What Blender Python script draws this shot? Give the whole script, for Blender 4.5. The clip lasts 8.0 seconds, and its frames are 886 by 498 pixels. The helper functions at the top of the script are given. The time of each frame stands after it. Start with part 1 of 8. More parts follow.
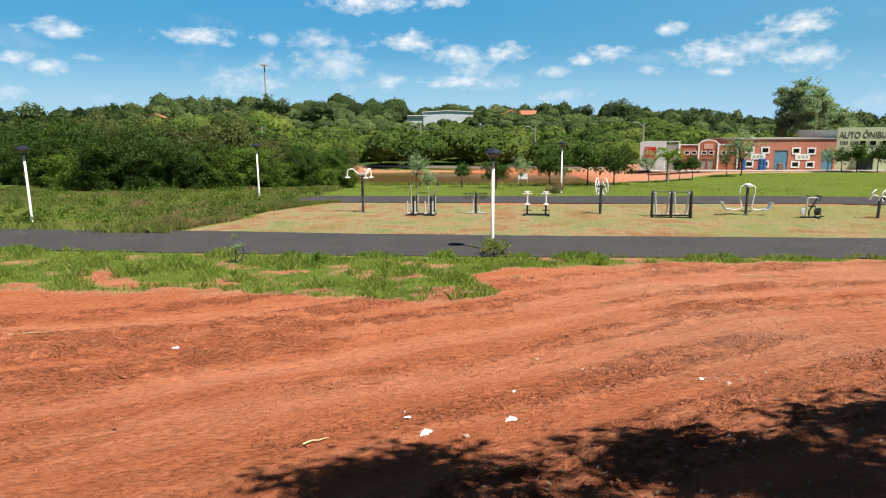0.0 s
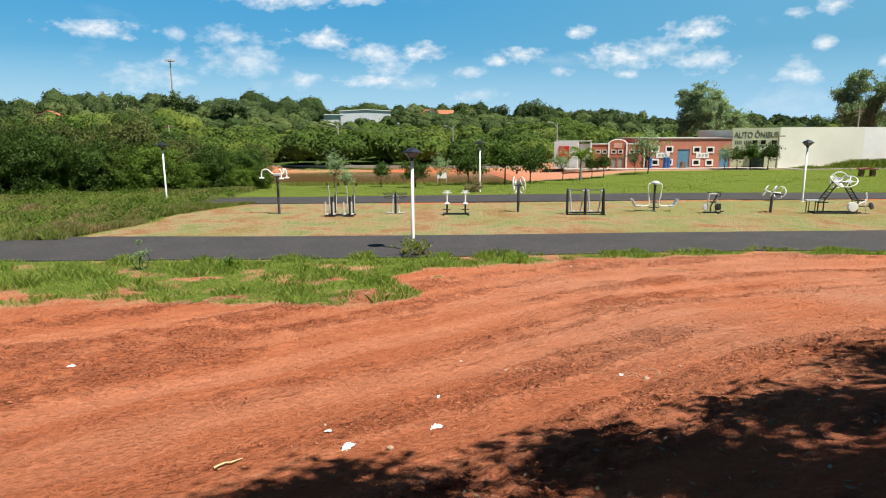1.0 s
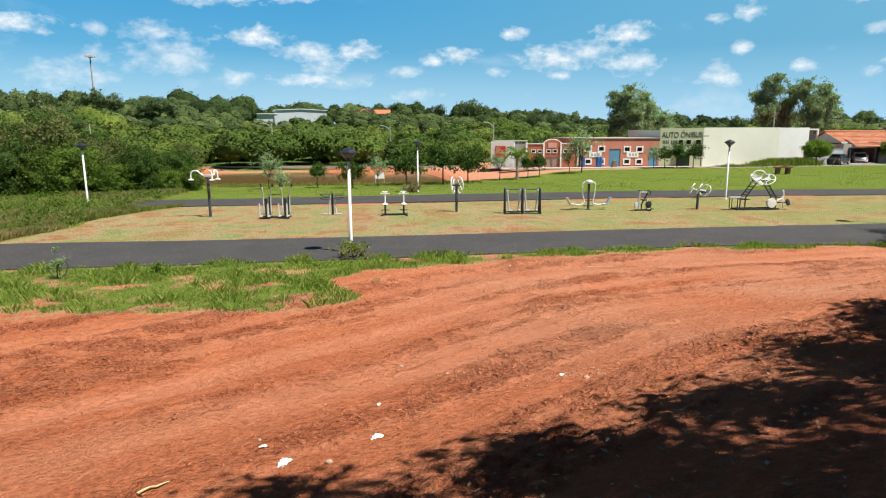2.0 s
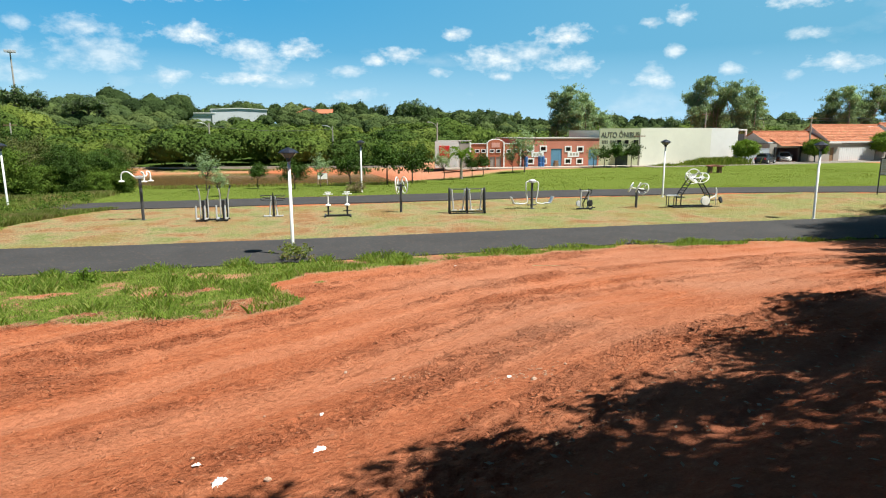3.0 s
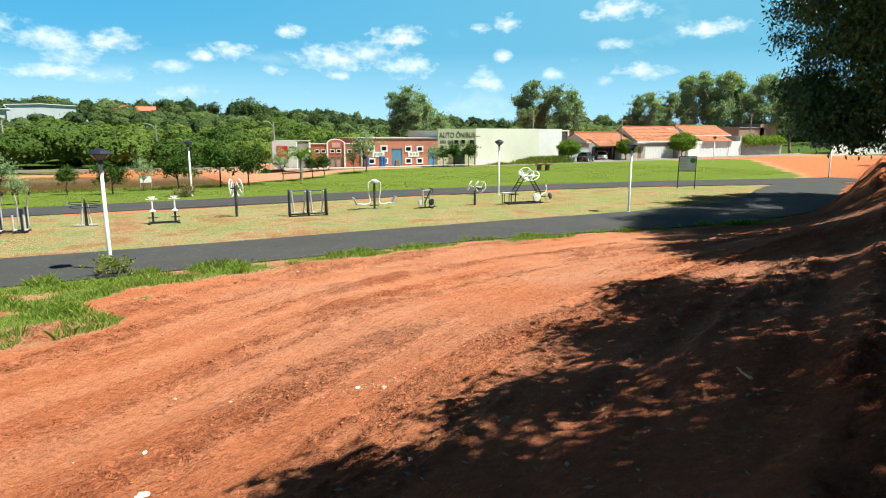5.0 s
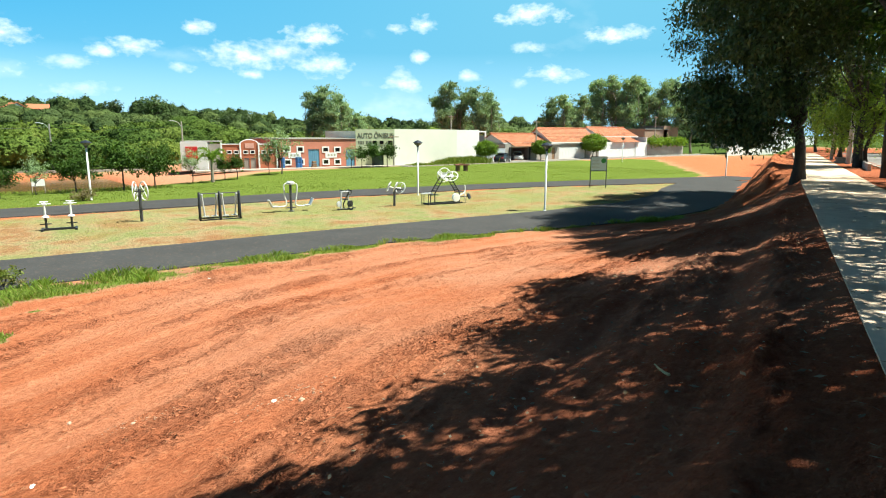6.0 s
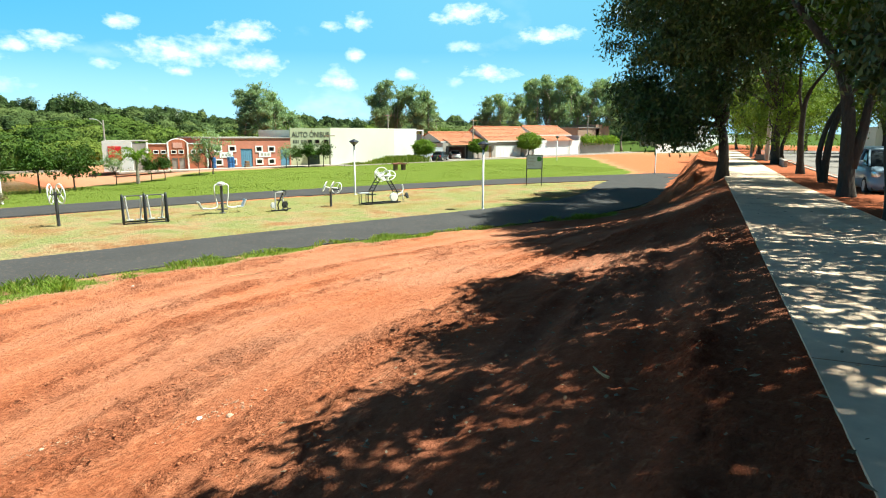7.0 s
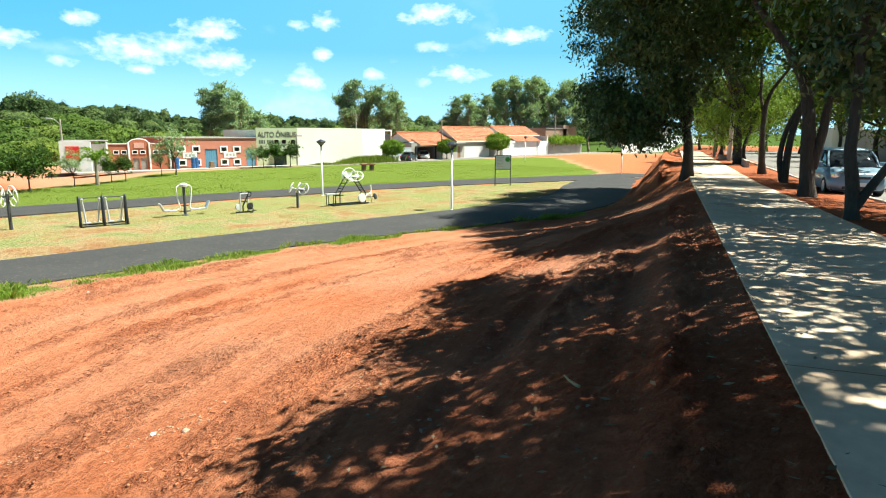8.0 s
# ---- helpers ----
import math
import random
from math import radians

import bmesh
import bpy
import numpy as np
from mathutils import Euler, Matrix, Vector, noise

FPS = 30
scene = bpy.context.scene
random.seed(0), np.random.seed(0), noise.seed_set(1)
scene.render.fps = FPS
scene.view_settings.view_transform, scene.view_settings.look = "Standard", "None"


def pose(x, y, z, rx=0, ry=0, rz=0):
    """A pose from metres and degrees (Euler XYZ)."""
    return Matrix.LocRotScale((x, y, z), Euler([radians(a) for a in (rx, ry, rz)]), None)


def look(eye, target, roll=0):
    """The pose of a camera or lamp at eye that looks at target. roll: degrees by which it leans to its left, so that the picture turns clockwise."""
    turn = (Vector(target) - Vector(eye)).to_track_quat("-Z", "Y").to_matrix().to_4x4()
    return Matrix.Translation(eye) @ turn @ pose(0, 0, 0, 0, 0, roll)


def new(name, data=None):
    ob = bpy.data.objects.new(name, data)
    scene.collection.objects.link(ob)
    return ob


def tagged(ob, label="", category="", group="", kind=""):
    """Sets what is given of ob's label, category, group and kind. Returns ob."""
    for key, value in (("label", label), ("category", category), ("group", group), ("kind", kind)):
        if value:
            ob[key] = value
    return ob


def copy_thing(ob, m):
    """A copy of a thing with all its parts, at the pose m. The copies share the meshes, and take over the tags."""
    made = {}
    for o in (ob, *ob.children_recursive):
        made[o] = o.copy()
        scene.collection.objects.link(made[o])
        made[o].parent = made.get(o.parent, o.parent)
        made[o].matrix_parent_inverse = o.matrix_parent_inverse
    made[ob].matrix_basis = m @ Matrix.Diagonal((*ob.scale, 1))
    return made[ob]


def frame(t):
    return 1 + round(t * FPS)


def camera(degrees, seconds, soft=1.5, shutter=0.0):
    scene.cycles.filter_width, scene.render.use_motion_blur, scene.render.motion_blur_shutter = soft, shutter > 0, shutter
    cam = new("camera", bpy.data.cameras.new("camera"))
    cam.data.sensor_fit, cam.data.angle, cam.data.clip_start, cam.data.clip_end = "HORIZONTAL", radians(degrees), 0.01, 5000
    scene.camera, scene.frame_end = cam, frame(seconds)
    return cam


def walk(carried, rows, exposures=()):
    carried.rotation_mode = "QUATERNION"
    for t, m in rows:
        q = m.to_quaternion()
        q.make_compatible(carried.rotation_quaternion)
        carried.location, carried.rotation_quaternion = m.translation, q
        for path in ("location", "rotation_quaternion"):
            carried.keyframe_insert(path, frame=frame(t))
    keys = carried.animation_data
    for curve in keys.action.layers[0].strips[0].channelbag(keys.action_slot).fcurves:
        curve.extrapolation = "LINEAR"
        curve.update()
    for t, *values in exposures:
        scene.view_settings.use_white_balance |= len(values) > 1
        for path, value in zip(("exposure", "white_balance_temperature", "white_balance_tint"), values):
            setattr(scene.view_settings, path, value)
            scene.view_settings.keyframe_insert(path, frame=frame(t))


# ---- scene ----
cam = camera(71.5, 8.0, soft=1.1)
PATH = [
    (0, (0.203, -1.239, 4.364), (0.19, 0.727, 4.0), -0.4),
    (0.5, (0.227, -1.122, 4.368), (0.335, 0.841, 4.002), -0.3),
    (1, (0.225, -0.997, 4.37), (0.468, 0.954, 4.002), -0.3),
    (1.5, (0.23, -0.913, 4.384), (0.581, 1.021, 4.015), -0.3),
    (3, (0.342, -0.608, 4.358), (0.949, 1.262, 3.988), -0.2),
    (3.5, (0.348, -0.521, 4.376), (1.063, 1.31, 4.005), -0.2),
    (4, (0.397, -0.438, 4.374), (1.228, 1.343, 4.002), -0.1),
    (4.5, (0.459, -0.347, 4.364), (1.405, 1.374, 3.992), 0.0),
    (5, (0.519, -0.302, 4.353), (1.577, 1.355, 3.982), -0.0),
    (5.2, (0.531, -0.27, 4.336), (1.633, 1.358, 3.969), 0.1),
    (6.5, (0.749, -0.085, 4.351), (2.097, 1.345, 3.978), 0.1),
    (7, (0.846, -0.012, 4.351), (2.254, 1.36, 3.979), 0.1),
    (7.5, (0.937, 0.047, 4.36), (2.372, 1.39, 3.988), 0.2),
    (8, (1.032, 0.112, 4.357), (2.507, 1.412, 3.986), 0.2),
]
EXPOSURES = [(0.0, 0.80, 6550, 10), (1.5, 0.82, 6540, 9), (3.5, 0.95, 6460, 4), (5.0, 1.14, 6480, -1), (6.5, 1.38, 6480, -4), (8.0, 1.48, 6480, -5)]
walk(cam, [(t, look(eye, target, roll)) for t, eye, target, roll in PATH], EXPOSURES)

# ---- light ----
SUN = Vector((0.375, -0.34, 1.0)).normalized()
scene.view_settings.exposure = 0.0
world = bpy.data.worlds.new("sky")
scene.world = world
world.use_nodes = True


def build_sky():
    nt = world.node_tree
    nt.nodes.clear()
    N = nt.nodes.new

    def math_node(op, a, b=None, c=None, clamp=False):
        n = N("ShaderNodeMath")
        n.operation, n.use_clamp = op, clamp
        for k, v in enumerate((a, b, c)):
            if v is None:
                continue
            if isinstance(v, (int, float)):
                n.inputs[k].default_value = v
            else:
                nt.links.new(v, n.inputs[k])
        return n.outputs[0]

    sky = N("ShaderNodeTexSky")
    sky.sky_type, sky.sun_disc = "NISHITA", False
    sky.sun_elevation, sky.sun_rotation = math.asin(SUN.z), math.atan2(SUN.x, SUN.y)
    sky.air_density, sky.dust_density, sky.ozone_density = 1.0, 0.2, 1.3
    hue = N("ShaderNodeHueSaturation")
    hue.inputs["Hue"].default_value = 0.494
    hue.inputs["Saturation"].default_value = 1.55
    hue.inputs["Value"].default_value = 1.12
    nt.links.new(sky.outputs[0], hue.inputs["Color"])
    clear = N("ShaderNodeMix")
    clear.data_type = "RGBA"
    clear.inputs[0].default_value = 0.62
    clear.inputs[7].default_value = (0.7, 4.0, 7.4, 1)
    nt.links.new(hue.outputs[0], clear.inputs[6])
    tc = N("ShaderNodeTexCoord")
    sep = N("ShaderNodeSeparateXYZ")
    nt.links.new(tc.outputs["Generated"], sep.inputs[0])
    az = math_node("DEGREES", math_node("ARCTAN2", sep.outputs[0], sep.outputs[1]))
    el = math_node("DEGREES", math_node("ARCSINE", sep.outputs[2]))

    def noise_of(scale, detail, rough=0.6):
        n = N("ShaderNodeTexNoise")
        n.inputs["Scale"].default_value, n.inputs["Detail"].default_value, n.inputs["Roughness"].default_value = scale, detail, rough
        flat = N("ShaderNodeMapping")
        flat.inputs["Scale"].default_value = (1, 1, 1.7)
        nt.links.new(tc.outputs["Generated"], flat.inputs["Vector"])
        nt.links.new(flat.outputs[0], n.inputs["Vector"])
        return n.outputs[0]
    big, fine = noise_of(16.0, 3.0), noise_of(44.0, 7.0, 0.6)
    wobble = math_node("ADD", math_node("MULTIPLY", math_node("SUBTRACT", big, 0.5), 1.5),
                       math_node("MULTIPLY", math_node("SUBTRACT", fine, 0.5), 2.6))
    total = None
    for a, e, w, h, dens in CLOUDS:
        dx = math_node("MULTIPLY", math_node("SUBTRACT", az, a), 1.0 / w)
        dy = math_node("MULTIPLY", math_node("SUBTRACT", el, e), 1.0 / h)
        d = math_node("SQRT", math_node("ADD", math_node("MULTIPLY", dx, dx), math_node("MULTIPLY", dy, dy)))
        m = math_node("MULTIPLY", math_node("ADD", math_node("SUBTRACT", 1.2, d), wobble), 0.75, clamp=True)
        m = math_node("MULTIPLY", m, dens, clamp=True)
        total = m if total is None else math_node("MAXIMUM", total, m)
    # a loose field of small clouds everywhere else
    field = N("ShaderNodeTexNoise")
    field.inputs["Scale"].default_value, field.inputs["Detail"].default_value = 9.0, 7.0
    st = N("ShaderNodeMapping")
    st.inputs["Scale"].default_value = (1, 1, 2.2)
    nt.links.new(tc.outputs["Generated"], st.inputs["Vector"])
    nt.links.new(st.outputs[0], field.inputs["Vector"])
    loose = math_node("MULTIPLY", math_node("SUBTRACT", field.outputs[0], 0.60), 3.5, clamp=True)
    low = math_node("MULTIPLY", math_node("SUBTRACT", 13.0, el), 0.12, clamp=True)
    high = math_node("MULTIPLY", math_node("SUBTRACT", el, 18.0), 0.08, clamp=True)
    loose = math_node("MULTIPLY", loose, math_node("ADD", math_node("MULTIPLY", low, 0.5), math_node("MULTIPLY", high, 0.08)))
    haze = N("ShaderNodeMix")
    haze.data_type = "RGBA"
    haze.inputs[7].default_value = (5.2, 8.0, 10.4, 1)
    nt.links.new(math_node("MULTIPLY", math_node("SUBTRACT", 7.0, el), 0.11, clamp=True), haze.inputs[0])
    # the sky pales towards the sun's side
    pale = N("ShaderNodeMix")
    pale.data_type = "RGBA"
    pale.inputs[7].default_value = (1.7, 4.6, 6.9, 1)
    nt.links.new(math_node("MULTIPLY", math_node("SUBTRACT", az, 2.0), 0.022, clamp=True), pale.inputs[0])
    nt.links.new(clear.outputs[2], pale.inputs[6])
    nt.links.new(pale.outputs[2], haze.inputs[6])
    total = math_node("MAXIMUM", total, loose)
    total = math_node("MULTIPLY", total, math_node("MULTIPLY", el, 0.8, clamp=True), clamp=True)
    shade = N("ShaderNodeMix")
    shade.data_type = "RGBA"
    shade.inputs[6].default_value, shade.inputs[7].default_value = (8.2, 8.9, 9.6, 1), (11.2, 11.3, 11.3, 1)
    nt.links.new(math_node("MULTIPLY", math_node("SUBTRACT", fine, 0.38), 3.2, clamp=True), shade.inputs[0])
    mix = N("ShaderNodeMix")
    mix.data_type = "RGBA"
    nt.links.new(total, mix.inputs[0])
    # the blue deepens towards the zenith
    zenith = N("ShaderNodeMix")
    zenith.data_type = "RGBA"
    zenith.inputs[7].default_value = (0.34, 0.45, 0.88, 1)
    nt.links.new(math_node("MULTIPLY", math_node("SUBTRACT", el, 12.0), 0.05, clamp=True), zenith.inputs[0])
    nt.links.new(haze.outputs[2], zenith.inputs[6])
    nt.links.new(zenith.outputs[2], mix.inputs[6])
    nt.links.new(shade.outputs[2], mix.inputs[7])
    bg, out = N("ShaderNodeBackground"), N("ShaderNodeOutputWorld")
    bg.inputs["Strength"].default_value = 0.056
    nt.links.new(mix.outputs[2], bg.inputs[0])
    nt.links.new(bg.outputs[0], out.inputs[0])


# clouds: azimuth to the right of +y, elevation, half width, half height (degrees), density
CLOUDS = [
    (-30.7, 8.1, 2.2, 0.7, 0.85), (-34.2, 5.9, 1.2, 0.4, 0.7), (-32.1, 5.3, 1.6, 0.5, 0.75), (-29.5, 6.2, 1.0, 0.35, 0.7), (-21.0, 8.2, 2.9, 0.7, 0.95),
    (-7.3, 11.3, 4.2, 0.8, 1.0), (0.0, 11.4, 1.6, 0.5, 0.85), (-17.0, 4.8, 3.2, 1.0, 0.5), (-15.3, 8.3, 0.7, 0.6, 0.5), (-15.9, 6.2, 1.2, 0.8, 0.55),
    (-11.5, 8.2, 2.2, 0.9, 0.65), (-10.0, 6.4, 3.2, 1.5, 0.55), (-3.6, 8.2, 3.2, 0.8, 0.95), (0.9, 6.9, 2.2, 0.8, 0.75), (1.5, 4.7, 3.6, 0.6, 0.92),
    (2.5, 5.7, 2.0, 0.8, 0.7), (-5.2, 4.7, 1.5, 0.6, 0.7), (5.4, 7.1, 1.9, 0.7, 0.95), (9.5, 5.4, 1.6, 0.5, 0.55), (14.3, 6.8, 2.0, 0.7, 0.95),
    (12.1, 6.4, 0.9, 0.6, 0.85), (17.5, 5.4, 1.0, 0.45, 0.7), (19.2, 8.5, 1.2, 0.55, 0.85), (23.0, 6.5, 3.0, 1.0, 0.8), (26.1, 6.9, 2.6, 0.9, 0.65),
    (29.0, 8.2, 2.4, 0.9, 0.97), (29.6, 6.0, 2.2, 1.0, 0.8), (23.4, 5.0, 1.0, 0.4, 0.75), (36.4, 4.4, 1.6, 0.7, 0.7), (36.2, 5.2, 0.8, 0.5, 0.55),
    (38.0, 6.7, 0.7, 0.45, 0.65), (35.9, 9.05, 0.8, 0.45, 0.85), (38.4, 9.4, 1.0, 0.6, 0.9), (47.5, 7.5, 1.3, 0.5, 0.65), (47.7, 10.2, 2.6, 0.8, 1.0),
    (49.8, 5.2, 2.1, 0.6, 0.9), (55.1, 8.5, 2.3, 0.65, 0.95), (42.3, 5.0, 0.8, 0.5, 0.65), (46.8, 4.4, 0.7, 0.45, 0.6), (10.0, 3.4, 2.2, 0.5, 0.55),
    (-36.0, 3.3, 2.4, 0.5, 0.6), (63, 9.8, 2.8, 0.7, 0.92), (70, 8, 2.6, 0.8, 0.8), (78, 10, 3.0, 0.9, 0.8), (-48, 9, 3.0, 0.9, 0.9), (-60, 7, 3.4, 1.0, 0.8),
]
build_sky()
sun = new("sun", bpy.data.lights.new("sun", "SUN"))
sun.data.energy, sun.data.angle, sun.data.color = 5.0, radians(0.55), (1.0, 0.965, 0.90)
sun.matrix_world = look(SUN * 60, (0, 0, 0))


# ---- materials ----
def material(name):
    m = bpy.data.materials.new(name)
    m.use_nodes = True
    nt = m.node_tree
    return m, nt, nt.nodes["Principled BSDF"]


def link_noise(nt, scale, detail=5, rough=0.6, coord="Object", stretch=None):
    tc = nt.nodes.new("ShaderNodeTexCoord")
    n = nt.nodes.new("ShaderNodeTexNoise")
    n.inputs["Scale"].default_value, n.inputs["Detail"].default_value, n.inputs["Roughness"].default_value = scale, detail, rough
    src = tc.outputs[coord]
    if stretch:
        mp = nt.nodes.new("ShaderNodeMapping")
        mp.inputs["Scale"].default_value = stretch
        nt.links.new(src, mp.inputs["Vector"])
        src = mp.outputs[0]
    nt.links.new(src, n.inputs["Vector"])
    return n.outputs[0]


def ramp(nt, fac, stops):
    r = nt.nodes.new("ShaderNodeValToRGB")
    while len(r.color_ramp.elements) < len(stops):
        r.color_ramp.elements.new(0.5)
    for e, (p, c) in zip(r.color_ramp.elements, stops):
        e.position, e.color = p, (*c, 1)
    nt.links.new(fac, r.inputs[0])
    return r.outputs[0]


def blend(nt, fac, a, b, mode="MIX"):
    n = nt.nodes.new("ShaderNodeMix")
    n.data_type, n.blend_type = "RGBA", mode
    for k, v in ((0, fac), (6, a), (7, b)):
        if isinstance(v, (int, float)):
            n.inputs[k].default_value = v
        elif isinstance(v, tuple):
            n.inputs[k].default_value = (*v, 1)
        else:
            nt.links.new(v, n.inputs[k])
    return n.outputs[2]


def calc(nt, op, a, b=0.0, clamp=False):
    n = nt.nodes.new("ShaderNodeMath")
    n.operation, n.use_clamp = op, clamp
    for k, v in ((0, a), (1, b)):
        if isinstance(v, (int, float)):
            n.inputs[k].default_value = v
        else:
            nt.links.new(v, n.inputs[k])
    return n.outputs[0]


def bump(nt, bsdf, height, strength=0.4, distance=0.02):
    b = nt.nodes.new("ShaderNodeBump")
    b.inputs["Strength"].default_value, b.inputs["Distance"].default_value = strength, distance
    nt.links.new(height, b.inputs["Height"])
    nt.links.new(b.outputs[0], bsdf.inputs["Normal"])


def plain(name, color, rough=0.6, metal=0.0, var=0.18, scale=6.0, fine=60.0, bumpy=0.15, spec=None):
    """Paint, metal, plaster: a colour with two scales of wear and a little relief."""
    m, nt, b = material(name)
    n1, n2 = link_noise(nt, scale), link_noise(nt, fine)
    lo = tuple(c * (1 - var) for c in color)
    hi = tuple(min(1, c * (1 + var * 0.6)) for c in color)
    c = ramp(nt, n1, ((0.3, lo), (0.7, hi)))
    c = blend(nt, 0.25, c, ramp(nt, n2, ((0.35, lo), (0.65, hi))))
    nt.links.new(c, b.inputs["Base Color"])
    b.inputs["Roughness"].default_value, b.inputs["Metallic"].default_value = rough, metal
    if spec is not None:
        b.inputs["Specular IOR Level"].default_value = spec
    if bumpy:
        bump(nt, b, n2, bumpy, 0.01)
    return m


def leafy(name, dark, light, translucent=0.35, rough=0.55, yellow=None, patch=None, gloss=0.12, clumps=0.0):
    """clumps: size in metres of the leaf clumps that roughen a crown seen from far off."""
    m, nt, b = material(name)
    g = nt.nodes.new("ShaderNodeNewGeometry")
    n1 = link_noise(nt, 0.6, 3)
    c = ramp(nt, g.outputs["Random Per Island"], ((0.0, dark), (0.75, light), (1.0, yellow or light)))
    c = blend(nt, calc(nt, "MULTIPLY", n1, 0.6), c, tuple(x * 0.62 for x in light))
    tone = nt.nodes.new("ShaderNodeAttribute")
    tone.attribute_name = "tone"
    info = nt.nodes.new("ShaderNodeObjectInfo")
    gain = calc(nt, "ADD", calc(nt, "ADD", tone.outputs["Fac"], 0.70), calc(nt, "MULTIPLY", info.outputs["Random"], 0.6))
    hs = nt.nodes.new("ShaderNodeHueSaturation")
    nt.links.new(calc(nt, "ADD", calc(nt, "MULTIPLY", tone.outputs["Fac"], -0.05), 0.5), hs.inputs["Hue"])
    nt.links.new(gain, hs.inputs["Value"])
    nt.links.new(c, hs.inputs["Color"])
    c = hs.outputs[0]
    if patch:
        c = blend(nt, ramp(nt, link_noise(nt, 0.22, 5, 0.65), ((0.50, (0, 0, 0)), (0.64, (0.85, 0.85, 0.85)))), c, patch)
    nt.links.new(c, b.inputs["Base Color"])
    b.inputs["Roughness"].default_value = rough
    b.inputs["Specular IOR Level"].default_value = gloss
    if clumps:
        coarse, small = link_noise(nt, 0.55 / clumps, 3, 0.6), link_noise(nt, 1.5 / clumps, 4, 0.7)
        bump(nt, b, calc(nt, "ADD", coarse, calc(nt, "MULTIPLY", small, 0.6)), 1.0, 1.5 * clumps)
    tr = nt.nodes.new("ShaderNodeBsdfTranslucent")
    nt.links.new(blend(nt, 1.0, c, (1.0, 1.0, 0.45), "MULTIPLY"), tr.inputs["Color"])
    mx = nt.nodes.new("ShaderNodeMixShader")
    mx.inputs[0].default_value = translucent
    out = nt.nodes["Material Output"]
    nt.links.new(b.outputs[0], mx.inputs[1])
    nt.links.new(tr.outputs[0], mx.inputs[2])
    nt.links.new(mx.outputs[0], out.inputs["Surface"])
    return m


def make_ground_material():
    m, nt, b = material("earth_and_grass")

    def attr(name):
        a = nt.nodes.new("ShaderNodeAttribute")
        a.attribute_name = name
        return a.outputs["Fac"]
    mid, fine, grit = link_noise(nt, 1.6, 7, 0.66), link_noise(nt, 9.0, 8, 0.74), link_noise(nt, 38.0, 6, 0.72)
    streak = link_noise(nt, 1.0, 5, 0.6, stretch=(0.35, 1.5, 1))
    soil = ramp(nt, mid, ((0.28, (0.36, 0.112, 0.048)), (0.52, (0.44, 0.155, 0.072)), (0.75, (0.51, 0.205, 0.112))))
    soil = blend(nt, 0.3, soil, ramp(nt, streak, ((0.35, (0.36, 0.11, 0.048)), (0.65, (0.50, 0.205, 0.112)))))
    lines = calc(nt, "ADD", calc(nt, "MULTIPLY", attr("streak"), 0.9), calc(nt, "MULTIPLY", fine, 0.5))
    soil = blend(nt, 0.5, soil, ramp(nt, lines, ((0.0, (0.34, 0.104, 0.045)), (0.25, (0.44, 0.155, 0.072)), (0.55, (0.55, 0.25, 0.145)))))
    soil = blend(nt, calc(nt, "MULTIPLY", attr("worn"), 0.5), soil, (0.50, 0.225, 0.135))
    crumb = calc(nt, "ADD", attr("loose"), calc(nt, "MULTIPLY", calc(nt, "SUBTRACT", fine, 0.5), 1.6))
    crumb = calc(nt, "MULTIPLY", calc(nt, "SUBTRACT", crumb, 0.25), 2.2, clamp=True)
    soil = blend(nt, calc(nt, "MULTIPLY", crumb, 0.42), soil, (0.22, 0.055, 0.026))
    # pits between clods: crevice shade put into the soil colour as near-black specks
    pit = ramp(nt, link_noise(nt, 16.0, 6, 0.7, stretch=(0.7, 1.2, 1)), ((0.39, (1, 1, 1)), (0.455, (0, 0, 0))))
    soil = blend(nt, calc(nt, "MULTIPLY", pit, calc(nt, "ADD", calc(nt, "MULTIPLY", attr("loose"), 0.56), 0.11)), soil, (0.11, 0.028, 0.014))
    # dark strip by the pavement: subsoil tone and tree shade in one colour
    soil = blend(nt, calc(nt, "MULTIPLY", attr("shaded_subsoil"), 0.62), soil, (0.17, 0.042, 0.028))
    soil = blend(nt, 0.32, soil, ramp(nt, grit, ((0.36, (0.13, 0.03, 0.014)), (0.55, (0.40, 0.12, 0.055)), (0.75, (0.52, 0.2, 0.12)))))
    soil = blend(nt, 0.3, soil, ramp(nt, fine, ((0.35, (0.24, 0.064, 0.028)), (0.65, (0.51, 0.185, 0.1)))))
    green = ramp(nt, mid, ((0.3, (0.07, 0.105, 0.016)), (0.7, (0.145, 0.18, 0.034))))
    green = blend(nt, 0.45, green, ramp(nt, fine, ((0.3, (0.06, 0.09, 0.014)), (0.7, (0.19, 0.24, 0.05)))))
    patches = link_noise(nt, 0.45, 5, 0.65)
    dry = ramp(nt, patches, ((0.40, (0.28, 0.15, 0.08)), (0.49, (0.32, 0.23, 0.135)), (0.56, (0.265, 0.245, 0.13)), (0.63, (0.20, 0.22, 0.09))))
    dry = blend(nt, calc(nt, "MULTIPLY", attr("lush"), 0.75), dry, blend(nt, mid, (0.15, 0.19, 0.06), (0.27, 0.285, 0.12)))
    tuft = ramp(nt, fine, ((0.36, (0.35, 0.4, 0.35)), (0.64, (1.4, 1.35, 1.3))))
    dry = blend(nt, 0.8, dry, tuft, "MULTIPLY")
    dry = blend(nt, 0.5, dry, ramp(nt, grit, ((0.38, (0.5, 0.5, 0.45)), (0.62, (1.35, 1.3, 1.25)))), "MULTIPLY")
    dry = blend(nt, calc(nt, "MULTIPLY", ramp(nt, mid, ((0.55, (0, 0, 0)), (0.75, (1, 1, 1)))), 0.5), dry, (0.29, 0.15, 0.07))

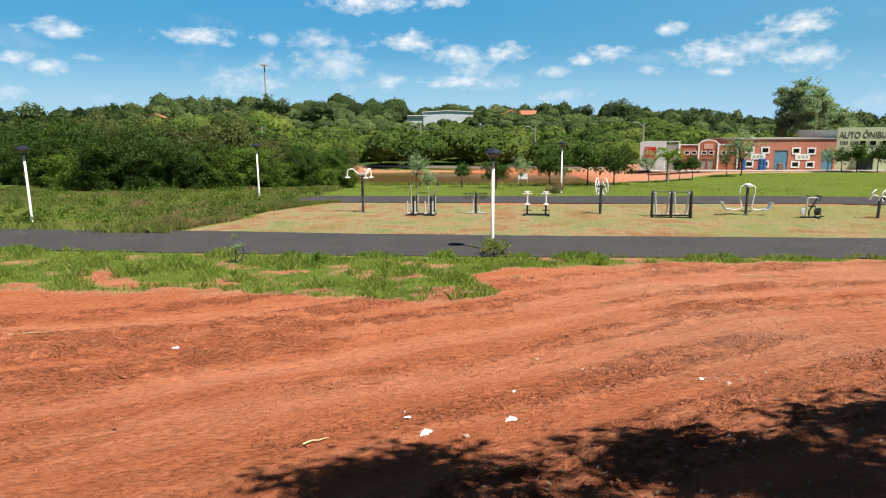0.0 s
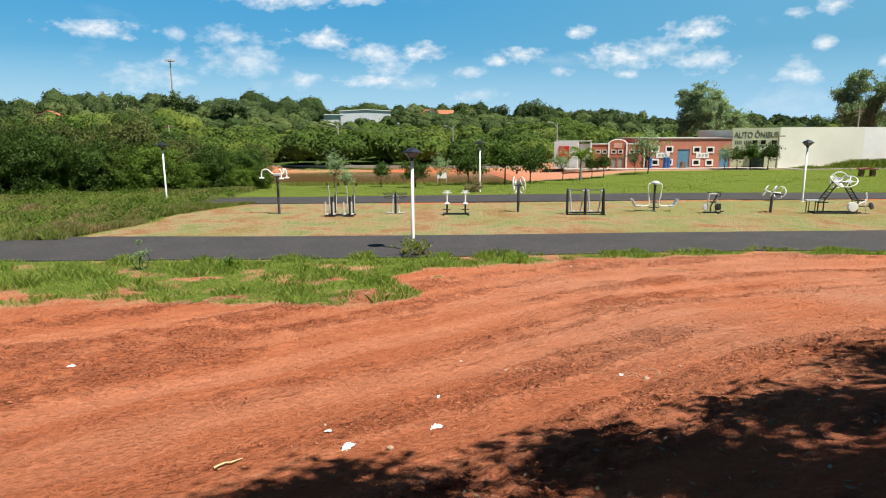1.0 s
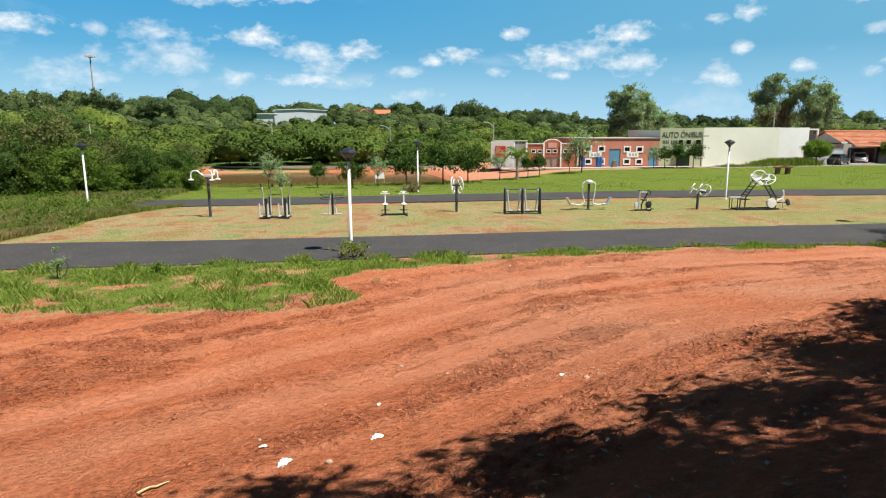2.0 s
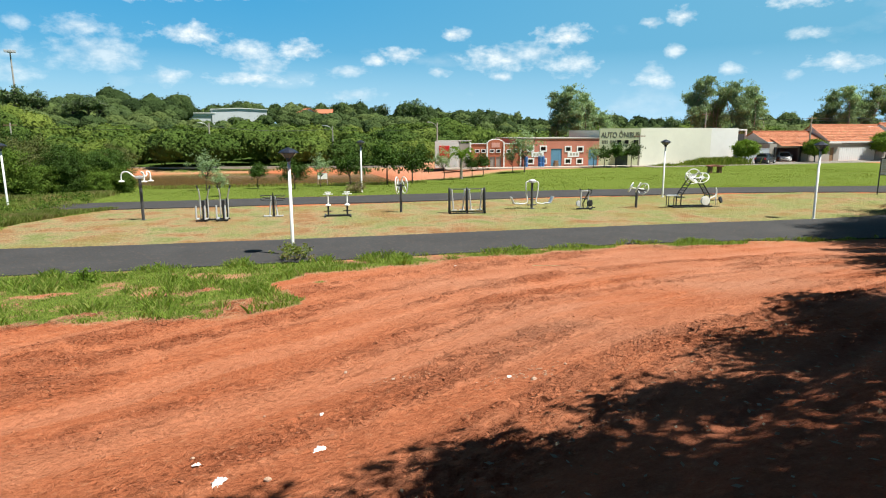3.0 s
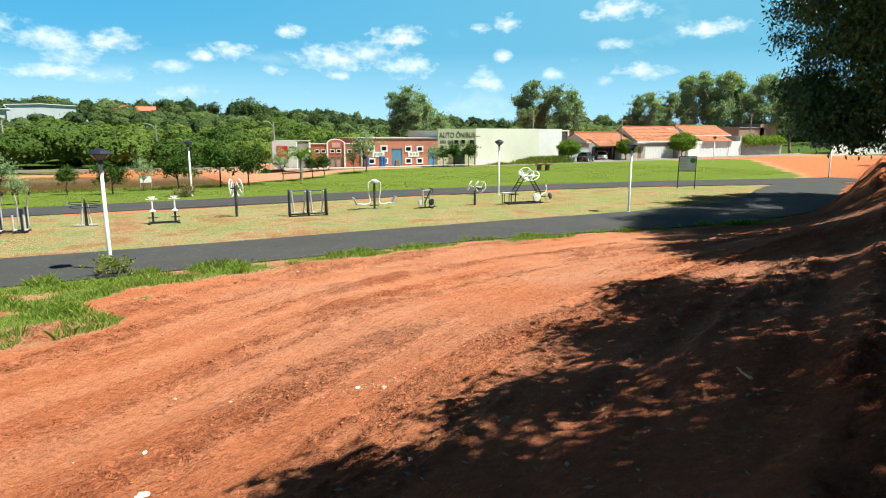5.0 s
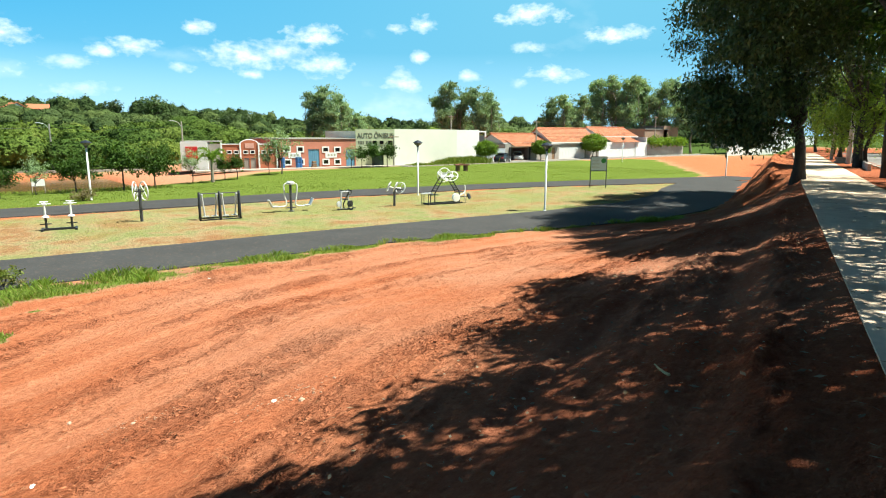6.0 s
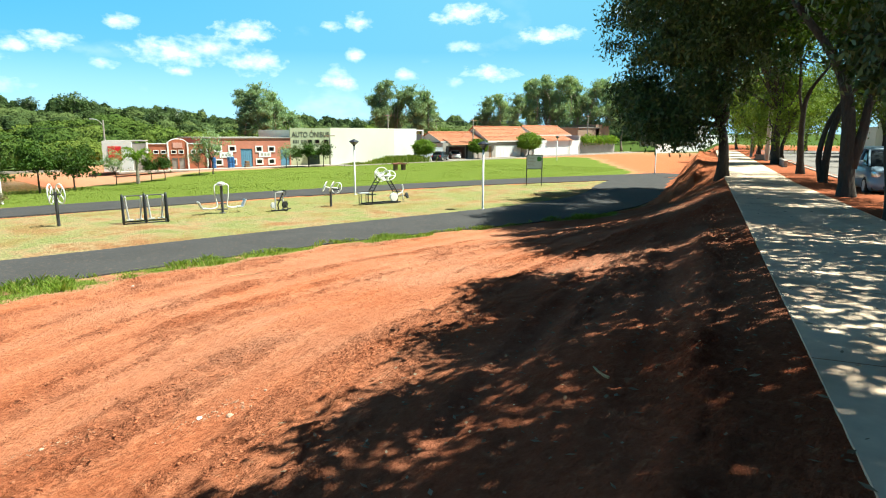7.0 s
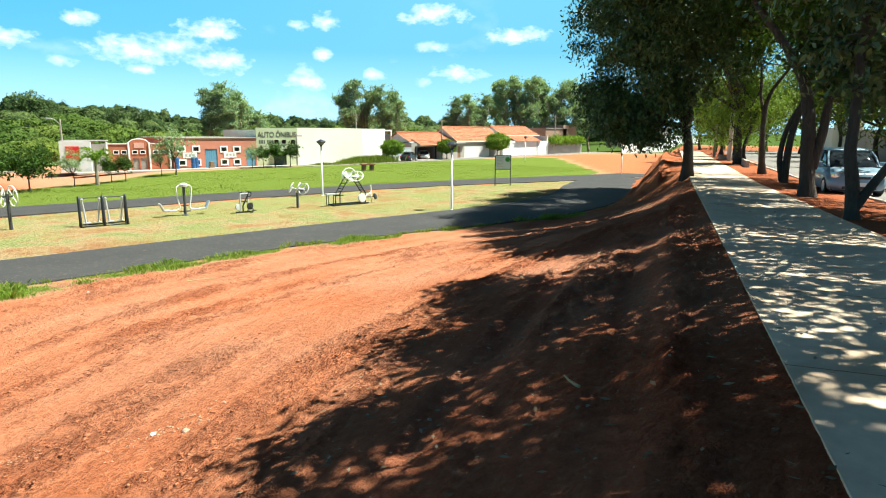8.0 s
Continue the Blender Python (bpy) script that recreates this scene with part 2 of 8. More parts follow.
    def edge(name, soft=3.0):
        a = calc(nt, "ADD", attr(name), calc(nt, "MULTIPLY", calc(nt, "SUBTRACT", fine, 0.5), 0.9))
        a = calc(nt, "ADD", a, calc(nt, "MULTIPLY", calc(nt, "SUBTRACT", mid, 0.5), 0.9))
        return calc(nt, "MULTIPLY", calc(nt, "SUBTRACT", a, 0.5 - 0.5 / soft), soft, clamp=True)
    soil = blend(nt, calc(nt, "MULTIPLY", attr("dusty"), 0.6), soil, blend(nt, mid, (0.37, 0.18, 0.115), (0.48, 0.28, 0.19)))
    thatch = blend(nt, fine, (0.22, 0.12, 0.06), (0.46, 0.33, 0.20))
    hay = calc(nt, "MULTIPLY", calc(nt, "SUBTRACT", calc(nt, "ADD", attr("green"), calc(nt, "MULTIPLY", calc(nt, "SUBTRACT", fine, 0.5), 1.2)), 0.08), 3.0, clamp=True)
    soil = blend(nt, calc(nt, "MULTIPLY", hay, 0.75), soil, thatch)
    c = blend(nt, edge("dry"), soil, dry)
    c = blend(nt, edge("green", 4.0), c, blend(nt, attr("wild"), green, (0.055, 0.085, 0.02)))
    nt.links.new(c, b.inputs["Base Color"])
    b.inputs["Roughness"].default_value = 1.0
    b.inputs["Specular IOR Level"].default_value = 0.02
    h = calc(nt, "ADD", calc(nt, "MULTIPLY", fine, calc(nt, "ADD", 0.55, calc(nt, "MULTIPLY", attr("loose"), 0.9))), calc(nt, "MULTIPLY", grit, 0.32))
    flake = ramp(nt, link_noise(nt, 5.0, 4, 0.6, stretch=(0.8, 1.25, 1)), ((0.44, (0, 0, 0)), (0.54, (1, 1, 1))))
    crack = ramp(nt, link_noise(nt, 13.0, 3, 0.6), ((0.40, (0, 0, 0)), (0.50, (1, 1, 1))))
    broken = calc(nt, "ADD", calc(nt, "MULTIPLY", attr("loose"), 0.52), 0.11)
    h = calc(nt, "ADD", h, calc(nt, "MULTIPLY", calc(nt, "ADD", flake, calc(nt, "MULTIPLY", crack, 0.6)), broken))
    h = calc(nt, "SUBTRACT", h, calc(nt, "MULTIPLY", pit, calc(nt, "ADD", calc(nt, "MULTIPLY", attr("loose"), 0.4), 0.12)))
    bump(nt, b, h, 1.0, 0.062)
    return m


def make_asphalt(name, color, dusty):
    m, nt, b = material(name)
    mid, fine, grit = link_noise(nt, 0.5, 5), link_noise(nt, 9.0, 5), link_noise(nt, 140.0, 3)
    c = ramp(nt, mid, ((0.3, tuple(x * 0.8 for x in color)), (0.7, tuple(x * 1.25 for x in color))))
    c = blend(nt, 0.3, c, ramp(nt, grit, ((0.3, tuple(x * 0.5 for x in color)), (0.7, tuple(x * 1.6 for x in color)))))
    c = blend(nt, ramp(nt, fine, ((0.56, (0, 0, 0)), (0.78, (dusty, dusty, dusty)))), c, (0.26, 0.17, 0.11))
    nt.links.new(c, b.inputs["Base Color"])
    b.inputs["Roughness"].default_value = 0.85
    b.inputs["Specular IOR Level"].default_value = 0.25
    bump(nt, b, grit, 0.4, 0.006)
    return m


def make_concrete(name, color, stain=(0.30, 0.17, 0.10)):
    m, nt, b = material(name)
    mid, fine, grit = link_noise(nt, 0.8, 6), link_noise(nt, 7.0, 6), link_noise(nt, 90.0, 3)
    c = ramp(nt, fine, ((0.3, tuple(x * 0.82 for x in color)), (0.7, color)))
    c = blend(nt, ramp(nt, mid, ((0.48, (0, 0, 0)), (0.74, (0.6, 0.6, 0.6)))), c, stain)
    nt.links.new(c, b.inputs["Base Color"])
    b.inputs["Roughness"].default_value = 0.85
    bump(nt, b, grit, 0.25, 0.006)
    return m


def make_water():
    m, nt, b = material("muddy_water")
    b.inputs["Base Color"].default_value = (0.15, 0.092, 0.036, 1)
    b.inputs["Roughness"].default_value = 0.12
    b.inputs["Specular IOR Level"].default_value = 0.45
    bump(nt, b, link_noise(nt, 2.0, 3, stretch=(1, 3, 1)), 0.02, 0.01)
    return m


def make_bark(name, color):
    m, nt, b = material(name)
    n1, n2 = link_noise(nt, 3.0, 5), link_noise(nt, 14.0, 6, stretch=(1, 1, 0.25))
    c = ramp(nt, n2, ((0.3, tuple(x * 0.5 for x in color)), (0.7, tuple(x * 1.3 for x in color))))
    c = blend(nt, 0.35, c, ramp(nt, n1, ((0.3, tuple(x * 0.7 for x in color)), (0.7, tuple(x * 1.5 for x in color)))))
    nt.links.new(c, b.inputs["Base Color"])
    b.inputs["Roughness"].default_value = 0.9
    bump(nt, b, calc(nt, "ADD", n2, calc(nt, "MULTIPLY", n1, 0.6)), 1.0, 0.09)
    return m


def make_tiles():
    m, nt, b = material("clay_roof_tiles")
    info = nt.nodes.new("ShaderNodeNewGeometry")
    c = ramp(nt, info.outputs["Random Per Island"], ((0.0, (0.36, 0.115, 0.05)), (1.0, (0.54, 0.21, 0.11))))
    c = blend(nt, calc(nt, "MULTIPLY", link_noise(nt, 1.5), 0.5), c, (0.28, 0.11, 0.06))
    nt.links.new(c, b.inputs["Base Color"])
    b.inputs["Roughness"].default_value = 0.85
    return m


def make_glass(name, color):
    m, _, b = material(name)
    b.inputs["Base Color"].default_value = (*color, 1)
    b.inputs["Roughness"].default_value = 0.06
    b.inputs["Specular IOR Level"].default_value = 0.6
    return m


EARTH = make_ground_material()
ASPHALT = make_asphalt("park_asphalt", (0.043, 0.041, 0.041), 0.4)
STREET = make_asphalt("street_asphalt", (0.17, 0.155, 0.145), 0.5)
CONCRETE = make_concrete("new_concrete", (0.80, 0.61, 0.45), (0.36, 0.21, 0.12))
KERB = make_concrete("kerb_concrete", (0.42, 0.37, 0.32))
WATER = make_water()
BARK = make_bark("bark_dark", (0.052, 0.043, 0.034))
BARK_PALE = make_bark("bark_pale", (0.30, 0.25, 0.20))
LEAF_DARK = leafy("leaves_dark", (0.028, 0.055, 0.014), (0.085, 0.135, 0.036), 0.18, 0.42, (0.16, 0.21, 0.065), None, 0.4)
LEAF_MID = leafy("leaves_mid", (0.026, 0.058, 0.010), (0.066, 0.12, 0.021), 0.28)
THICKET = leafy("thicket_leaves", (0.026, 0.056, 0.011), (0.074, 0.13, 0.025), 0.26, 0.6, (0.12, 0.19, 0.04))
THICKET_BRIGHT = leafy("thicket_bright_leaves", (0.052, 0.10, 0.013), (0.12, 0.195, 0.028), 0.32, 0.6, (0.2, 0.28, 0.05))
THICKET_OLIVE = leafy("thicket_olive_leaves", (0.075, 0.095, 0.03), (0.15, 0.175, 0.055), 0.3, 0.7, (0.22, 0.2, 0.09))
LEAF_STREET = leafy("street_tree_leaves", (0.07, 0.12, 0.02), (0.17, 0.245, 0.046), 0.42, 0.6, (0.2, 0.27, 0.06))
LEAF_BRIGHT = leafy("leaves_bright", (0.10, 0.18, 0.022), (0.22, 0.34, 0.05), 0.45)
LEAF_GREY = leafy("leaves_greygreen", (0.17, 0.26, 0.13), (0.33, 0.44, 0.25), 0.42)
WOODS = leafy("woods_leaves", (0.064, 0.105, 0.017), (0.118, 0.172, 0.031), 0.15, 0.8, (0.12, 0.17, 0.04), clumps=0.9)
WOODS_FAR = leafy("far_woods_leaves", (0.055, 0.088, 0.026), (0.105, 0.15, 0.045), 0.12, 0.8, (0.12, 0.16, 0.06), clumps=1.2)
GRASS = leafy("grass_blades", (0.13, 0.21, 0.03), (0.27, 0.37, 0.07), 0.48, 0.6, (0.44, 0.38, 0.17))
WEEDS = leafy("weed_blades", (0.15, 0.22, 0.04), (0.28, 0.35, 0.085), 0.42, 0.7, (0.42, 0.31, 0.17), (0.37, 0.25, 0.15))
LAWN = leafy("lawn_blades", (0.15, 0.22, 0.034), (0.25, 0.32, 0.058), 0.42, 0.6, (0.28, 0.29, 0.09), (0.20, 0.205, 0.065))
DRY_GRASS = leafy("dry_blades", (0.27, 0.21, 0.12), (0.42, 0.34, 0.2), 0.4, 0.8, (0.26, 0.29, 0.08), (0.24, 0.27, 0.08))
DEAD_LEAF = leafy("fallen_leaves", (0.14, 0.08, 0.045), (0.36, 0.27, 0.18), 0.1, 0.7, (0.42, 0.38, 0.28))
CLOD = plain("soil_clods", (0.40, 0.135, 0.06), 0.95, var=0.45, scale=9, bumpy=0.5)
WHITE = plain("white_paint", (0.78, 0.78, 0.76), 0.45, var=0.08)
POST_GREY = plain("dark_grey_paint", (0.06, 0.062, 0.068), 0.45, var=0.25)
BLACK = plain("black_paint", (0.02, 0.021, 0.024), 0.45, var=0.3)
SILVER = plain("silver_grey_paint", (0.55, 0.56, 0.57), 0.35, 0.2, var=0.1)
LANTERN_CAP = plain("lantern_cap_metal", (0.022, 0.028, 0.045), 0.4, 0.3, var=0.25)
LANTERN_GLASS = make_glass("lantern_glass", (0.16, 0.15, 0.135))
RUBBER = plain("tyre_rubber", (0.02, 0.02, 0.02), 0.85)
GLASS = make_glass("window_glass", (0.02, 0.025, 0.03))
PINK = plain("salmon_render", (0.50, 0.185, 0.125), 0.85, var=0.16, scale=0.7, fine=12)
BRICK_RED = plain("brick_red_render", (0.42, 0.135, 0.07), 0.85, var=0.2, scale=0.7, fine=12)
CREAM = plain("cream_render", (0.64, 0.63, 0.54), 0.85, var=0.08, scale=0.35, fine=5)
PALE_GREEN = plain("pale_green_render", (0.50, 0.52, 0.34), 0.85, var=0.12, scale=0.6, fine=8)
WALL_WHITE = plain("white_render", (0.70, 0.69, 0.67), 0.8, var=0.1, scale=0.5, fine=8)
WALL_GREY = plain("grey_render", (0.34, 0.31, 0.28), 0.85, var=0.2, scale=0.5, fine=8)
BLUE = plain("blue_steel_door", (0.12, 0.27, 0.40), 0.5, var=0.15, scale=2)
BLUE_DEEP = plain("deep_blue_plastic", (0.03, 0.11, 0.30), 0.4)
RED = plain("red_panel", (0.62, 0.02, 0.025), 0.45, var=0.12)
TILES = make_tiles()
LETTER = plain("sign_paint", (0.10, 0.10, 0.075), 0.8, var=0.3, scale=3)
BARS = plain("faded_sign_paint", (0.42, 0.40, 0.33), 0.8, var=0.2, scale=3)
GARAGE = plain("white_steel_gate", (0.70, 0.70, 0.70), 0.5, var=0.06)
WOOD = plain("weathered_wood", (0.22, 0.13, 0.07), 0.8, var=0.3, scale=4)
PALE_WOOD = plain("grey_utility_pole", (0.36, 0.33, 0.29), 0.85, var=0.2)
CAR_BLUE = plain("pale_blue_car_paint", (0.22, 0.30, 0.38), 0.28, 0.15, var=0.05, bumpy=0)
CAR_DARK = plain("dark_grey_car_paint", (0.05, 0.055, 0.065), 0.22, 0.3, var=0.05, bumpy=0)
CAR_WHITE = plain("white_car_paint", (0.75, 0.75, 0.75), 0.25, 0.0, var=0.04, bumpy=0)
CHROME = plain("headlight_chrome", (0.75, 0.77, 0.8), 0.12, 0.6, var=0.05, bumpy=0)
PLASTIC_WHITE = plain("white_plastic_litter", (0.78, 0.77, 0.74), 0.5, var=0.08)
STONE = plain("pale_stone", (0.42, 0.28, 0.2), 0.85, var=0.25, scale=8)
PANEL = plain("board_face", (0.64, 0.69, 0.72), 0.22, var=0.08, bumpy=0, spec=0.9)
STRAW = plain("dry_straw", (0.50, 0.38, 0.20), 0.85, var=0.25)


# ---- mesh helpers ----
def mesh_object(name, bm, mat, smooth=False):
    me = bpy.data.meshes.new(name)
    bm.normal_update()
    bm.to_mesh(me)
    bm.free()
    for m in (mat if isinstance(mat, (list, tuple)) else [mat]):
        me.materials.append(m)
    if smooth:
        me.polygons.foreach_set("use_smooth", [True] * len(me.polygons))
    return new(name, me)


def part(name, bm, mat, parent, label="", smooth=False):
    ob = mesh_object(name, bm, mat, smooth)
    ob.parent = parent
    if label:
        ob["label"] = label
    return ob


def raw(name, verts, faces, mat, parent=None, smooth=False):
    me = bpy.data.meshes.new(name)
    me.from_pydata(verts, [], faces)
    me.materials.append(mat)
    me.update()
    if smooth:
        me.polygons.foreach_set("use_smooth", [True] * len(me.polygons))
    ob = new(name, me)
    if parent:
        ob.parent = parent
    return ob


def box(bm, c, s, rz=0.0, bevel=0.0, m=None):
    mat = (m or Matrix()) @ pose(*c, 0, 0, rz) @ Matrix.Diagonal((*s, 1))
    r = bmesh.ops.create_cube(bm, size=1.0, matrix=mat)
    if bevel:
        es = {e for v in r["verts"] for e in v.link_edges}
        bmesh.ops.bevel(bm, geom=list(es), offset=bevel, segments=2, affect="EDGES", profile=0.6)
    return bm


def tube(bm, pts, r, n=8, caps=True):
    """A round bar through the points; r: one radius or one for each point."""
    pts = [Vector(p) for p in pts]
    rs = [float(q) for q in r] if isinstance(r, (list, tuple)) else [float(r)] * len(pts)
    rings, side = [], None
    for i, p in enumerate(pts):
        d = (pts[min(i + 1, len(pts) - 1)] - pts[max(i - 1, 0)]).normalized()
        if side is None:
            side = d.orthogonal().normalized()
        side = (side - d * side.dot(d)).normalized()
        up = d.cross(side)
        rings.append([bm.verts.new(p + rs[i] * (math.cos(2 * math.pi * k / n) * side + math.sin(2 * math.pi * k / n) * up)) for k in range(n)])
    for a, b in zip(rings, rings[1:]):
        for k in range(n):
            bm.faces.new((a[k], a[(k + 1) % n], b[(k + 1) % n], b[k]))
    if caps:
        bm.faces.new(list(reversed(rings[0])))
        bm.faces.new(rings[-1])
    return bm


def ring_pts(c, r, axis, n=20, a0=0.0, a1=360.0):
    axis = Vector(axis).normalized()
    u = axis.orthogonal().normalized()
    w = axis.cross(u)
    return [Vector(c) + r * (math.cos(radians(a0 + (a1 - a0) * k / n)) * u + math.sin(radians(a0 + (a1 - a0) * k / n)) * w) for k in range(n + 1)]


def smooth_pts(pts, n=5):
    """A soft curve through the points (Catmull-Rom)."""
    p = [Vector(q) for q in pts]
    p = [2 * p[0] - p[1]] + p + [2 * p[-1] - p[-2]]
    out = []
    for i in range(1, len(p) - 2):
        for k in range(n):
            t = k / n
            out.append(0.5 * (2 * p[i] + (p[i + 1] - p[i - 1]) * t + (2 * p[i - 1] - 5 * p[i] + 4 * p[i + 1] - p[i + 2]) * t * t
                              + (3 * p[i] - p[i - 1] - 3 * p[i + 1] + p[i + 2]) * t ** 3))
    return out + [p[-2]]


def lathe(bm, prof, n=16, c=(0, 0, 0)):
    rings = [[bm.verts.new((c[0] + r * math.cos(2 * math.pi * k / n), c[1] + r * math.sin(2 * math.pi * k / n), c[2] + z)) for k in range(n)] for r, z in prof]
    for a, b in zip(rings, rings[1:]):
        for k in range(n):
            bm.faces.new((a[k], a[(k + 1) % n], b[(k + 1) % n], b[k]))
    bm.faces.new(list(reversed(rings[0])))
    bm.faces.new(rings[-1])
    return bm


def prism(bm, outline, y0, y1):
    """An outline in x and z, drawn out from y0 to y1."""
    a = [bm.verts.new((x, y0, z)) for x, z in outline]
    b = [bm.verts.new((x, y1, z)) for x, z in outline]
    n = len(outline)
    for k in range(n):
        bm.faces.new((a[k], a[(k + 1) % n], b[(k + 1) % n], b[k]))
    bm.faces.new(a)
    bm.faces.new(list(reversed(b)))
    bmesh.ops.recalc_face_normals(bm, faces=bm.faces[:])
    return bm


# smooth value noise on arrays
RNG = np.random.default_rng(7)
LATTICE = RNG.random((256, 256))


def vnoise(x, y):
    xi, yi = np.floor(x).astype(int), np.floor(y).astype(int)
    fx, fy = x - xi, y - yi
    fx, fy = fx * fx * (3 - 2 * fx), fy * fy * (3 - 2 * fy)
    g = lambda i, j: LATTICE[i & 255, j & 255]
    return (g(xi, yi) * (1 - fx) + g(xi + 1, yi) * fx) * (1 - fy) + (g(xi, yi + 1) * (1 - fx) + g(xi + 1, yi + 1) * fx) * fy - 0.5


def fbm(x, y, octaves=4):
    return sum(vnoise(x * 2 ** k + 17.3 * k, y * 2 ** k + 5.1 * k) / 2 ** k for k in range(octaves))


def smoothstep(a, b, v):
    u = np.clip((v - a) / (b - a), 0, 1)
    return u * u * (3 - 2 * u)


# ---- the lie of the land ----
# park path nearest the walk: its two edges as y over x, and the second path beyond the lawn
P1_X = np.array([-80, -40, -17.5, -10.5, -3.8, 4.4, 12.0, 17.0, 23.8, 29.5, 35.6, 41, 47, 60.0])
P1_NEAR = np.array([26.5, 24.6, 22.6, 21.9, 21.1, 20.5, 20.2, 19.7, 18.0, 16.9, 17.3, 18.6, 20.8, 26.0])
P1_FAR = np.array([32.5, 30.2, 27.8, 27.1, 26.1, 25.2, 24.6, 24.2, 23.4, 22.8, 22.9, 24.2, 27.0, 31.5])
P2_X = np.array([-11.6, -11.2, -10.7, 0.6, 12.0, 24.4, 36.0, 42.0, 51.0, 62.0, 66.0])
P2_NEAR = np.array([40.1, 40.05, 40.0, 38.9, 37.9, 36.8, 35.2, 33.4, 29.6, 26.5, 26.5])
P2_FAR = np.array([44.0, 43.95, 43.9, 43.1, 42.4, 41.4, 39.4, 38.0, 35.6, 31.6, 30.6])
WALK_SLOPE, WALK_AT, WALK_WIDE = 0.386, -1.16, 2.65
WALK_DIR = np.array((1.0, WALK_SLOPE)) / math.hypot(1, WALK_SLOPE)
WALK_SIDE = np.array((WALK_DIR[1], -WALK_DIR[0]))


def walk_level(x, y):
    s = x * WALK_DIR[0] + y * WALK_DIR[1]
    return 2.9 - 0.02 * np.minimum(s, 30) - 0.005 * np.maximum(s - 30, 0)


def off_walk(x, y):
    """Metres to the park's side of the pavement's edge."""
    return (y - WALK_SLOPE * x - WALK_AT) / math.hypot(1, WALK_SLOPE)


def lake_depth(x, y):
    """1 inside the lake, falling to 0 on its shore."""
    near = np.interp(x, [-60, -12, 3, 14, 20], [68, 67, 64, 62, 66])
    far = np.interp(x, [-60, -12, 9, 20], [99, 93.6, 89, 86.2])
    inside = np.minimum(np.minimum(y - near, far - y), np.minimum((17.0 - x) * 1.2, x + 45))
    return smoothstep(-1.5, 1.5, inside)


def land(x, y):
    """Height of the ground without its fine relief."""
    x, y = np.asarray(x, float), np.asarray(y, float)
    dw = off_walk(x, y)
    da = np.maximum(np.interp(x, P1_X, P1_NEAR) - y, 0.0)
    u = np.clip(dw, 0, None) / (np.clip(dw, 0, None) + da + 1e-6)
    bank = walk_level(np.clip(x, -60, 90), np.clip(y, -60, 60)) * np.clip(1 - u, 0, 1) ** np.interp(x, [-6, 2, 6], [3.6, 2.9, 2.2])
    # further on the soil keeps level with the pavement for a stretch, then drops to the path
    v = np.clip(dw - 1.7, 0, None) / (np.clip(dw - 1.7, 0, None) + da + 1e-6)
    shoulder = walk_level(np.clip(x, -60, 90), np.clip(y, -60, 60)) * np.clip(1 - v, 0, 1) ** 1.15
    bank = bank + (shoulder - bank) * smoothstep(34, 43, x)
    z = np.where(dw <= 0, walk_level(np.clip(x, -60, 90), np.clip(y, -60, 60)), np.where(da > 0, bank, 0.0))
    z = np.where((dw > 0) & (x > 60), np.maximum(bank, 0) * smoothstep(100, 60, x), z)
    dist = np.hypot(x, y)
    fall = -0.7 * smoothstep(44, 64, y) * smoothstep(34, 16, x) * smoothstep(-60, -20, x + 0 * y)
    fall = fall + 0.3 * smoothstep(86, 90, y) * smoothstep(34, 16, x)
    z = z + np.where(dw > 0, fall, 0)
    hill = smoothstep(95, 290, y) * 9.0 + smoothstep(250, 700, dist) * 6.0
    hill = hill * np.interp(np.degrees(np.arctan2(x, y)), [-60, -20, 5, 22, 40, 70], [1.0, 1.05, 0.95, 0.75, 0.35, 0.15])
    z = z + np.where(dw > 0, hill, 0)
    z = z - 0.9 * lake_depth(x, y)
    return z


# wheel tracks in the bare soil: a sheaf of bowed lines
def track_line(x):
    return np.interp(x, [-14, -6, -3, 1.1, 6.9, 12, 20, 30], [4.6, 6.7, 8.3, 10.7, 13.6, 14.6, 15.0, 14.4])


TREADS = (2.5, 1.1)


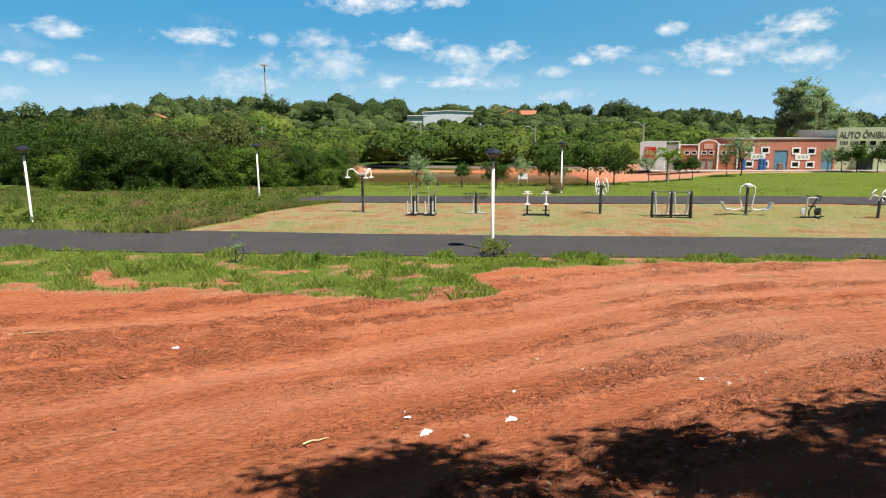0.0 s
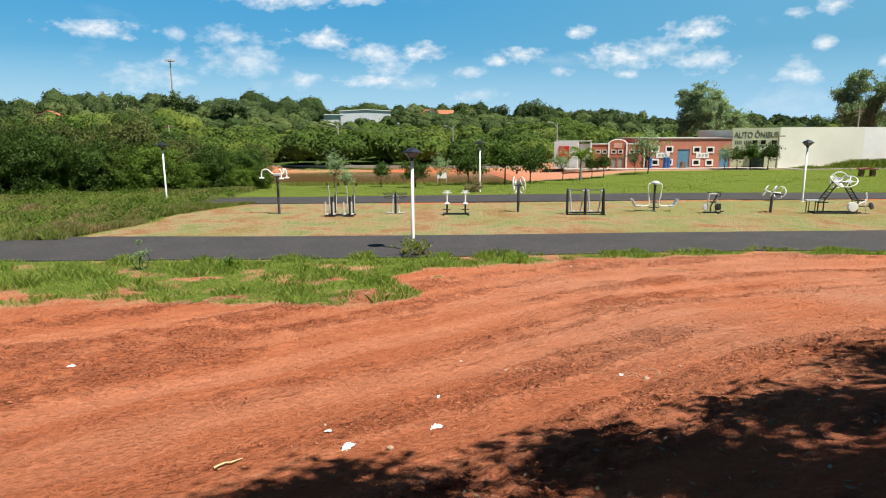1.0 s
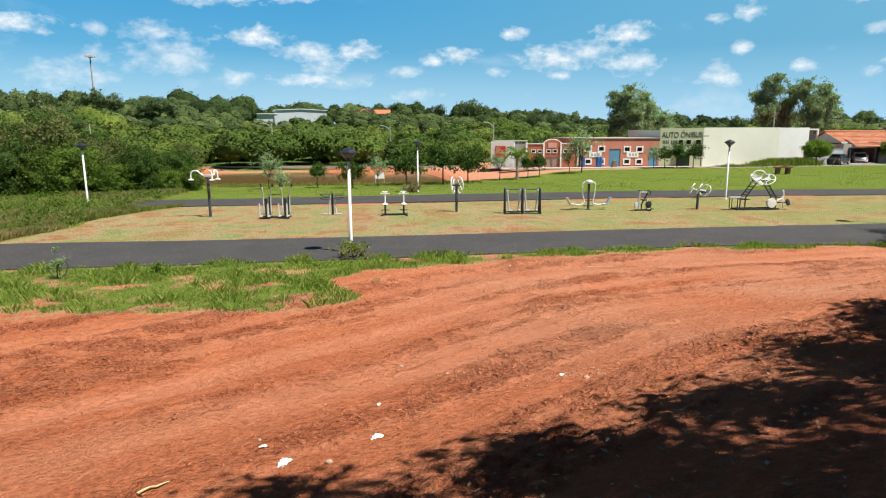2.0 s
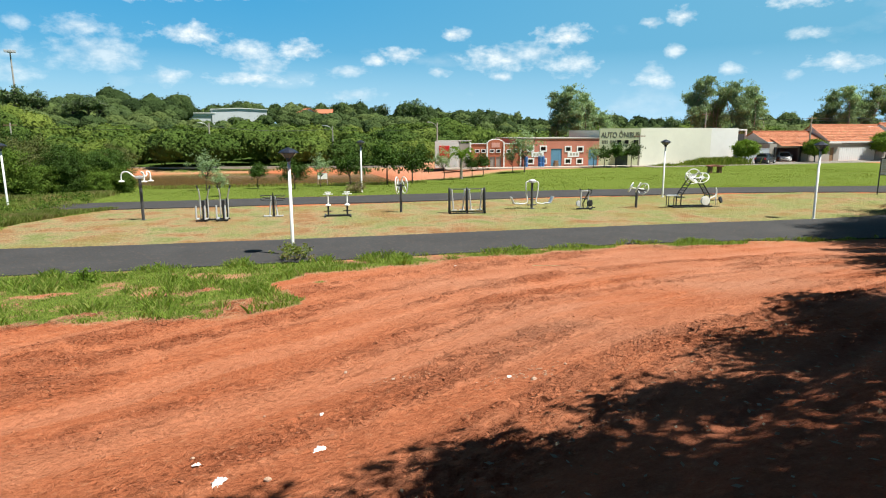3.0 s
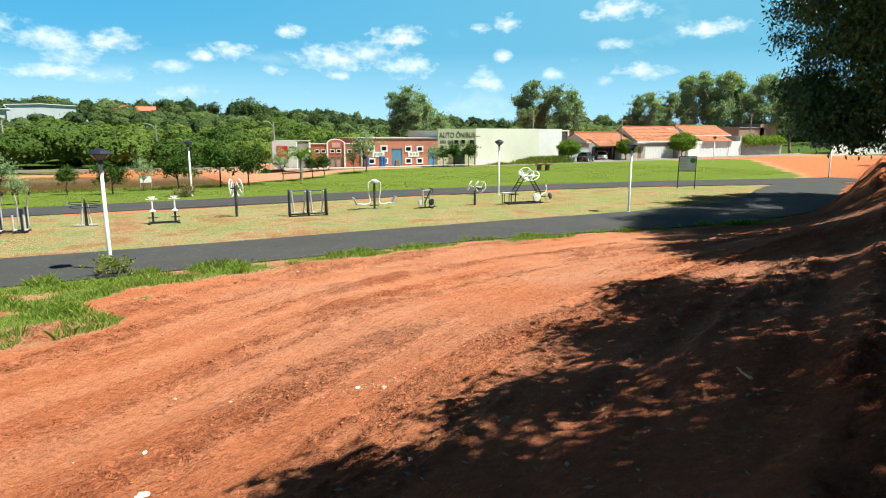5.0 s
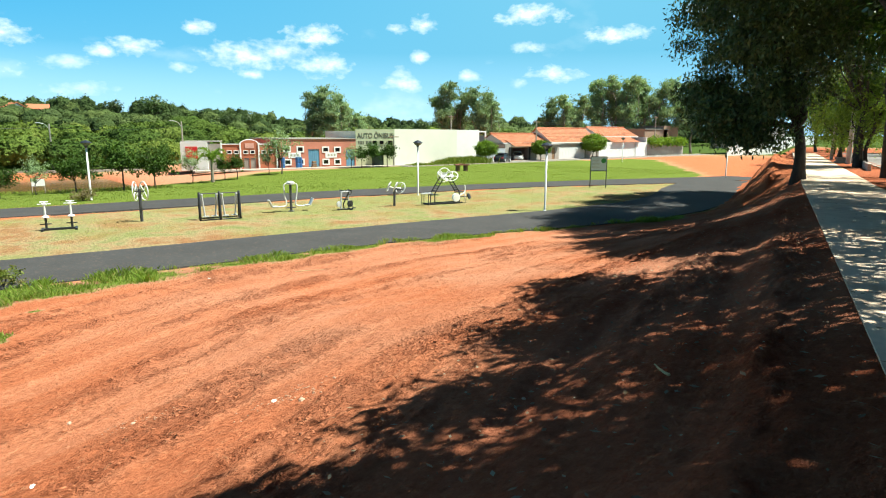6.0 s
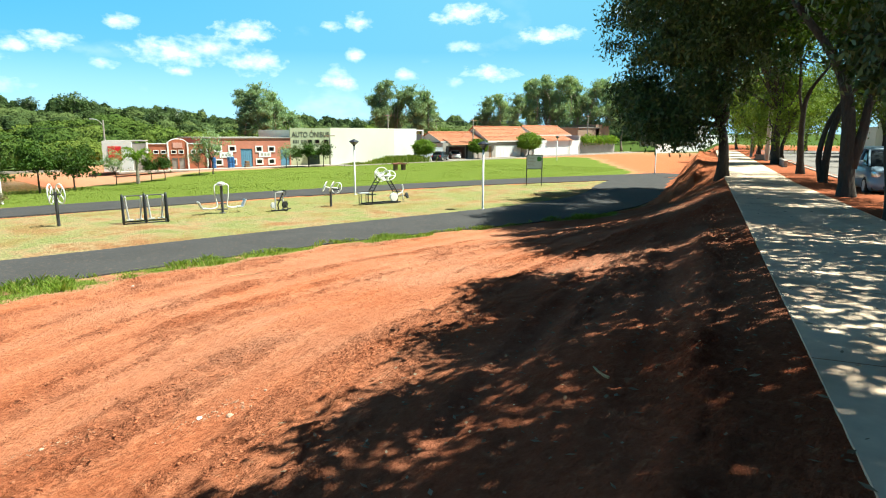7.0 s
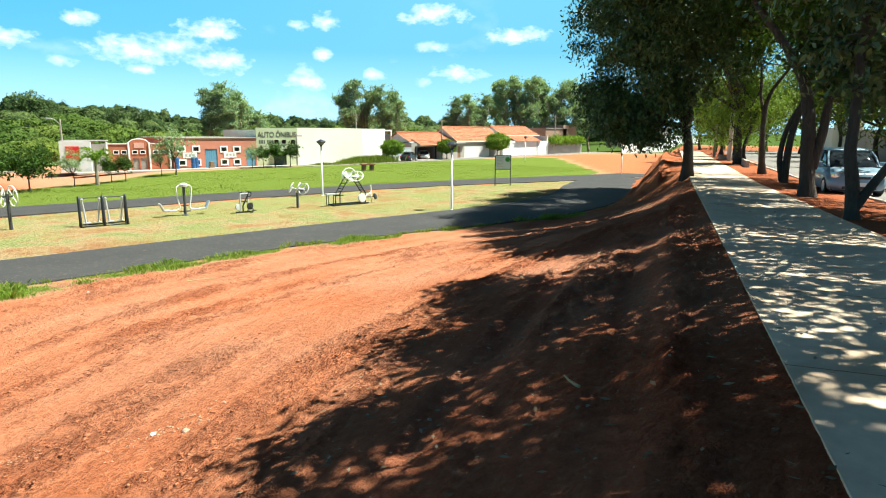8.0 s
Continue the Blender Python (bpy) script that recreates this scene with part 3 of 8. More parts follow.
def relief(x, y):
    """Ruts, clods and footmarks of the bare soil, and how worn, loose or streaked it is."""
    c = y - track_line(x) + 0.5 * fbm(x * 0.25, y * 0.25, 2) + 0.16 * fbm(x * 1.1, y * 1.1, 3)
    # long bands along the wheel tracks: some packed smooth, some left cloddy
    band = fbm(c * 0.75 + 31, x * 0.09 + c * 0.03, 3) + 0.45 * fbm(x * 0.3, y * 0.3 + 11, 2)
    cloddy = 0.22 + 0.78 * smoothstep(0.0, 0.3, band)
    streak = fbm(c * 1.7 + 3, x * 0.10, 4)
    worn = np.zeros_like(x)
    ruts = 0.0
    for off, wide, deep in ((0.2, 0.42, 0.028), (-1.35, 0.34, 0.02), (-2.9, 0.3, 0.02), (1.9, 0.5, 0.02), (-4.3, 0.3, 0.015), (-6.0, 0.3, 0.02)):
        o = c - off - 0.5 * fbm(x * 0.16 + off, y * 0.16, 2)
        here = np.clip(0.3 + 2.2 * fbm(x * 0.2 + 7 * off, y * 0.2 + off, 2), 0, 1)
        ruts = ruts - deep * here * np.exp(-(o / wide) ** 2)
        lump = here * np.exp(-((o - wide * 1.3) / (wide * 0.35)) ** 2)
        cloddy = np.maximum(cloddy, lump * np.clip(0.5 + 2.0 * fbm(x * 0.6 + 3 * off, y * 0.6, 2), 0, 1))
        worn = np.maximum(worn, here * np.exp(-(o / (wide * 0.9)) ** 4))
    cloddy = cloddy * (1 - 0.85 * worn)
    q = fbm(x * 3.7, y * 5.0, 4) - 0.06
    plates = smoothstep(0.02, 0.11, q) * (0.55 + 0.9 * np.clip(q, 0, 1)) + 0.5 * smoothstep(0.10, 0.2, fbm(x * 7.3 + 5, y * 8.1, 3))
    z = ruts + 0.05 * fbm(x * 0.7, y * 0.7, 3) + (0.04 + cloddy) * 0.052 * plates + 0.014 * fbm(x * 5.5, y * 7.5, 3)
    z = z + 0.012 * smoothstep(0.12, 0.2, np.abs(fbm(c * 1.3, x * 0.12, 3)))
    loose = cloddy * (1.0 - 0.3 * smoothstep(0.0, 0.2, q)) * np.clip(0.75 + 1.1 * fbm(x * 1.9, y * 2.8, 3), 0.15, 1)
    # tread marks in the soft soil beside the pavement
    dw = off_walk(x, y)
    for d0 in TREADS:
        s = x * WALK_DIR[0] + y * WALK_DIR[1]
        band = np.exp(-((dw - d0 - 0.1 * fbm(x * 0.3, y * 0.3, 2)) / 0.24) ** 4) * smoothstep(3, 5, x) * smoothstep(14, 11, x)
        z = z + band * (0.022 * np.tanh(2 * np.sin(s * 30 + np.abs(dw - d0) * 9)) - 0.05 - 0.052 * (0.02 + cloddy) * plates)
        worn = np.maximum(worn, band * 0.3)
        loose = loose * (1 - band)
    # freshly turned earth along the pavement; its darkening also stands for tree shade
    turned = smoothstep(0.95, 0.55, dw + 0.3 * fbm(x * 0.8, y * 0.8, 3)) * smoothstep(1.0, 4.0, x)
    loose = np.maximum(loose, 0.95 * turned)
    z = z + turned * 0.06 * plates
    # a ridge pushed up along the pavement
    z = z + 0.10 * np.exp(-((dw - 0.75) / 0.5) ** 2) * (0.3 + 1.0 * fbm(x * 0.7, y * 0.7, 3))
    return z, worn, loose, streak


def masks(x, y):
    near1, far1 = np.interp(x, P1_X, P1_NEAR), np.interp(x, P1_X, P1_FAR)
    near2, far2 = np.interp(x, P2_X, P2_NEAR), np.interp(x, P2_X, P2_FAR)
    wob = 0.9 * fbm(x * 0.5, y * 0.5, 3)
    # rough verge between the soil and the path
    verge = np.interp(x + 1.6 * fbm(x * 0.8 + 3, y * 0.8, 3), [-30, -12.7, -9.2, -4.4, -1.2, 0.9, 1.5, 2.3, 6, 14, 30], [15.8, 15.9, 15.5, 15.3, 14.5, 14.8, 17.2, 18.6, 19.2, 19.3, 16.4])
    green = smoothstep(-0.6, 0.5, y - verge + wob) * (y < near1 + 0.3)
    patchy = np.clip(0.85 + 1.5 * fbm(x * 0.9 + 9, y * 1.2, 3), 0.18, 1)
    green = green * np.where(y < 18.5, patchy, np.clip(patchy + np.interp(x, [0, 4], [0.3, 0.12]), 0, 1)) * smoothstep(42, 32, x) * 0.72
    dry = smoothstep(-0.2, 0.2, y - far1 + 0.6) * smoothstep(0.4, -0.3, y - near2 + 0.3 - wob * 0.4) * smoothstep(60, 55, x + 0.5 * (28 - y))
    dry = dry * (1 - 0.3 * smoothstep(0.2, -0.6, np.abs(y - far1 - 0.3) - 0.4 + wob))
    weedy = smoothstep(0.8, -0.8, x - np.interp(y, [26, 30.6, 34.7, 38.5, 41], [-12.3, -10.9, -10.4, -7.8, -6.5]) + wob) * (y > far1 - 0.4) * smoothstep(58, 54, y)
    lawn = smoothstep(-0.4, 0.2, y - far2) * smoothstep(0.6, -0.6, y - np.interp(x, [-60, 10, 17, 24, 42, 58, 85, 100], [67, 66, 62.5, 65.2, 66.8, 67, 66.6, 60])) * smoothstep(68, 62, x - 1.3 * (y - 33) + wob * 2)
    lawn = lawn * (1 - lake_depth(x, y))
    yk = np.interp(x, [-60, -40, -12, 9, 25], [102, 99, 95, 90.0, 87.0])
    wild = smoothstep(0, 2, y - yk) * smoothstep(30, 20, x) + smoothstep(-22, -30, x) * smoothstep(52, 56, y) + smoothstep(90, 100, y) * (x > 22) + smoothstep(120, 180, np.hypot(x, y))
    green = np.clip(green + weedy + lawn + np.clip(wild, 0, 1), 0, 1)
    dry = np.clip(dry * (1 - weedy), 0, 1)
    return green, dry


def subsoil_shade(x, y):
    """Dark subsoil freshly graded along the pavement, with tree shade put into its colour."""
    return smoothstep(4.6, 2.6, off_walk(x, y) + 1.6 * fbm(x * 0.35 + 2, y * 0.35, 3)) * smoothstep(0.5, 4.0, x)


def lushness(x, y):
    """How green the dry lawn is: brown at its weedy end, greener round the machines."""
    return np.clip(0.02 + 0.58 * smoothstep(-2, 30, x) + 1.5 * fbm(x * 0.35 + 5, y * 0.55, 4), 0, 0.9)


def wildness(x, y):
    return np.maximum(smoothstep(86, 96, y), smoothstep(105, 150, np.hypot(x, y)))


def spread(lo, hi, step, far, grow=1.16):
    mid = list(np.arange(lo, hi + 1e-6, step))
    a, d = [], step
    v = mid[0]
    while v > -far:
        d = min(d * grow, 60)
        v -= d
        a.append(v)
    b, d = [], step
    v = mid[-1]
    while v < far:
        d = min(d * grow, 60)
        v += d
        b.append(v)
    return np.array(a[::-1] + mid + b)


def build_ground():
    xs, ys = spread(-11, 17, 0.05, 1600, 1.085), spread(1.4, 18.0, 0.05, 1600, 1.085)
    X, Y = np.meshgrid(xs, ys)
    Z = land(X, Y)
    fine, worn, loose, streak = relief(X, Y)
    green, dry = masks(X, Y)
    dw = off_walk(X, Y)
    bare = np.where((dw > 0.0) & (Y < np.interp(X, P1_X, P1_NEAR) - 0.3) & (X > -40) & (X < 60), 1.0, 0.0)
    fade = smoothstep(0.0, 1.0, np.interp(X, P1_X, P1_NEAR) - 0.3 - Y) * smoothstep(0.1, 0.8, dw)
    Z = Z + fine * bare * fade * (1 - 0.6 * green)
    Z = Z + 0.05 * fbm(X * 0.3, Y * 0.3, 3) * smoothstep(26, 30, Y) * 0.5
    da = np.interp(X, P1_X, P1_NEAR) - Y
    Z = np.where((dw > 0.3) & (da > 0.6) & (X > 36.0) & (X < 66), Z - 0.4, Z)
    under = ((dw < -0.25) & (dw > -WALK_WIDE + 0.25)) | (dw < -WALK_WIDE - 2.6)
    Z = np.where(under, Z - 0.12, Z)
    for px, near, far in ((P1_X, P1_NEAR, P1_FAR), (P2_X, P2_NEAR, P2_FAR)):
        on = (Y > np.interp(X, px, near) + 0.2) & (Y < np.interp(X, px, far) - 0.2) & (X > px[0]) & (X < px[-1])
        Z = np.where(on, Z - 0.06, Z)
    ny, nx = X.shape
    V = np.stack([X.ravel(), Y.ravel(), Z.ravel()], 1)
    i = np.arange(ny * nx).reshape(ny, nx)
    F = np.stack([i[:-1, :-1], i[:-1, 1:], i[1:, 1:], i[1:, :-1]], -1).reshape(-1, 4)
    me = bpy.data.meshes.new("ground")
    me.from_pydata(V.tolist(), [], F.tolist())
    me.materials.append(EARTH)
    for name, arr in (("green", green), ("dry", dry), ("wild", wildness(X, Y)), ("lush", lushness(X, Y)), ("shaded_subsoil", subsoil_shade(X, Y)), ("worn", worn * bare), ("loose", loose * bare), ("streak", streak * bare), ("dusty", smoothstep(48, 66, Y) * smoothstep(62, 48, X) * smoothstep(14, 22, X) + bare * smoothstep(0, 8, X) * np.clip(0.42 + 0.9 * fbm(X * 0.35 + 3, Y * 0.5, 3), 0, 0.8))):
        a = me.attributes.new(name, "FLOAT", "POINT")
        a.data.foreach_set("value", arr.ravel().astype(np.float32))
    me.polygons.foreach_set("use_smooth", [True] * len(me.polygons))
    ob = new("ground", me)
    return tagged(ob, "red bare soil with wheel tracks, mown lawn and rough grass", "ground", kind="structure")


build_ground()


def level(x, y):
    return float(land(x, y))


def soil_level(x, y):
    """The height of the bare soil with its relief."""
    X, Y = np.array([float(x)]), np.array([float(y)])
    g, _ = masks(X, Y)
    fade = smoothstep(0.0, 1.0, np.interp(X, P1_X, P1_NEAR) - 0.3 - Y) * smoothstep(0.0, 0.5, off_walk(X, Y))
    return float((land(X, Y) + relief(X, Y)[0] * fade * (1 - 0.6 * g))[0])


def ribbon(name, px, near, far, mat, label, lift=0.035, step=0.4, ragged=0.10):
    """A paved strip between two edges, with thickness and a slightly ragged border."""
    xs = np.arange(px[0], px[-1], step)
    n, f = np.interp(xs, px, near), np.interp(xs, px, far)
    k = np.ones(7) / 7
    n, f = np.convolve(np.pad(n, 3, "edge"), k, "valid"), np.convolve(np.pad(f, 3, "edge"), k, "valid")
    n = n + ragged * fbm(xs * 1.1, xs * 0 + 3, 4)
    f = f + ragged * fbm(xs * 1.1, xs * 0 + 8, 4)
    rows = []
    for u in np.linspace(0, 1, 9):
        y = n + (f - n) * u
        rows.append(np.stack([xs, y, land(xs, y) * 0 + np.maximum(land(xs, y), -0.5) + lift + 0.03 * np.sin(u * math.pi)], 1))
    low = [np.stack([xs, n - 0.03, rows[0][:, 2] - 0.15], 1), np.stack([xs, f + 0.03, rows[-1][:, 2] - 0.15], 1)]
    V = np.concatenate([low[0]] + rows + [low[1]])
    m, c = len(rows) + 2, len(xs)
    i = np.arange(m * c).reshape(m, c)
    F = np.stack([i[:-1, :-1], i[:-1, 1:], i[1:, 1:], i[1:, :-1]], -1).reshape(-1, 4)
    ob = raw(name, V.tolist(), F.tolist(), mat, smooth=False)
    return tagged(ob, label, "path", kind="structure")


ribbon("park_path", P1_X, P1_NEAR, P1_FAR, ASPHALT, "dark asphalt park path with ragged edges")
ribbon("park_path_far", P2_X, P2_NEAR, P2_FAR, ASPHALT, "dark asphalt path beyond the exercise lawn", lift=0.04)


def along(s, side=0.0, dz=0.0):
    """A place s metres along the pavement, side metres to its park side."""
    x = s * WALK_DIR[0] - side * WALK_SIDE[0]
    y = WALK_AT + s * WALK_DIR[1] - side * WALK_SIDE[1]
    return Vector((x, y, walk_level(x, y) + dz))


def strip_mesh(name, s0, s1, side0, side1, mat, top, thick, step=1.0, sag=0.0):
    bm = bmesh.new()
    prev = None
    for s in np.arange(s0, s1 + 0.01, step):
        ring = [bm.verts.new(along(s, side0, top)), bm.verts.new(along(s, side1, top + sag)),
                bm.verts.new(along(s, side1, top + sag - thick)), bm.verts.new(along(s, side0, top - thick))]
        if prev:
            for k in range(4):
                bm.faces.new((prev[k], prev[(k + 1) % 4], ring[(k + 1) % 4], ring[k]))
        prev = ring
    bmesh.ops.recalc_face_normals(bm, faces=bm.faces[:])
    return mesh_object(name, bm, mat)


def soil_bank():
    """Graded mounds of loose red soil between the pavement and the bend of the path."""
    S, U = np.meshgrid(np.arange(36.0, 72, 0.12), np.linspace(0, 1, 46))
    x0, y0 = S * WALK_DIR[0], WALK_AT + S * WALK_DIR[1]
    nx, ny = -WALK_SIDE[0], -WALK_SIDE[1]
    D = np.zeros_like(S) + 4.0
    for _ in range(4):
        D = (np.interp(x0 + nx * D, P1_X, P1_NEAR) - 0.25 - y0) / ny
    D = 0.04 + U * np.clip(D - 0.04, 1.0, 7.0)
    X, Y = x0 + nx * D, y0 + ny * D
    rim = smoothstep(0.0, 0.12, U) * smoothstep(1.0, 0.85, U)
    heap = 0.16 * smoothstep(38, 42, S) * smoothstep(50, 43, S) * np.exp(-((D - 1.9) / 0.8) ** 2) + 0.42 * smoothstep(52, 60, S) * np.exp(-((D - 2.0) / 0.9) ** 2)
    ridge = 0.16 * np.exp(-((D - 2.7 - 0.3 * np.sin(S * 0.4)) / 0.25) ** 2) + 0.14 * np.exp(-((D - 1.5 + 0.2 * np.sin(S * 0.3)) / 0.22) ** 2)
    Z = land(X, Y) + 0.03 + rim * (heap * (0.8 + 0.9 * fbm(S * 0.35, D, 3)) + ridge * smoothstep(37, 41, S) * (0.8 + 1.2 * fbm(S * 0.6 + 4, D * 2, 3)) + 0.12 * fbm(S * 0.9, D * 1.6, 4) + 0.05 * fbm(S * 4, D * 5, 3))
    Z = np.where((U <= 0) | (U >= 1), land(X, Y) - 0.5, Z)
    n, m = S.shape
    Z[:, 0] -= 0.5
    Z[:, -1] -= 0.5
    i = np.arange(n * m).reshape(n, m)
    F = np.stack([i[:-1, :-1], i[:-1, 1:], i[1:, 1:], i[1:, :-1]], -1).reshape(-1, 4)
    ob = raw("soil_bank", np.stack([X, Y, Z], -1).reshape(-1, 3).tolist(), F.tolist(), EARTH, smooth=True)
    a = ob.data.attributes.new("loose", "FLOAT", "POINT")
    a.data.foreach_set("value", np.clip(0.35 + fbm(S * 0.8, D * 2, 3), 0, 0.8).ravel().astype(np.float32))
    return tagged(ob, "graded bank of loose red soil below the pavement", "soil", kind="structure")


soil_bank()
pavement = new("pavement")
tagged(pavement, "pale new concrete footpath with thin joints", "pavement", kind="structure")
for k in range(44):
    slab = strip_mesh("slab", -14 + k * 2.5 + 0.0015, -11.5 + k * 2.5 - 0.0015, 0.0, -WALK_WIDE, CONCRETE, 0.014 + 0.003 * math.sin(k * 5.1), 0.2, step=2.497)
    slab.parent = pavement
street = strip_mesh("street", -60, 150, -WALK_WIDE - 2.3, -WALK_WIDE - 13, STREET, -0.06, 0.25, step=3.0)
tagged(street, "worn grey asphalt street beside the tree strip", "street", kind="structure")
kerb = strip_mesh("kerb", -60, 60, -WALK_WIDE - 2.15, -WALK_WIDE - 2.3, KERB, 0.05, 0.3, step=3.0)
tagged(kerb, "low concrete kerb along the street", "kerb", kind="structure")


def build_water():
    bm = bmesh.new()
    pts = [(-46, 66.5), (-12, 65.5), (3, 62.5), (14, 60.5), (19, 64), (19, 88), (9, 90.5), (-12, 95.5), (-46, 99.5)]
    bm.faces.new([bm.verts.new((x, y, -1.05)) for x, y in pts])
    return tagged(mesh_object("water", bm, WATER), "still brown muddy pond water", "pond", kind="structure")


build_water()


# ---- foliage helpers ----
def fast_mesh(name, V, F, mat, tone=None):
    """A mesh of quads from arrays."""
    me = bpy.data.meshes.new(name)
    V, F = np.asarray(V, np.float32), np.asarray(F, np.int32)
    me.vertices.add(len(V))
    me.vertices.foreach_set("co", V.ravel())
    me.loops.add(F.size)
    me.loops.foreach_set("vertex_index", F.ravel())
    me.polygons.add(len(F))
    me.polygons.foreach_set("loop_start", np.arange(0, F.size, F.shape[1], dtype=np.int32))
    me.update(calc_edges=True)
    me.materials.append(mat)
    if tone is not None:
        me.attributes.new("tone", "FLOAT", "POINT").data.foreach_set("value", np.asarray(tone, np.float32))
    return me


def unit(v):
    return v / np.maximum(np.linalg.norm(v, axis=-1, keepdims=True), 1e-9)


def leaf_quads(C, size, rng, elong=2.2, out=None, droop=0.35, face=0.0):
    """A pointed leaf at every centre, four corners each; face turns the blades towards the crown's outside."""
    n = len(C)
    d = unit(rng.normal(size=(n, 3)) + (0 if out is None else 0.9 * out) - np.array([0, 0, droop]))
    side = unit(np.cross(d, rng.normal(size=(n, 3))))
    if face:
        nrm = unit(face * unit(out + np.array([0, 0, 0.35])) + rng.normal(size=(n, 3)) * 0.5)
        d = unit(np.cross(nrm, rng.normal(size=(n, 3))) - np.array([0, 0, droop]))
        side = unit(np.cross(d, nrm))
    s = (size * rng.uniform(0.6, 1.35, n))[:, None]
    nrm = np.cross(d, side)
    a = C - d * s * 0.5
    b = C + side * s * 0.5 / elong * 1.0 + nrm * s * 0.06
    c = C + d * s * 0.5 - nrm * s * 0.10
    e = C - side * s * 0.5 / elong * 1.0 + nrm * s * 0.06
    V = np.stack([a, b, c, e], 1).reshape(-1, 3)
    return V, np.arange(4 * n).reshape(n, 4)


def crown_points(rng, centre, radii, clumps, per, spread_, hollow=0.5, floor=-0.75, lumps=0.35):
    """Leaf places: many clumps in an uneven ellipsoid shell, leaves scattered round each."""
    dirs = unit(rng.normal(size=(clumps * 3, 3)))
    dirs = dirs[dirs[:, 2] > floor][:clumps]
    k = 1 + lumps * (np.sin(dirs[:, 0] * 5 + 1.3 * centre[2]) * np.sin(dirs[:, 1] * 4.2 + 2) + 0.6 * np.sin(dirs[:, 2] * 7 + dirs[:, 0] * 6))
    r = rng.uniform(hollow ** 2, 1, len(dirs)) ** 0.5 * k
    cc = np.array(centre) + dirs * r[:, None] * np.array(radii)
    reps = rng.integers(int(per * 0.5), int(per * 1.5) + 1, len(cc))
    idx = np.repeat(np.arange(len(cc)), reps)
    P = cc[idx] + rng.normal(size=(len(idx), 3)) * spread_ * np.array([1, 1, 0.7])
    return P, unit(P - np.array(centre)), cc


def limb(rng, a, b, r0, r1, bend=0.12, n=5):
    a, b = np.array(a, float), np.array(b, float)
    ln = np.linalg.norm(b - a)
    off = rng.normal(size=3) * ln * bend
    pts = [a + (b - a) * t + off * math.sin(math.pi * t) + np.array([0, 0, ln * 0.08 * math.sin(math.pi * t)]) for t in np.linspace(0, 1, n)]
    return pts, [r0 + (r1 - r0) * t for t in np.linspace(0, 1, n)]


def make_tree(name, label, trunk_h, trunk_r, centre, radii, clumps, per, spread_, leaf, mat, bark, seed, limbs=7, stems=1, lean=(0, 0),
              hollow=0.5, floor=-0.75, group="", elong=2.2, lumps=0.35, droop=0.35, category="tree", paths=None, face=0.6, lobes=()):
    """lobes: further boughs of foliage, each a centre, a radius and how full it is."""
    rng = np.random.default_rng(seed)
    top = new(name)
    tagged(top, label, category, group)
    P, out, cc = crown_points(rng, centre, radii, clumps, per, spread_, hollow, floor, lumps)
    for c, r, full in lobes:
        p, o, q = crown_points(rng, c, (r, r, r * 0.75), max(14, int(26 * r * r * full)), 38, 0.26, 0.2, -0.9, 0.3)
        P, out, cc = np.concatenate([P, p]), np.concatenate([out, o]), np.concatenate([cc, q])
    V, F = leaf_quads(P, leaf, rng, elong, out, droop, face)
    crown = new("crown", fast_mesh("crown", V, F, mat))
    crown.parent = top
    bm = bmesh.new()
    for st in range(len(paths) if paths else stems):
        ang = 2 * math.pi * st / max(stems, 1) + rng.uniform(0, 1)
        base = np.array([0.6 * trunk_r * math.cos(ang), 0.6 * trunk_r * math.sin(ang), -0.25]) * (stems > 1) + np.array([0, 0, -0.25]) * (stems == 1)
        fork = np.array([lean[0] + (0.5 * math.cos(ang) if stems > 1 else 0), lean[1] + (0.5 * math.sin(ang) if stems > 1 else 0), trunk_h * rng.uniform(0.85, 1.1)])
        rr = trunk_r / math.sqrt(stems)
        pts, rs = limb(rng, base, fork, rr, rr * 0.72, 0.04, 7)
        rs[0], rs[1] = rr * 1.45, rr * 1.12
        if paths:
            line, rr, tip = paths[st]
            pts = [np.array(p) for p in smooth_pts(line, 4)]
            rs = list(np.linspace(rr, tip, len(pts)))
            if st == 0:
                rs[0], rs[1] = rr * 1.5, rr * 1.2
            fork, rr = pts[-1], tip * 1.3
        tube(bm, pts, rs, 9)
        for _ in range(max(2, limbs // (len(paths) if paths else stems))):
            tgt = cc[rng.integers(len(cc))]
            tgt = fork + (tgt - fork) * 0.85
            lp, lr = limb(rng, pts[-1], tgt, rr * rng.uniform(0.38, 0.6), 0.02 + rr * 0.06)
            tube(bm, lp, lr, 6)
            for _ in range(3):
                k = rng.integers(1, 4)
                near = cc[np.argsort(np.linalg.norm(cc - lp[k], axis=1))[rng.integers(0, 12)]]
                sp, sr = limb(rng, lp[k], near, lr[k] * 0.6, 0.012)
                tube(bm, sp, sr, 5)
    part("trunk", bm, bark, top, smooth=True)
    return top


def place(ob, x, y, z=None, rz=0.0, s=1.0):
    ob.matrix_basis = pose(x, y, level(x, y) if z is None else z, 0, 0, rz) @ Matrix.Diagonal((s, s, s, 1))
    return ob


def plant(ob, x, y, rz=0.0, s=1.0, z=None):
    """Another tree like ob."""
    c = copy_thing(ob, Matrix())
    return place(c, x, y, z, rz, s)


# ---- street trees along the pavement ----
def boughs(at, rows):
    """Boughs of a tree standing at (s, side) by the pavement, each given as s, side, height, radius, fullness."""
    foot = along(*at)
    return [(tuple(along(a, b, up) - foot), r, full) for a, b, up, r, full in rows]


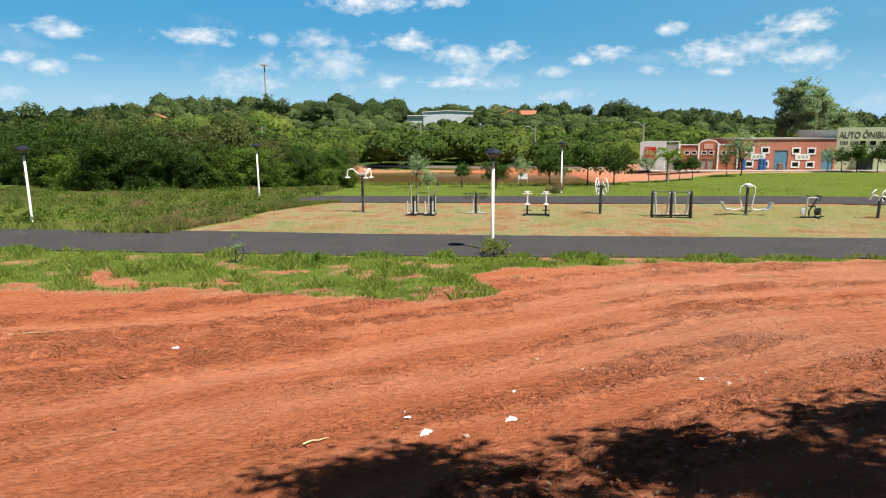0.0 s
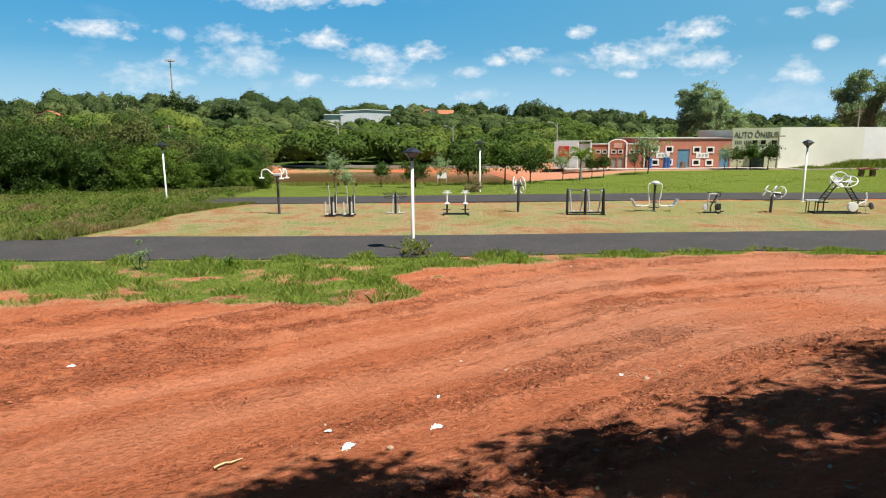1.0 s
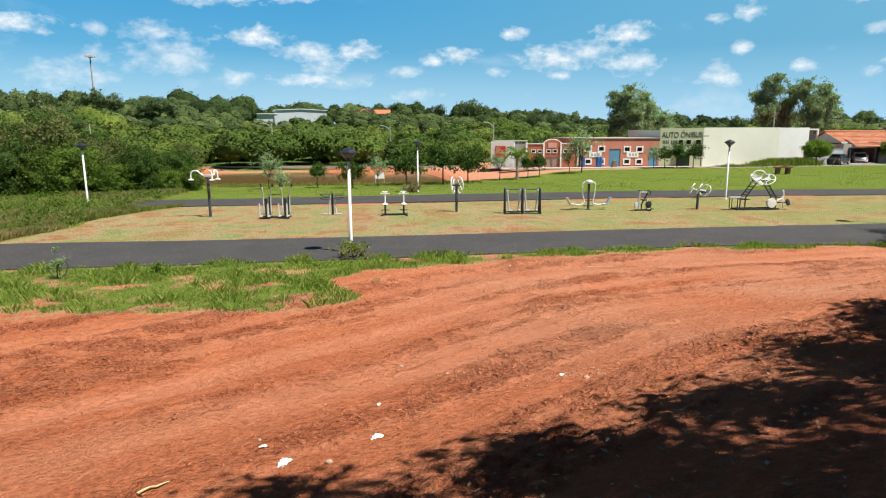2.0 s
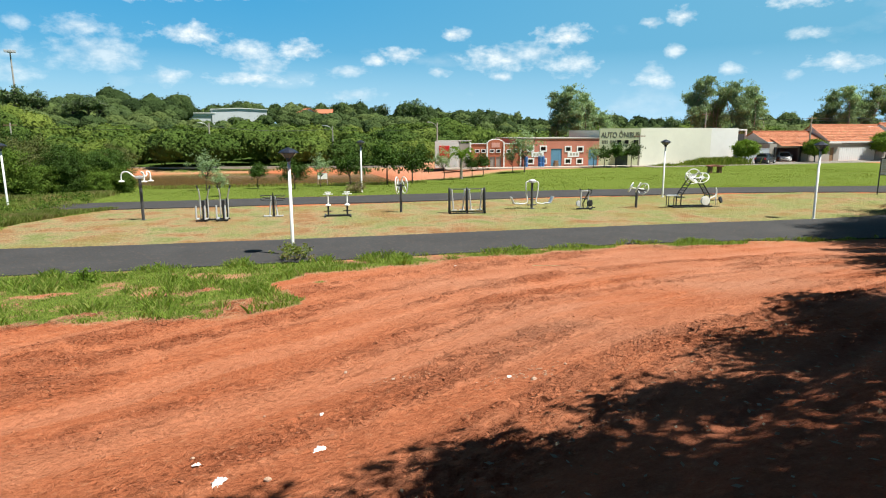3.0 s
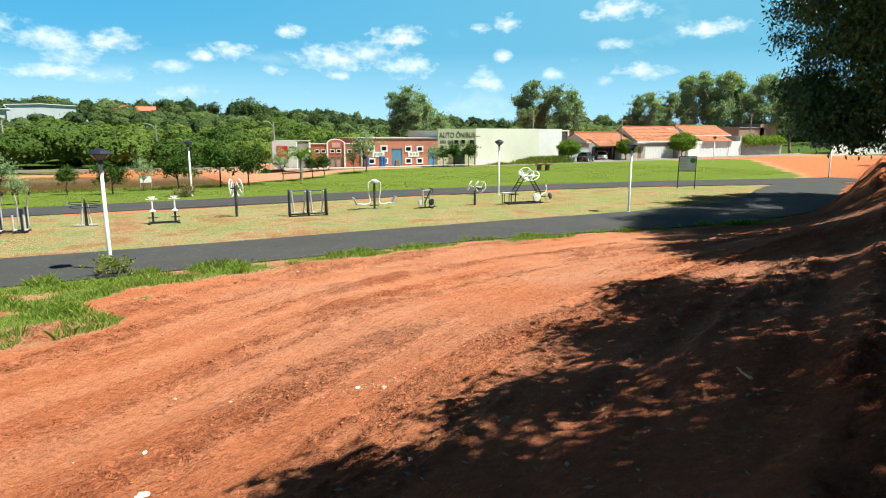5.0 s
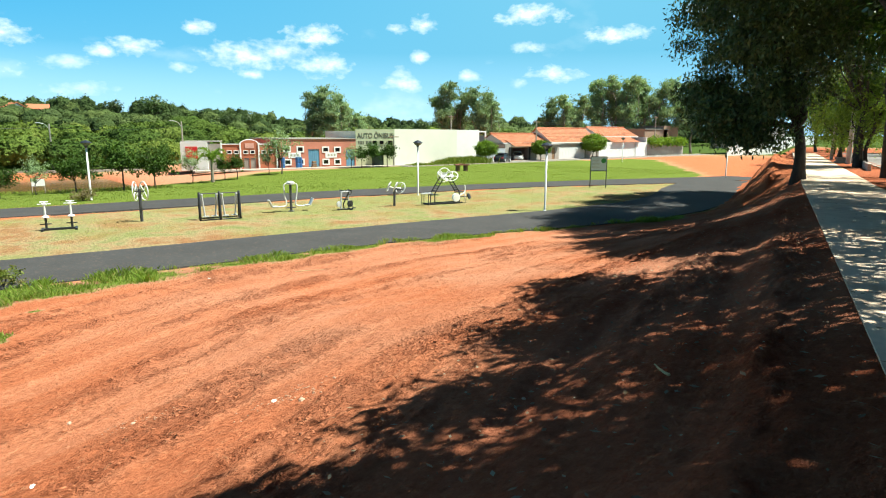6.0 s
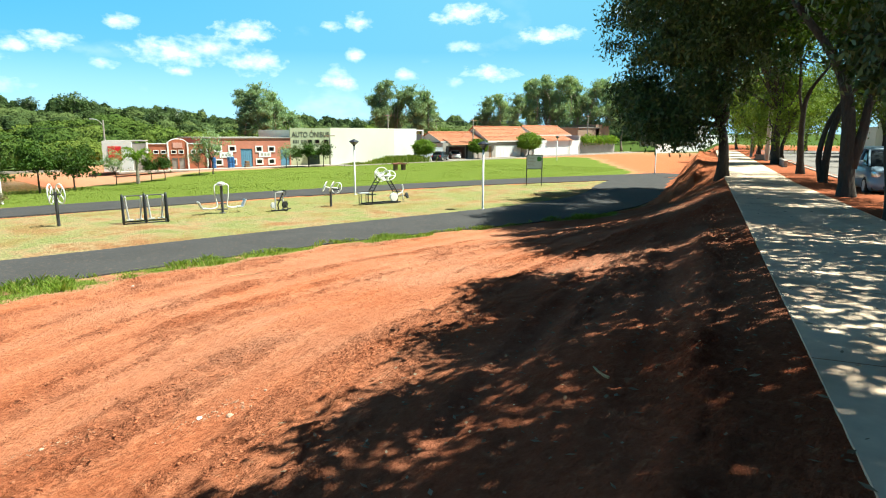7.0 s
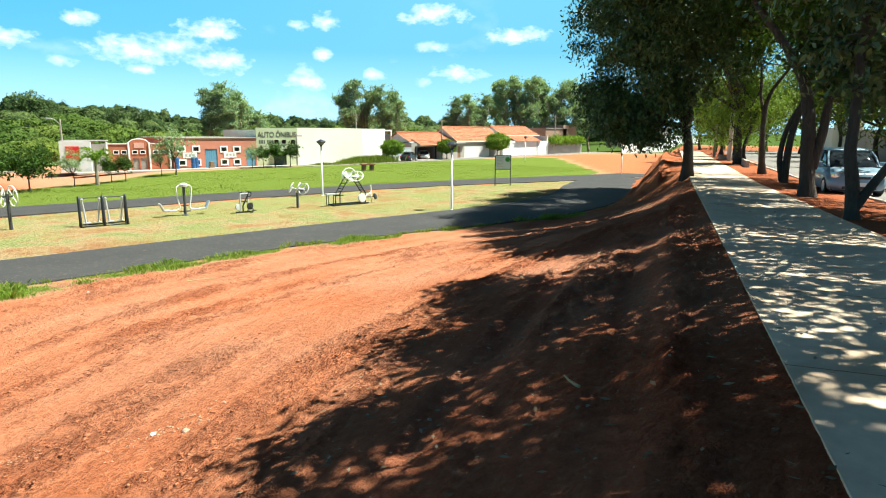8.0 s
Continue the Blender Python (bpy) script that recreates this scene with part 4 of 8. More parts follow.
def street_trees():
    G, H = "street trees", "shade trees"
    big = make_tree("shade_tree", "large dense dark-green shade tree at the pavement's edge", 2.5, 0.27, (-0.5, 1.6, 8.6), (4.8, 4.3, 5.4), 860, 76, 0.34, 0.22, LEAF_DARK, BARK, 3,
                    limbs=12, lean=(-0.25, 0.15), hollow=0.3, floor=-0.95, elong=2.6, lumps=0.16, droop=0.8, group=H,
                    lobes=boughs((34.6, 0.12), [(33.6, 2.4, 2.3, 1.5, 2.2), (33.0, 3.6, 2.9, 1.4, 2.0), (34.6, 4.3, 3.8, 1.5, 2.0), (33.2, 1.5, 3.6, 1.5, 2.0), (36.5, 3.0, 3.0, 1.6, 2.0), (36.7, 2.8, 12.0, 2.2, 1.5), (40.2, 2.5, 13.6, 2.3, 1.5), (41.0, -0.2, 11.0, 2.6, 1.3)]))
    p = along(34.6, 0.12)
    place(big, p.x, p.y, p.z, 0)
    back = make_tree("shade_tree", "second tall shade tree further along the pavement", 3.6, 0.27, (0, 0.3, 11.0), (3.8, 3.6, 3.0), 330, 60, 0.4, 0.32, LEAF_DARK, BARK, 4, limbs=10, hollow=0.2, floor=-0.9, lumps=0.2, group=H,
                     lobes=boughs((51.0, -3.6), [(44.7, 2.7, 14.0, 2.4, 1.2), (48.4, 3.2, 13.0, 2.3, 1.2), (51.7, 2.0, 12.0, 2.2, 1.2), (53.4, -0.2, 9.5, 2.0, 1.2), (47.0, -0.5, 11.0, 2.6, 1.2), (40.6, -2.8, 11.2, 2.0, 1.4), (44.0, -2.6, 11.8, 2.0, 1.4)]))
    p = along(51.0, -3.6)
    place(back, p.x, p.y, p.z, 0)
    near = make_tree("street_tree", "street tree with forked grey trunk and low hanging leaves", 2.4, 0.2, (0.9, -1.8, 5.4), (3.8, 3.8, 3.8), 340, 60, 0.28, 0.20, LEAF_DARK, BARK, 11, limbs=10, hollow=0.1, floor=-0.9, group=G, lumps=0.22,
                     paths=[([(0, 0, -0.3), (-0.01, 0.08, 0.73), (-0.03, 0.19, 1.41), (-0.03, 0.19, 2.2), (0.1, 0.25, 3.6)], 0.15, 0.09),
                            ([(0, 0, 0.25), (0.03, -0.25, 0.75), (0.06, -0.6, 1.35), (0.1, -1.0, 2.0), (0.2, -1.6, 3.4)], 0.10, 0.06)],
                     lobes=boughs((16.6, -2.85), [(18.5, -2.5, 3.7, 0.8, 1.5), (18.6, -3.3, 3.4, 0.8, 1.5), (19.0, -3.7, 2.8, 0.7, 1.3), (18.3, -2.8, 3.0, 0.6, 1.2)]))
    tall = make_tree("street_tree", "tall street tree with thick dark trunk and spreading limbs", 2.6, 0.26, (1.2, -0.3, 9.0), (4.6, 4.4, 3.0), 250, 60, 0.32, 0.25, LEAF_DARK, BARK, 12, limbs=9, hollow=0.1, floor=-0.8, group=G, lumps=0.24,
                     paths=[([(0, 0, -0.3), (-0.02, 0.11, 1.19), (-0.04, 0.21, 2.56), (-0.09, 0.46, 3.58), (-0.22, 0.99, 4.6), (-0.5, 1.9, 5.9)], 0.24, 0.09),
                            ([(0.05, 0, 0.9), (0.08, -0.2, 2.0), (0.1, -0.35, 3.2), (0.3, -1.2, 5.6)], 0.17, 0.07)],
                     lobes=boughs((23.4, -3.2), [(18.9, -1.7, 8.0, 1.1, 1.6), (21.8, -0.5, 8.5, 1.3, 1.6), (25.3, 0.5, 9.0, 1.4, 1.6), (23.6, -2.1, 8.5, 1.9, 1.2), (20.6, -2.4, 8.2, 1.5, 1.2), (19.6, -4.3, 8.0, 1.8, 1.0), (22.4, -4.5, 8.2, 1.8, 1.0), (17.4, -2.6, 8.0, 1.3, 1.6), (17.7, -1.5, 8.0, 1.1, 1.8), (19.8, -0.4, 8.2, 1.2, 1.8), (23.4, 0.8, 8.8, 1.2, 1.8), (19.6, -1.3, 8.2, 1.3, 1.6), (22.3, -0.3, 8.6, 1.4, 1.6), (25.5, 0.7, 9.0, 1.4, 1.5), (25.2, -1.7, 8.8, 1.5, 1.5)]))
    lean = make_tree("street_tree", "street tree with two leaning dark stems", 2.6, 0.2, (0.7, -1.6, 7.4), (4.6, 4.6, 2.9), 300, 56, 0.32, 0.25, LEAF_MID, BARK, 15, limbs=8, hollow=0.2, floor=-0.7, group=G, lumps=0.3,
                     paths=[([(0, 0, -0.3), (0.0, 0.0, 0.55), (0.02, -0.1, 2.04), (0.05, -0.5, 3.9), (0.2, -0.7, 5.6)], 0.19, 0.08), ([(0, 0.1, 0.1), (-0.05, 0.25, 1.3), (0.1, -0.1, 2.9), (0.3, -1.1, 4.4), (0.5, -1.6, 5.8)], 0.13, 0.06)],
                     lobes=boughs((31.6, -3.75), [(29.1, 1.3, 10.0, 1.5, 1.6), (32.7, 1.2, 9.5, 1.5, 1.6), (28.7, 1.2, 9.6, 1.4, 1.5), (28.3, -0.9, 9.2, 1.6, 1.5), (31.7, 0.9, 9.6, 1.4, 1.5), (31.4, -1.4, 9.2, 1.6, 1.4), (35.0, 1.5, 11.0, 1.6, 1.4), (34.6, -2.6, 9.8, 1.7, 1.4), (37.4, -2.6, 10.6, 1.8, 1.4), (37.2, -0.6, 11.0, 1.7, 1.4)]))
    airy = make_tree("street_tree", "sparse street tree with thin bent limbs", 2.6, 0.18, (0.2, -0.6, 6.9), (3.6, 3.6, 2.2), 130, 34, 0.3, 0.17, LEAF_STREET, BARK, 16, limbs=9, hollow=0.2, floor=-0.5, group=G, lumps=0.5,
                     paths=[([(0, 0, -0.3), (-0.04, 0.14, 1.55), (-0.04, 0.16, 3.3), (0.0, -0.06, 4.3), (0.19, -0.8, 5.5)], 0.19, 0.06), ([(-0.04, 0.15, 2.9), (-0.05, 0.4, 4.0), (-0.1, 0.5, 5.4)], 0.09, 0.05)])
    young = make_tree("street_tree", "slim young street tree with bright green crown", 2.0, 0.15, (0.0, 0.0, 4.4), (2.7, 2.7, 3.5), 260, 40, 0.32, 0.20, LEAF_STREET, BARK, 13, limbs=8, stems=1, hollow=0.3, floor=-0.9, group=G, lumps=0.4)
    broad = make_tree("street_tree", "broad street tree with dense dark-green crown", 2.5, 0.21, (-0.4, 1.0, 6.8), (4.4, 4.3, 2.8), 260, 44, 0.3, 0.32, LEAF_DARK, BARK, 14, limbs=9, stems=2, hollow=0.1, floor=-0.7, group=G, lean=(0.3, 0.2), lumps=0.24)
    # the row over the start of the walk: wide crowns reaching across the pavement
    row = [((12.8, -3.6), [(10.2, -0.6, 7.2, 1.1, 2.0), (11.9, -0.7, 7.2, 1.1, 2.0), (13.6, -0.3, 7.8, 0.9, 2.2), (15.0, 0.4, 8.0, 0.55, 4.0), (11.0, -2.4, 7.5, 1.7, 1.0), (14.4, -2.6, 7.5, 1.4, 0.7), (17.2, -3.2, 7.5, 1.6, 0.7), (12.6, -4.9, 7.6, 1.7, 1.0)]),
           ((6.8, -4.2), [(6.0, -0.3, 7.6, 1.0, 2.0), (5.8, -2.3, 7.5, 1.8, 1.5), (7.6, -0.4, 7.0, 0.8, 2.0), (8.7, -2.4, 7.2, 1.7, 1.1), (7.2, -5.2, 7.6, 1.9, 1.0), (9.8, -5.0, 7.6, 1.7, 0.9)]),
           ((1.0, -3.9), [(0.0, -0.4, 7.5, 1.3, 1.8), (3.6, 0.0, 8.0, 1.2, 2.0), (2.2, -0.6, 7.6, 1.0, 1.8), (-0.2, -2.5, 7.5, 1.8, 1.5), (2.9, -2.4, 7.5, 1.8, 1.5), (-3.2, -1.4, 7.5, 1.8, 1.4), (1.5, -5.2, 7.6, 2.0, 1.0), (4.4, -5.0, 7.6, 1.8, 1.0)])]
    for k, (at, rows) in enumerate(row):
        t = make_tree("street_tree", "spreading street tree whose crown shades the pavement", 3.2, 0.24, (-0.5, 0.9, 8.6), (2.0, 2.0, 1.2), 60, 40, 0.3, 0.24, LEAF_DARK, BARK, 17 + k, limbs=9, hollow=0.1, floor=-0.7, group=G, lumps=0.3, lobes=boughs(at, rows))
        p = along(*at)
        place(t, p.x, p.y, p.z - 0.03, 0)
    spots = [(near, 16.6, -2.85, 0, 1.0), (tall, 23.4, -3.2, 0, 1.0), (lean, 31.6, -3.75, 0, 1.0), (airy, 38.3, -3.7, 0, 1.0), (young, 52.0, -4.2, 0, 1.0), (young, 61.0, -4.0, 130, 0.9), (young, 69.4, -3.8, 50, 1.1), (young, 80.0, -4.2, 220, 1.1),
             (young, 92.0, -4.4, 100, 1.2), (young, 104.0, -3.0, 10, 1.3),
             (young, 30.0, -14.6, 60, 1.3), (young, 40.0, -14.8, 160, 1.2), (young, 50.0, -14.6, 250, 1.4), (young, 23.0, -14.8, 200, 1.2), (broad, 27.0, -16.5, 90, 1.0), (broad, 37.0, -17.0, 180, 1.05), (broad, 50.0, -17.5, 20, 1.0), (broad, 20.0, -17.0, 250, 1.0),
             (young, 62.0, -15.0, 20, 1.4), (young, 76.0, -15.0, 140, 1.5), (young, 90.0, -14.0, 240, 1.5), (young, 104.0, -12.0, 300, 1.5), (young, 114.0, -7.0, 30, 1.5)]
    used = set()
    for ob, s, side, rz, k in spots:
        p = along(s, side, -0.03)
        if ob in used:
            plant(ob, p.x, p.y, rz, k, p.z)
        else:
            used.add(ob)
            place(ob, p.x, p.y, p.z, rz, k)


street_trees()


# ---- woods ----
def woods():
    """Trees past counting on the slope beyond the pond: lumpy crowns under a skin of leaf clumps."""
    rng = np.random.default_rng(21)
    bm = bmesh.new()
    bmesh.ops.create_icosphere(bm, subdivisions=3, radius=1.0)
    hull = np.array([v.co[:] for v in bm.verts])
    tris = np.array([[v.index for v in f.verts] for f in bm.faces])
    bm.free()
    tris = tris[(hull[tris][:, :, 2].max(1) > -0.7)]

    def swell(D, seed):
        """Bulging outline of a crown for unit directions D."""
        a = seed * 1.7
        return 0.86 + 0.16 * np.sin(3.1 * D[:, 0] + a) * np.sin(2.7 * D[:, 1] + 2 * a) + 0.10 * np.sin(6.3 * D[:, 0] - a + 4 * D[:, 2]) * np.sin(5.7 * D[:, 1] + a) + 0.07 * np.sin(9 * D[:, 2] + 8 * D[:, 0] + a) * np.sin(9 * D[:, 1] - a)
    spots = []
    for _ in range(9000):
        d = math.sqrt(rng.uniform(92 ** 2, 330 ** 2))
        az = radians(rng.uniform(-48, 84))
        spots.append((d * math.sin(az), d * math.cos(az), d))
    taken, keep = {}, []
    for x, y, d in spots:
        if y < np.interp(x, [-120, -60, -25, -8, 9, 22, 30, 34, 80], [70, 80, 93, 96.5, 92.5, 89.5, 94, 104, 112]):
            continue
        if abs(x - 0) < 19 and 222 < y < 272:
            continue
        if x > 30 and y < 96 + max(0, x - 60) * 0.25 and d < 215:
            continue
        g = 3.4 + d * 0.010
        key = (int(x // g), int(y // g), int(g * 4))
        if key in taken:
            continue
        taken[key] = 1
        keep.append((x, y, d))
    skins = {"near": [], "far": []}
    cores = {"near": [], "far": []}
    for x, y, d in keep:
        h = rng.uniform(3.4, 5.2) * (1.4 if d > 245 else 1.2 if d > 215 else 1.0) * (0.85 if d < 130 and x > 24 else 1)
        h *= 1 + 0.9 * vnoise(np.array([x * 0.06]), np.array([y * 0.045 + 3]))[0]
        if vnoise(np.array([x * 0.02]), np.array([y * 0.02]))[0] > 0.2:
            h *= 1.25
        if abs(x) < 24 and 140 < y < 224:
            h *= 0.8
        if d > 235 and x < 20:
            h *= 1.17 if x > -45 else 1.08
        w = h * (rng.uniform(0.34, 0.56) if d > 245 else rng.uniform(0.62, 0.9))
        where = "near" if d < 175 else "far"
        tone = float(np.clip(rng.normal(0, 0.24), -0.42, 0.45))
        if d > 235:
            tone -= 0.24
        seed = rng.uniform(0, 30)
        base, size = np.array([x, y, level(x, y) + (0.46 if d < 118 else 0.52) * h]), np.array([w, w, 0.52 * h])
        core = base + hull * (swell(hull, seed) * 0.88)[:, None] * size
        cores[where].append((core, tone - 0.05))
        n = int((460 if d < 118 else 200 if d < 175 else 60 if d < 235 else 110) * min(1.6, (w / 3.6) ** 2 * 1.1 + 0.2))
        D = unit(rng.normal(size=(n * 2, 3)))
        D = D[D[:, 2] > (-0.75 if d < 118 else -0.15)][:n]
        P = base + D * (swell(D, seed) * rng.uniform(0.88, 1.03, len(D)))[:, None] * size
        out = unit(D / size)
        V, _ = leaf_quads(P, 0.30 + 0.0014 * d, rng, 1.15, out, 0.0, 1.3)
        lift = np.repeat(rng.normal(0, 0.10, len(D)), 4)
        skins[where].append((V, np.clip(tone + lift, -0.6, 0.6)))
    for where, mat, nm, lab in (("near", WOODS, "woods", "dense low green woodland on the slope beyond the pond"), ("far", WOODS_FAR, "far_woods", "distant wooded ridge on the skyline")):
        Q = np.concatenate([v for v, _ in skins[where]])
        C = np.concatenate([c for c, _ in cores[where]])
        m, k = len(hull), len(cores[where])
        T = (tris[None] + (np.arange(k) * m)[:, None, None]).reshape(-1, 3)
        quads = np.arange(len(Q)).reshape(-1, 4) + len(C)
        skin = len(T)
        T = np.concatenate([T, quads[:, [0, 1, 2]], quads[:, [0, 2, 3]]])
        tone = np.concatenate([np.repeat([t for _, t in cores[where]], m), np.concatenate([t for _, t in skins[where]])])
        me = fast_mesh(nm, np.concatenate([C, Q]), T, mat, tone)
        me.polygons.foreach_set("use_smooth", np.arange(len(T)) < skin)
        tagged(new(nm, me), lab, "woods", kind="stuff")


woods()


def grove():
    """The tall thicket on the near shore, tree by tree, and single trees of the skyline."""
    skirt = [((1.3, 0.2, 0.9), 1.2, 0.9), ((-1.1, 0.7, 0.8), 1.1, 0.9), ((0.1, -1.3, 0.9), 1.2, 0.9), ((-0.6, -0.6, 1.6), 1.3, 0.8)]
    kinds = [
        make_tree("tree", "dark broadleaf tree in the thicket by the pond", 1.6, 0.14, (0, 0, 3.7), (2.5, 2.5, 2.6), 330, 36, 0.30, 0.25, LEAF_MID, BARK, 31, hollow=0.55, floor=-0.95, group="thicket trees", lumps=0.5, lobes=skirt),
        make_tree("tree", "spreading tree with layered fern-like foliage", 1.8, 0.13, (0, 0, 3.5), (2.8, 2.6, 2.1), 300, 36, 0.30, 0.25, THICKET, BARK, 32, hollow=0.5, floor=-0.9, group="thicket trees", lumps=0.6, lobes=skirt),
        make_tree("tree", "rounded bright green tree at the thicket's edge", 1.0, 0.11, (0, 0, 2.4), (2.3, 2.2, 2.0), 320, 36, 0.26, 0.22, THICKET_BRIGHT, BARK, 33, hollow=0.6, floor=-0.95, group="thicket trees", lumps=0.45, lobes=skirt),
        make_tree("tree", "pale olive-green feathery tree in the thicket", 1.9, 0.13, (0, 0, 4.0), (2.4, 2.4, 2.3), 300, 34, 0.32, 0.25, THICKET_OLIVE, BARK, 34, hollow=0.5, floor=-0.9, group="thicket trees", lumps=0.6, lobes=skirt),
    ]
    rng = np.random.default_rng(5)
    first = [True] * 4
    front = [(-47, 63), (-43, 60), (-39, 57.5), (-36, 54.8), (-33, 53), (-30, 52), (-27.5, 52.5), (-25, 53.2), (-22.5, 53.4), (-20, 53.5), (-17.6, 53.8), (-15.2, 53.6), (-13, 54.8), (-10.8, 55.5), (-9.4, 57.5)]
    spots = []
    for k, (x, y) in enumerate(front):
        spots.append((x + rng.uniform(-0.6, 0.6), y + rng.uniform(-0.3, 0.8), [0, 1, 2, 0, 2, 0, 1, 0, 1, 2, 2, 2, 0, 2, 2][k], rng.uniform(0.55, 0.95) * (0.68 if k > 10 else 1)))
        for row in (1, 2, 3):
            spots.append((x - 0.25 * row * 4 + rng.uniform(-1.3, 1.3), y + row * 4.2 + rng.uniform(-1, 1), int(rng.integers(4)), rng.uniform(0.7, 1.08) * (0.72 if k > 10 else 1)))
    for x, y, k, s in spots:
        if lake_depth(np.array([x]), np.array([y]))[0] > 0.3 and x > -14:
            continue
        if first[k]:
            first[k] = False
            place(kinds[k], x, y, None, rng.uniform(0, 360), s)
        else:
            plant(kinds[k], x, y, rng.uniform(0, 360), s)

    euc = []
    for k in range(2):
        r = np.random.default_rng(140 + k)
        puffs = [((r.uniform(-1.5, 1.5), r.uniform(-1.5, 1.5), z), r.uniform(1.0, 1.5), 0.62) for z in np.linspace(5.0, 12.4, 10)]
        euc.append(make_tree("eucalyptus", "tall grey-green eucalyptus with bare upper limbs", 4.2, 0.22, (0, 0, 8.8), (1.5, 1.5, 3.6), 110, 34, 0.34, 0.32, LEAF_GREY, BARK_PALE, 41 + k, limbs=9, hollow=0.2, floor=-0.95, group="eucalyptus trees", lumps=0.5, droop=0.9, lobes=puffs))
    put = [(53.6, 98.2, 0, 0.86), (55.2, 95.3, 1, 0.92), (58.5, 96.6, 0, 0.84), (61.5, 95.0, 1, 0.6),
           (76.8, 89.6, 0, 1.04), (80.0, 89.4, 1, 0.9), (80.0, 84.1, 1, 0.95), (83.0, 84.2, 0, 0.9),
           (107, 90.4, 1, 0.9), (107.8, 86.6, 0, 0.95), (110.8, 85.8, 1, 0.95),
           (121.4, 88.3, 0, 1.25), (125.3, 86.3, 1, 1.3), (125.5, 82.5, 0, 1.3), (131.4, 82.6, 1, 1.25), (129, 76.8, 0, 1.2), (132.6, 74.8, 1, 1.25), (137, 73.2, 0, 1.2)]
    seen = set()
    for x, y, k, s in put:
        if k in seen:
            plant(euc[k], x, y, rng.uniform(0, 360), s, 0.0)
        else:
            seen.add(k)
            place(euc[k], x, y, 0.0, rng.uniform(0, 360), s)
    # single crowns that stand out on the skyline
    far = make_tree("tree", "dark round tree standing out on the skyline", 4, 0.5, (0, 0, 9), (5.5, 5.0, 4.2), 150, 18, 0.7, 0.95, LEAF_DARK, BARK, 51, hollow=0.5)
    place(far, 61.8, 222.4, 6.0, 0, 0.74)
    for x, y, s, z in ((51.1, 228, 0.52, 7.5), (-39.0, 195, 0.5, 8.0), (-36.3, 195.4, 0.46, 8.2), (-43.0, 196, 0.42, 8.2), (-54.7, 191, 0.62, 8), (-50.5, 193, 0.55, 8), (-110, 165, 0.6, 5), (-70, 197, 0.6, 7.5), (-100, 180, 0.5, 6.0), (78, 183, 0.5, 4), (72, 186, 0.45, 4.5), (118, 150, 0.5, 1.5)):
        plant(far, x, y, x * 7, s, z)


grove()


# ---- grass and weeds ----
def blades(name, label, X, Y, Z, h, wide, mat, rng, lean=0.45):
    n = len(X)
    a = rng.uniform(0, 2 * math.pi, n)
    d = np.stack([np.cos(a), np.sin(a), np.zeros(n)], 1)
    t = rng.uniform(0, 2 * math.pi, n)
    tip = np.stack([np.cos(t), np.sin(t), np.zeros(n)], 1) * (h * rng.uniform(0.1, lean * 2, n))[:, None]
    base = np.stack([X, Y, Z - 0.02], 1)
    up = np.zeros((n, 3))
    up[:, 2] = h
    w = (wide * rng.uniform(0.6, 1.4, n))[:, None]
    V = np.stack([base - d * w * 0.5, base + d * w * 0.5, base + up * 0.6 + tip * 0.35 + d * w * 0.4, base + up + tip], 1).reshape(-1, 3)
    ob = new(name, fast_mesh(name, V, np.arange(4 * n).reshape(n, 4), mat))
    return tagged(ob, label, "grass", kind="stuff")


def sow(rng, n, x0, x1, y0, y1, test):
    X, Y = rng.uniform(x0, x1, n), rng.uniform(y0, y1, n)
    k = test(X, Y)
    return X[k], Y[k]


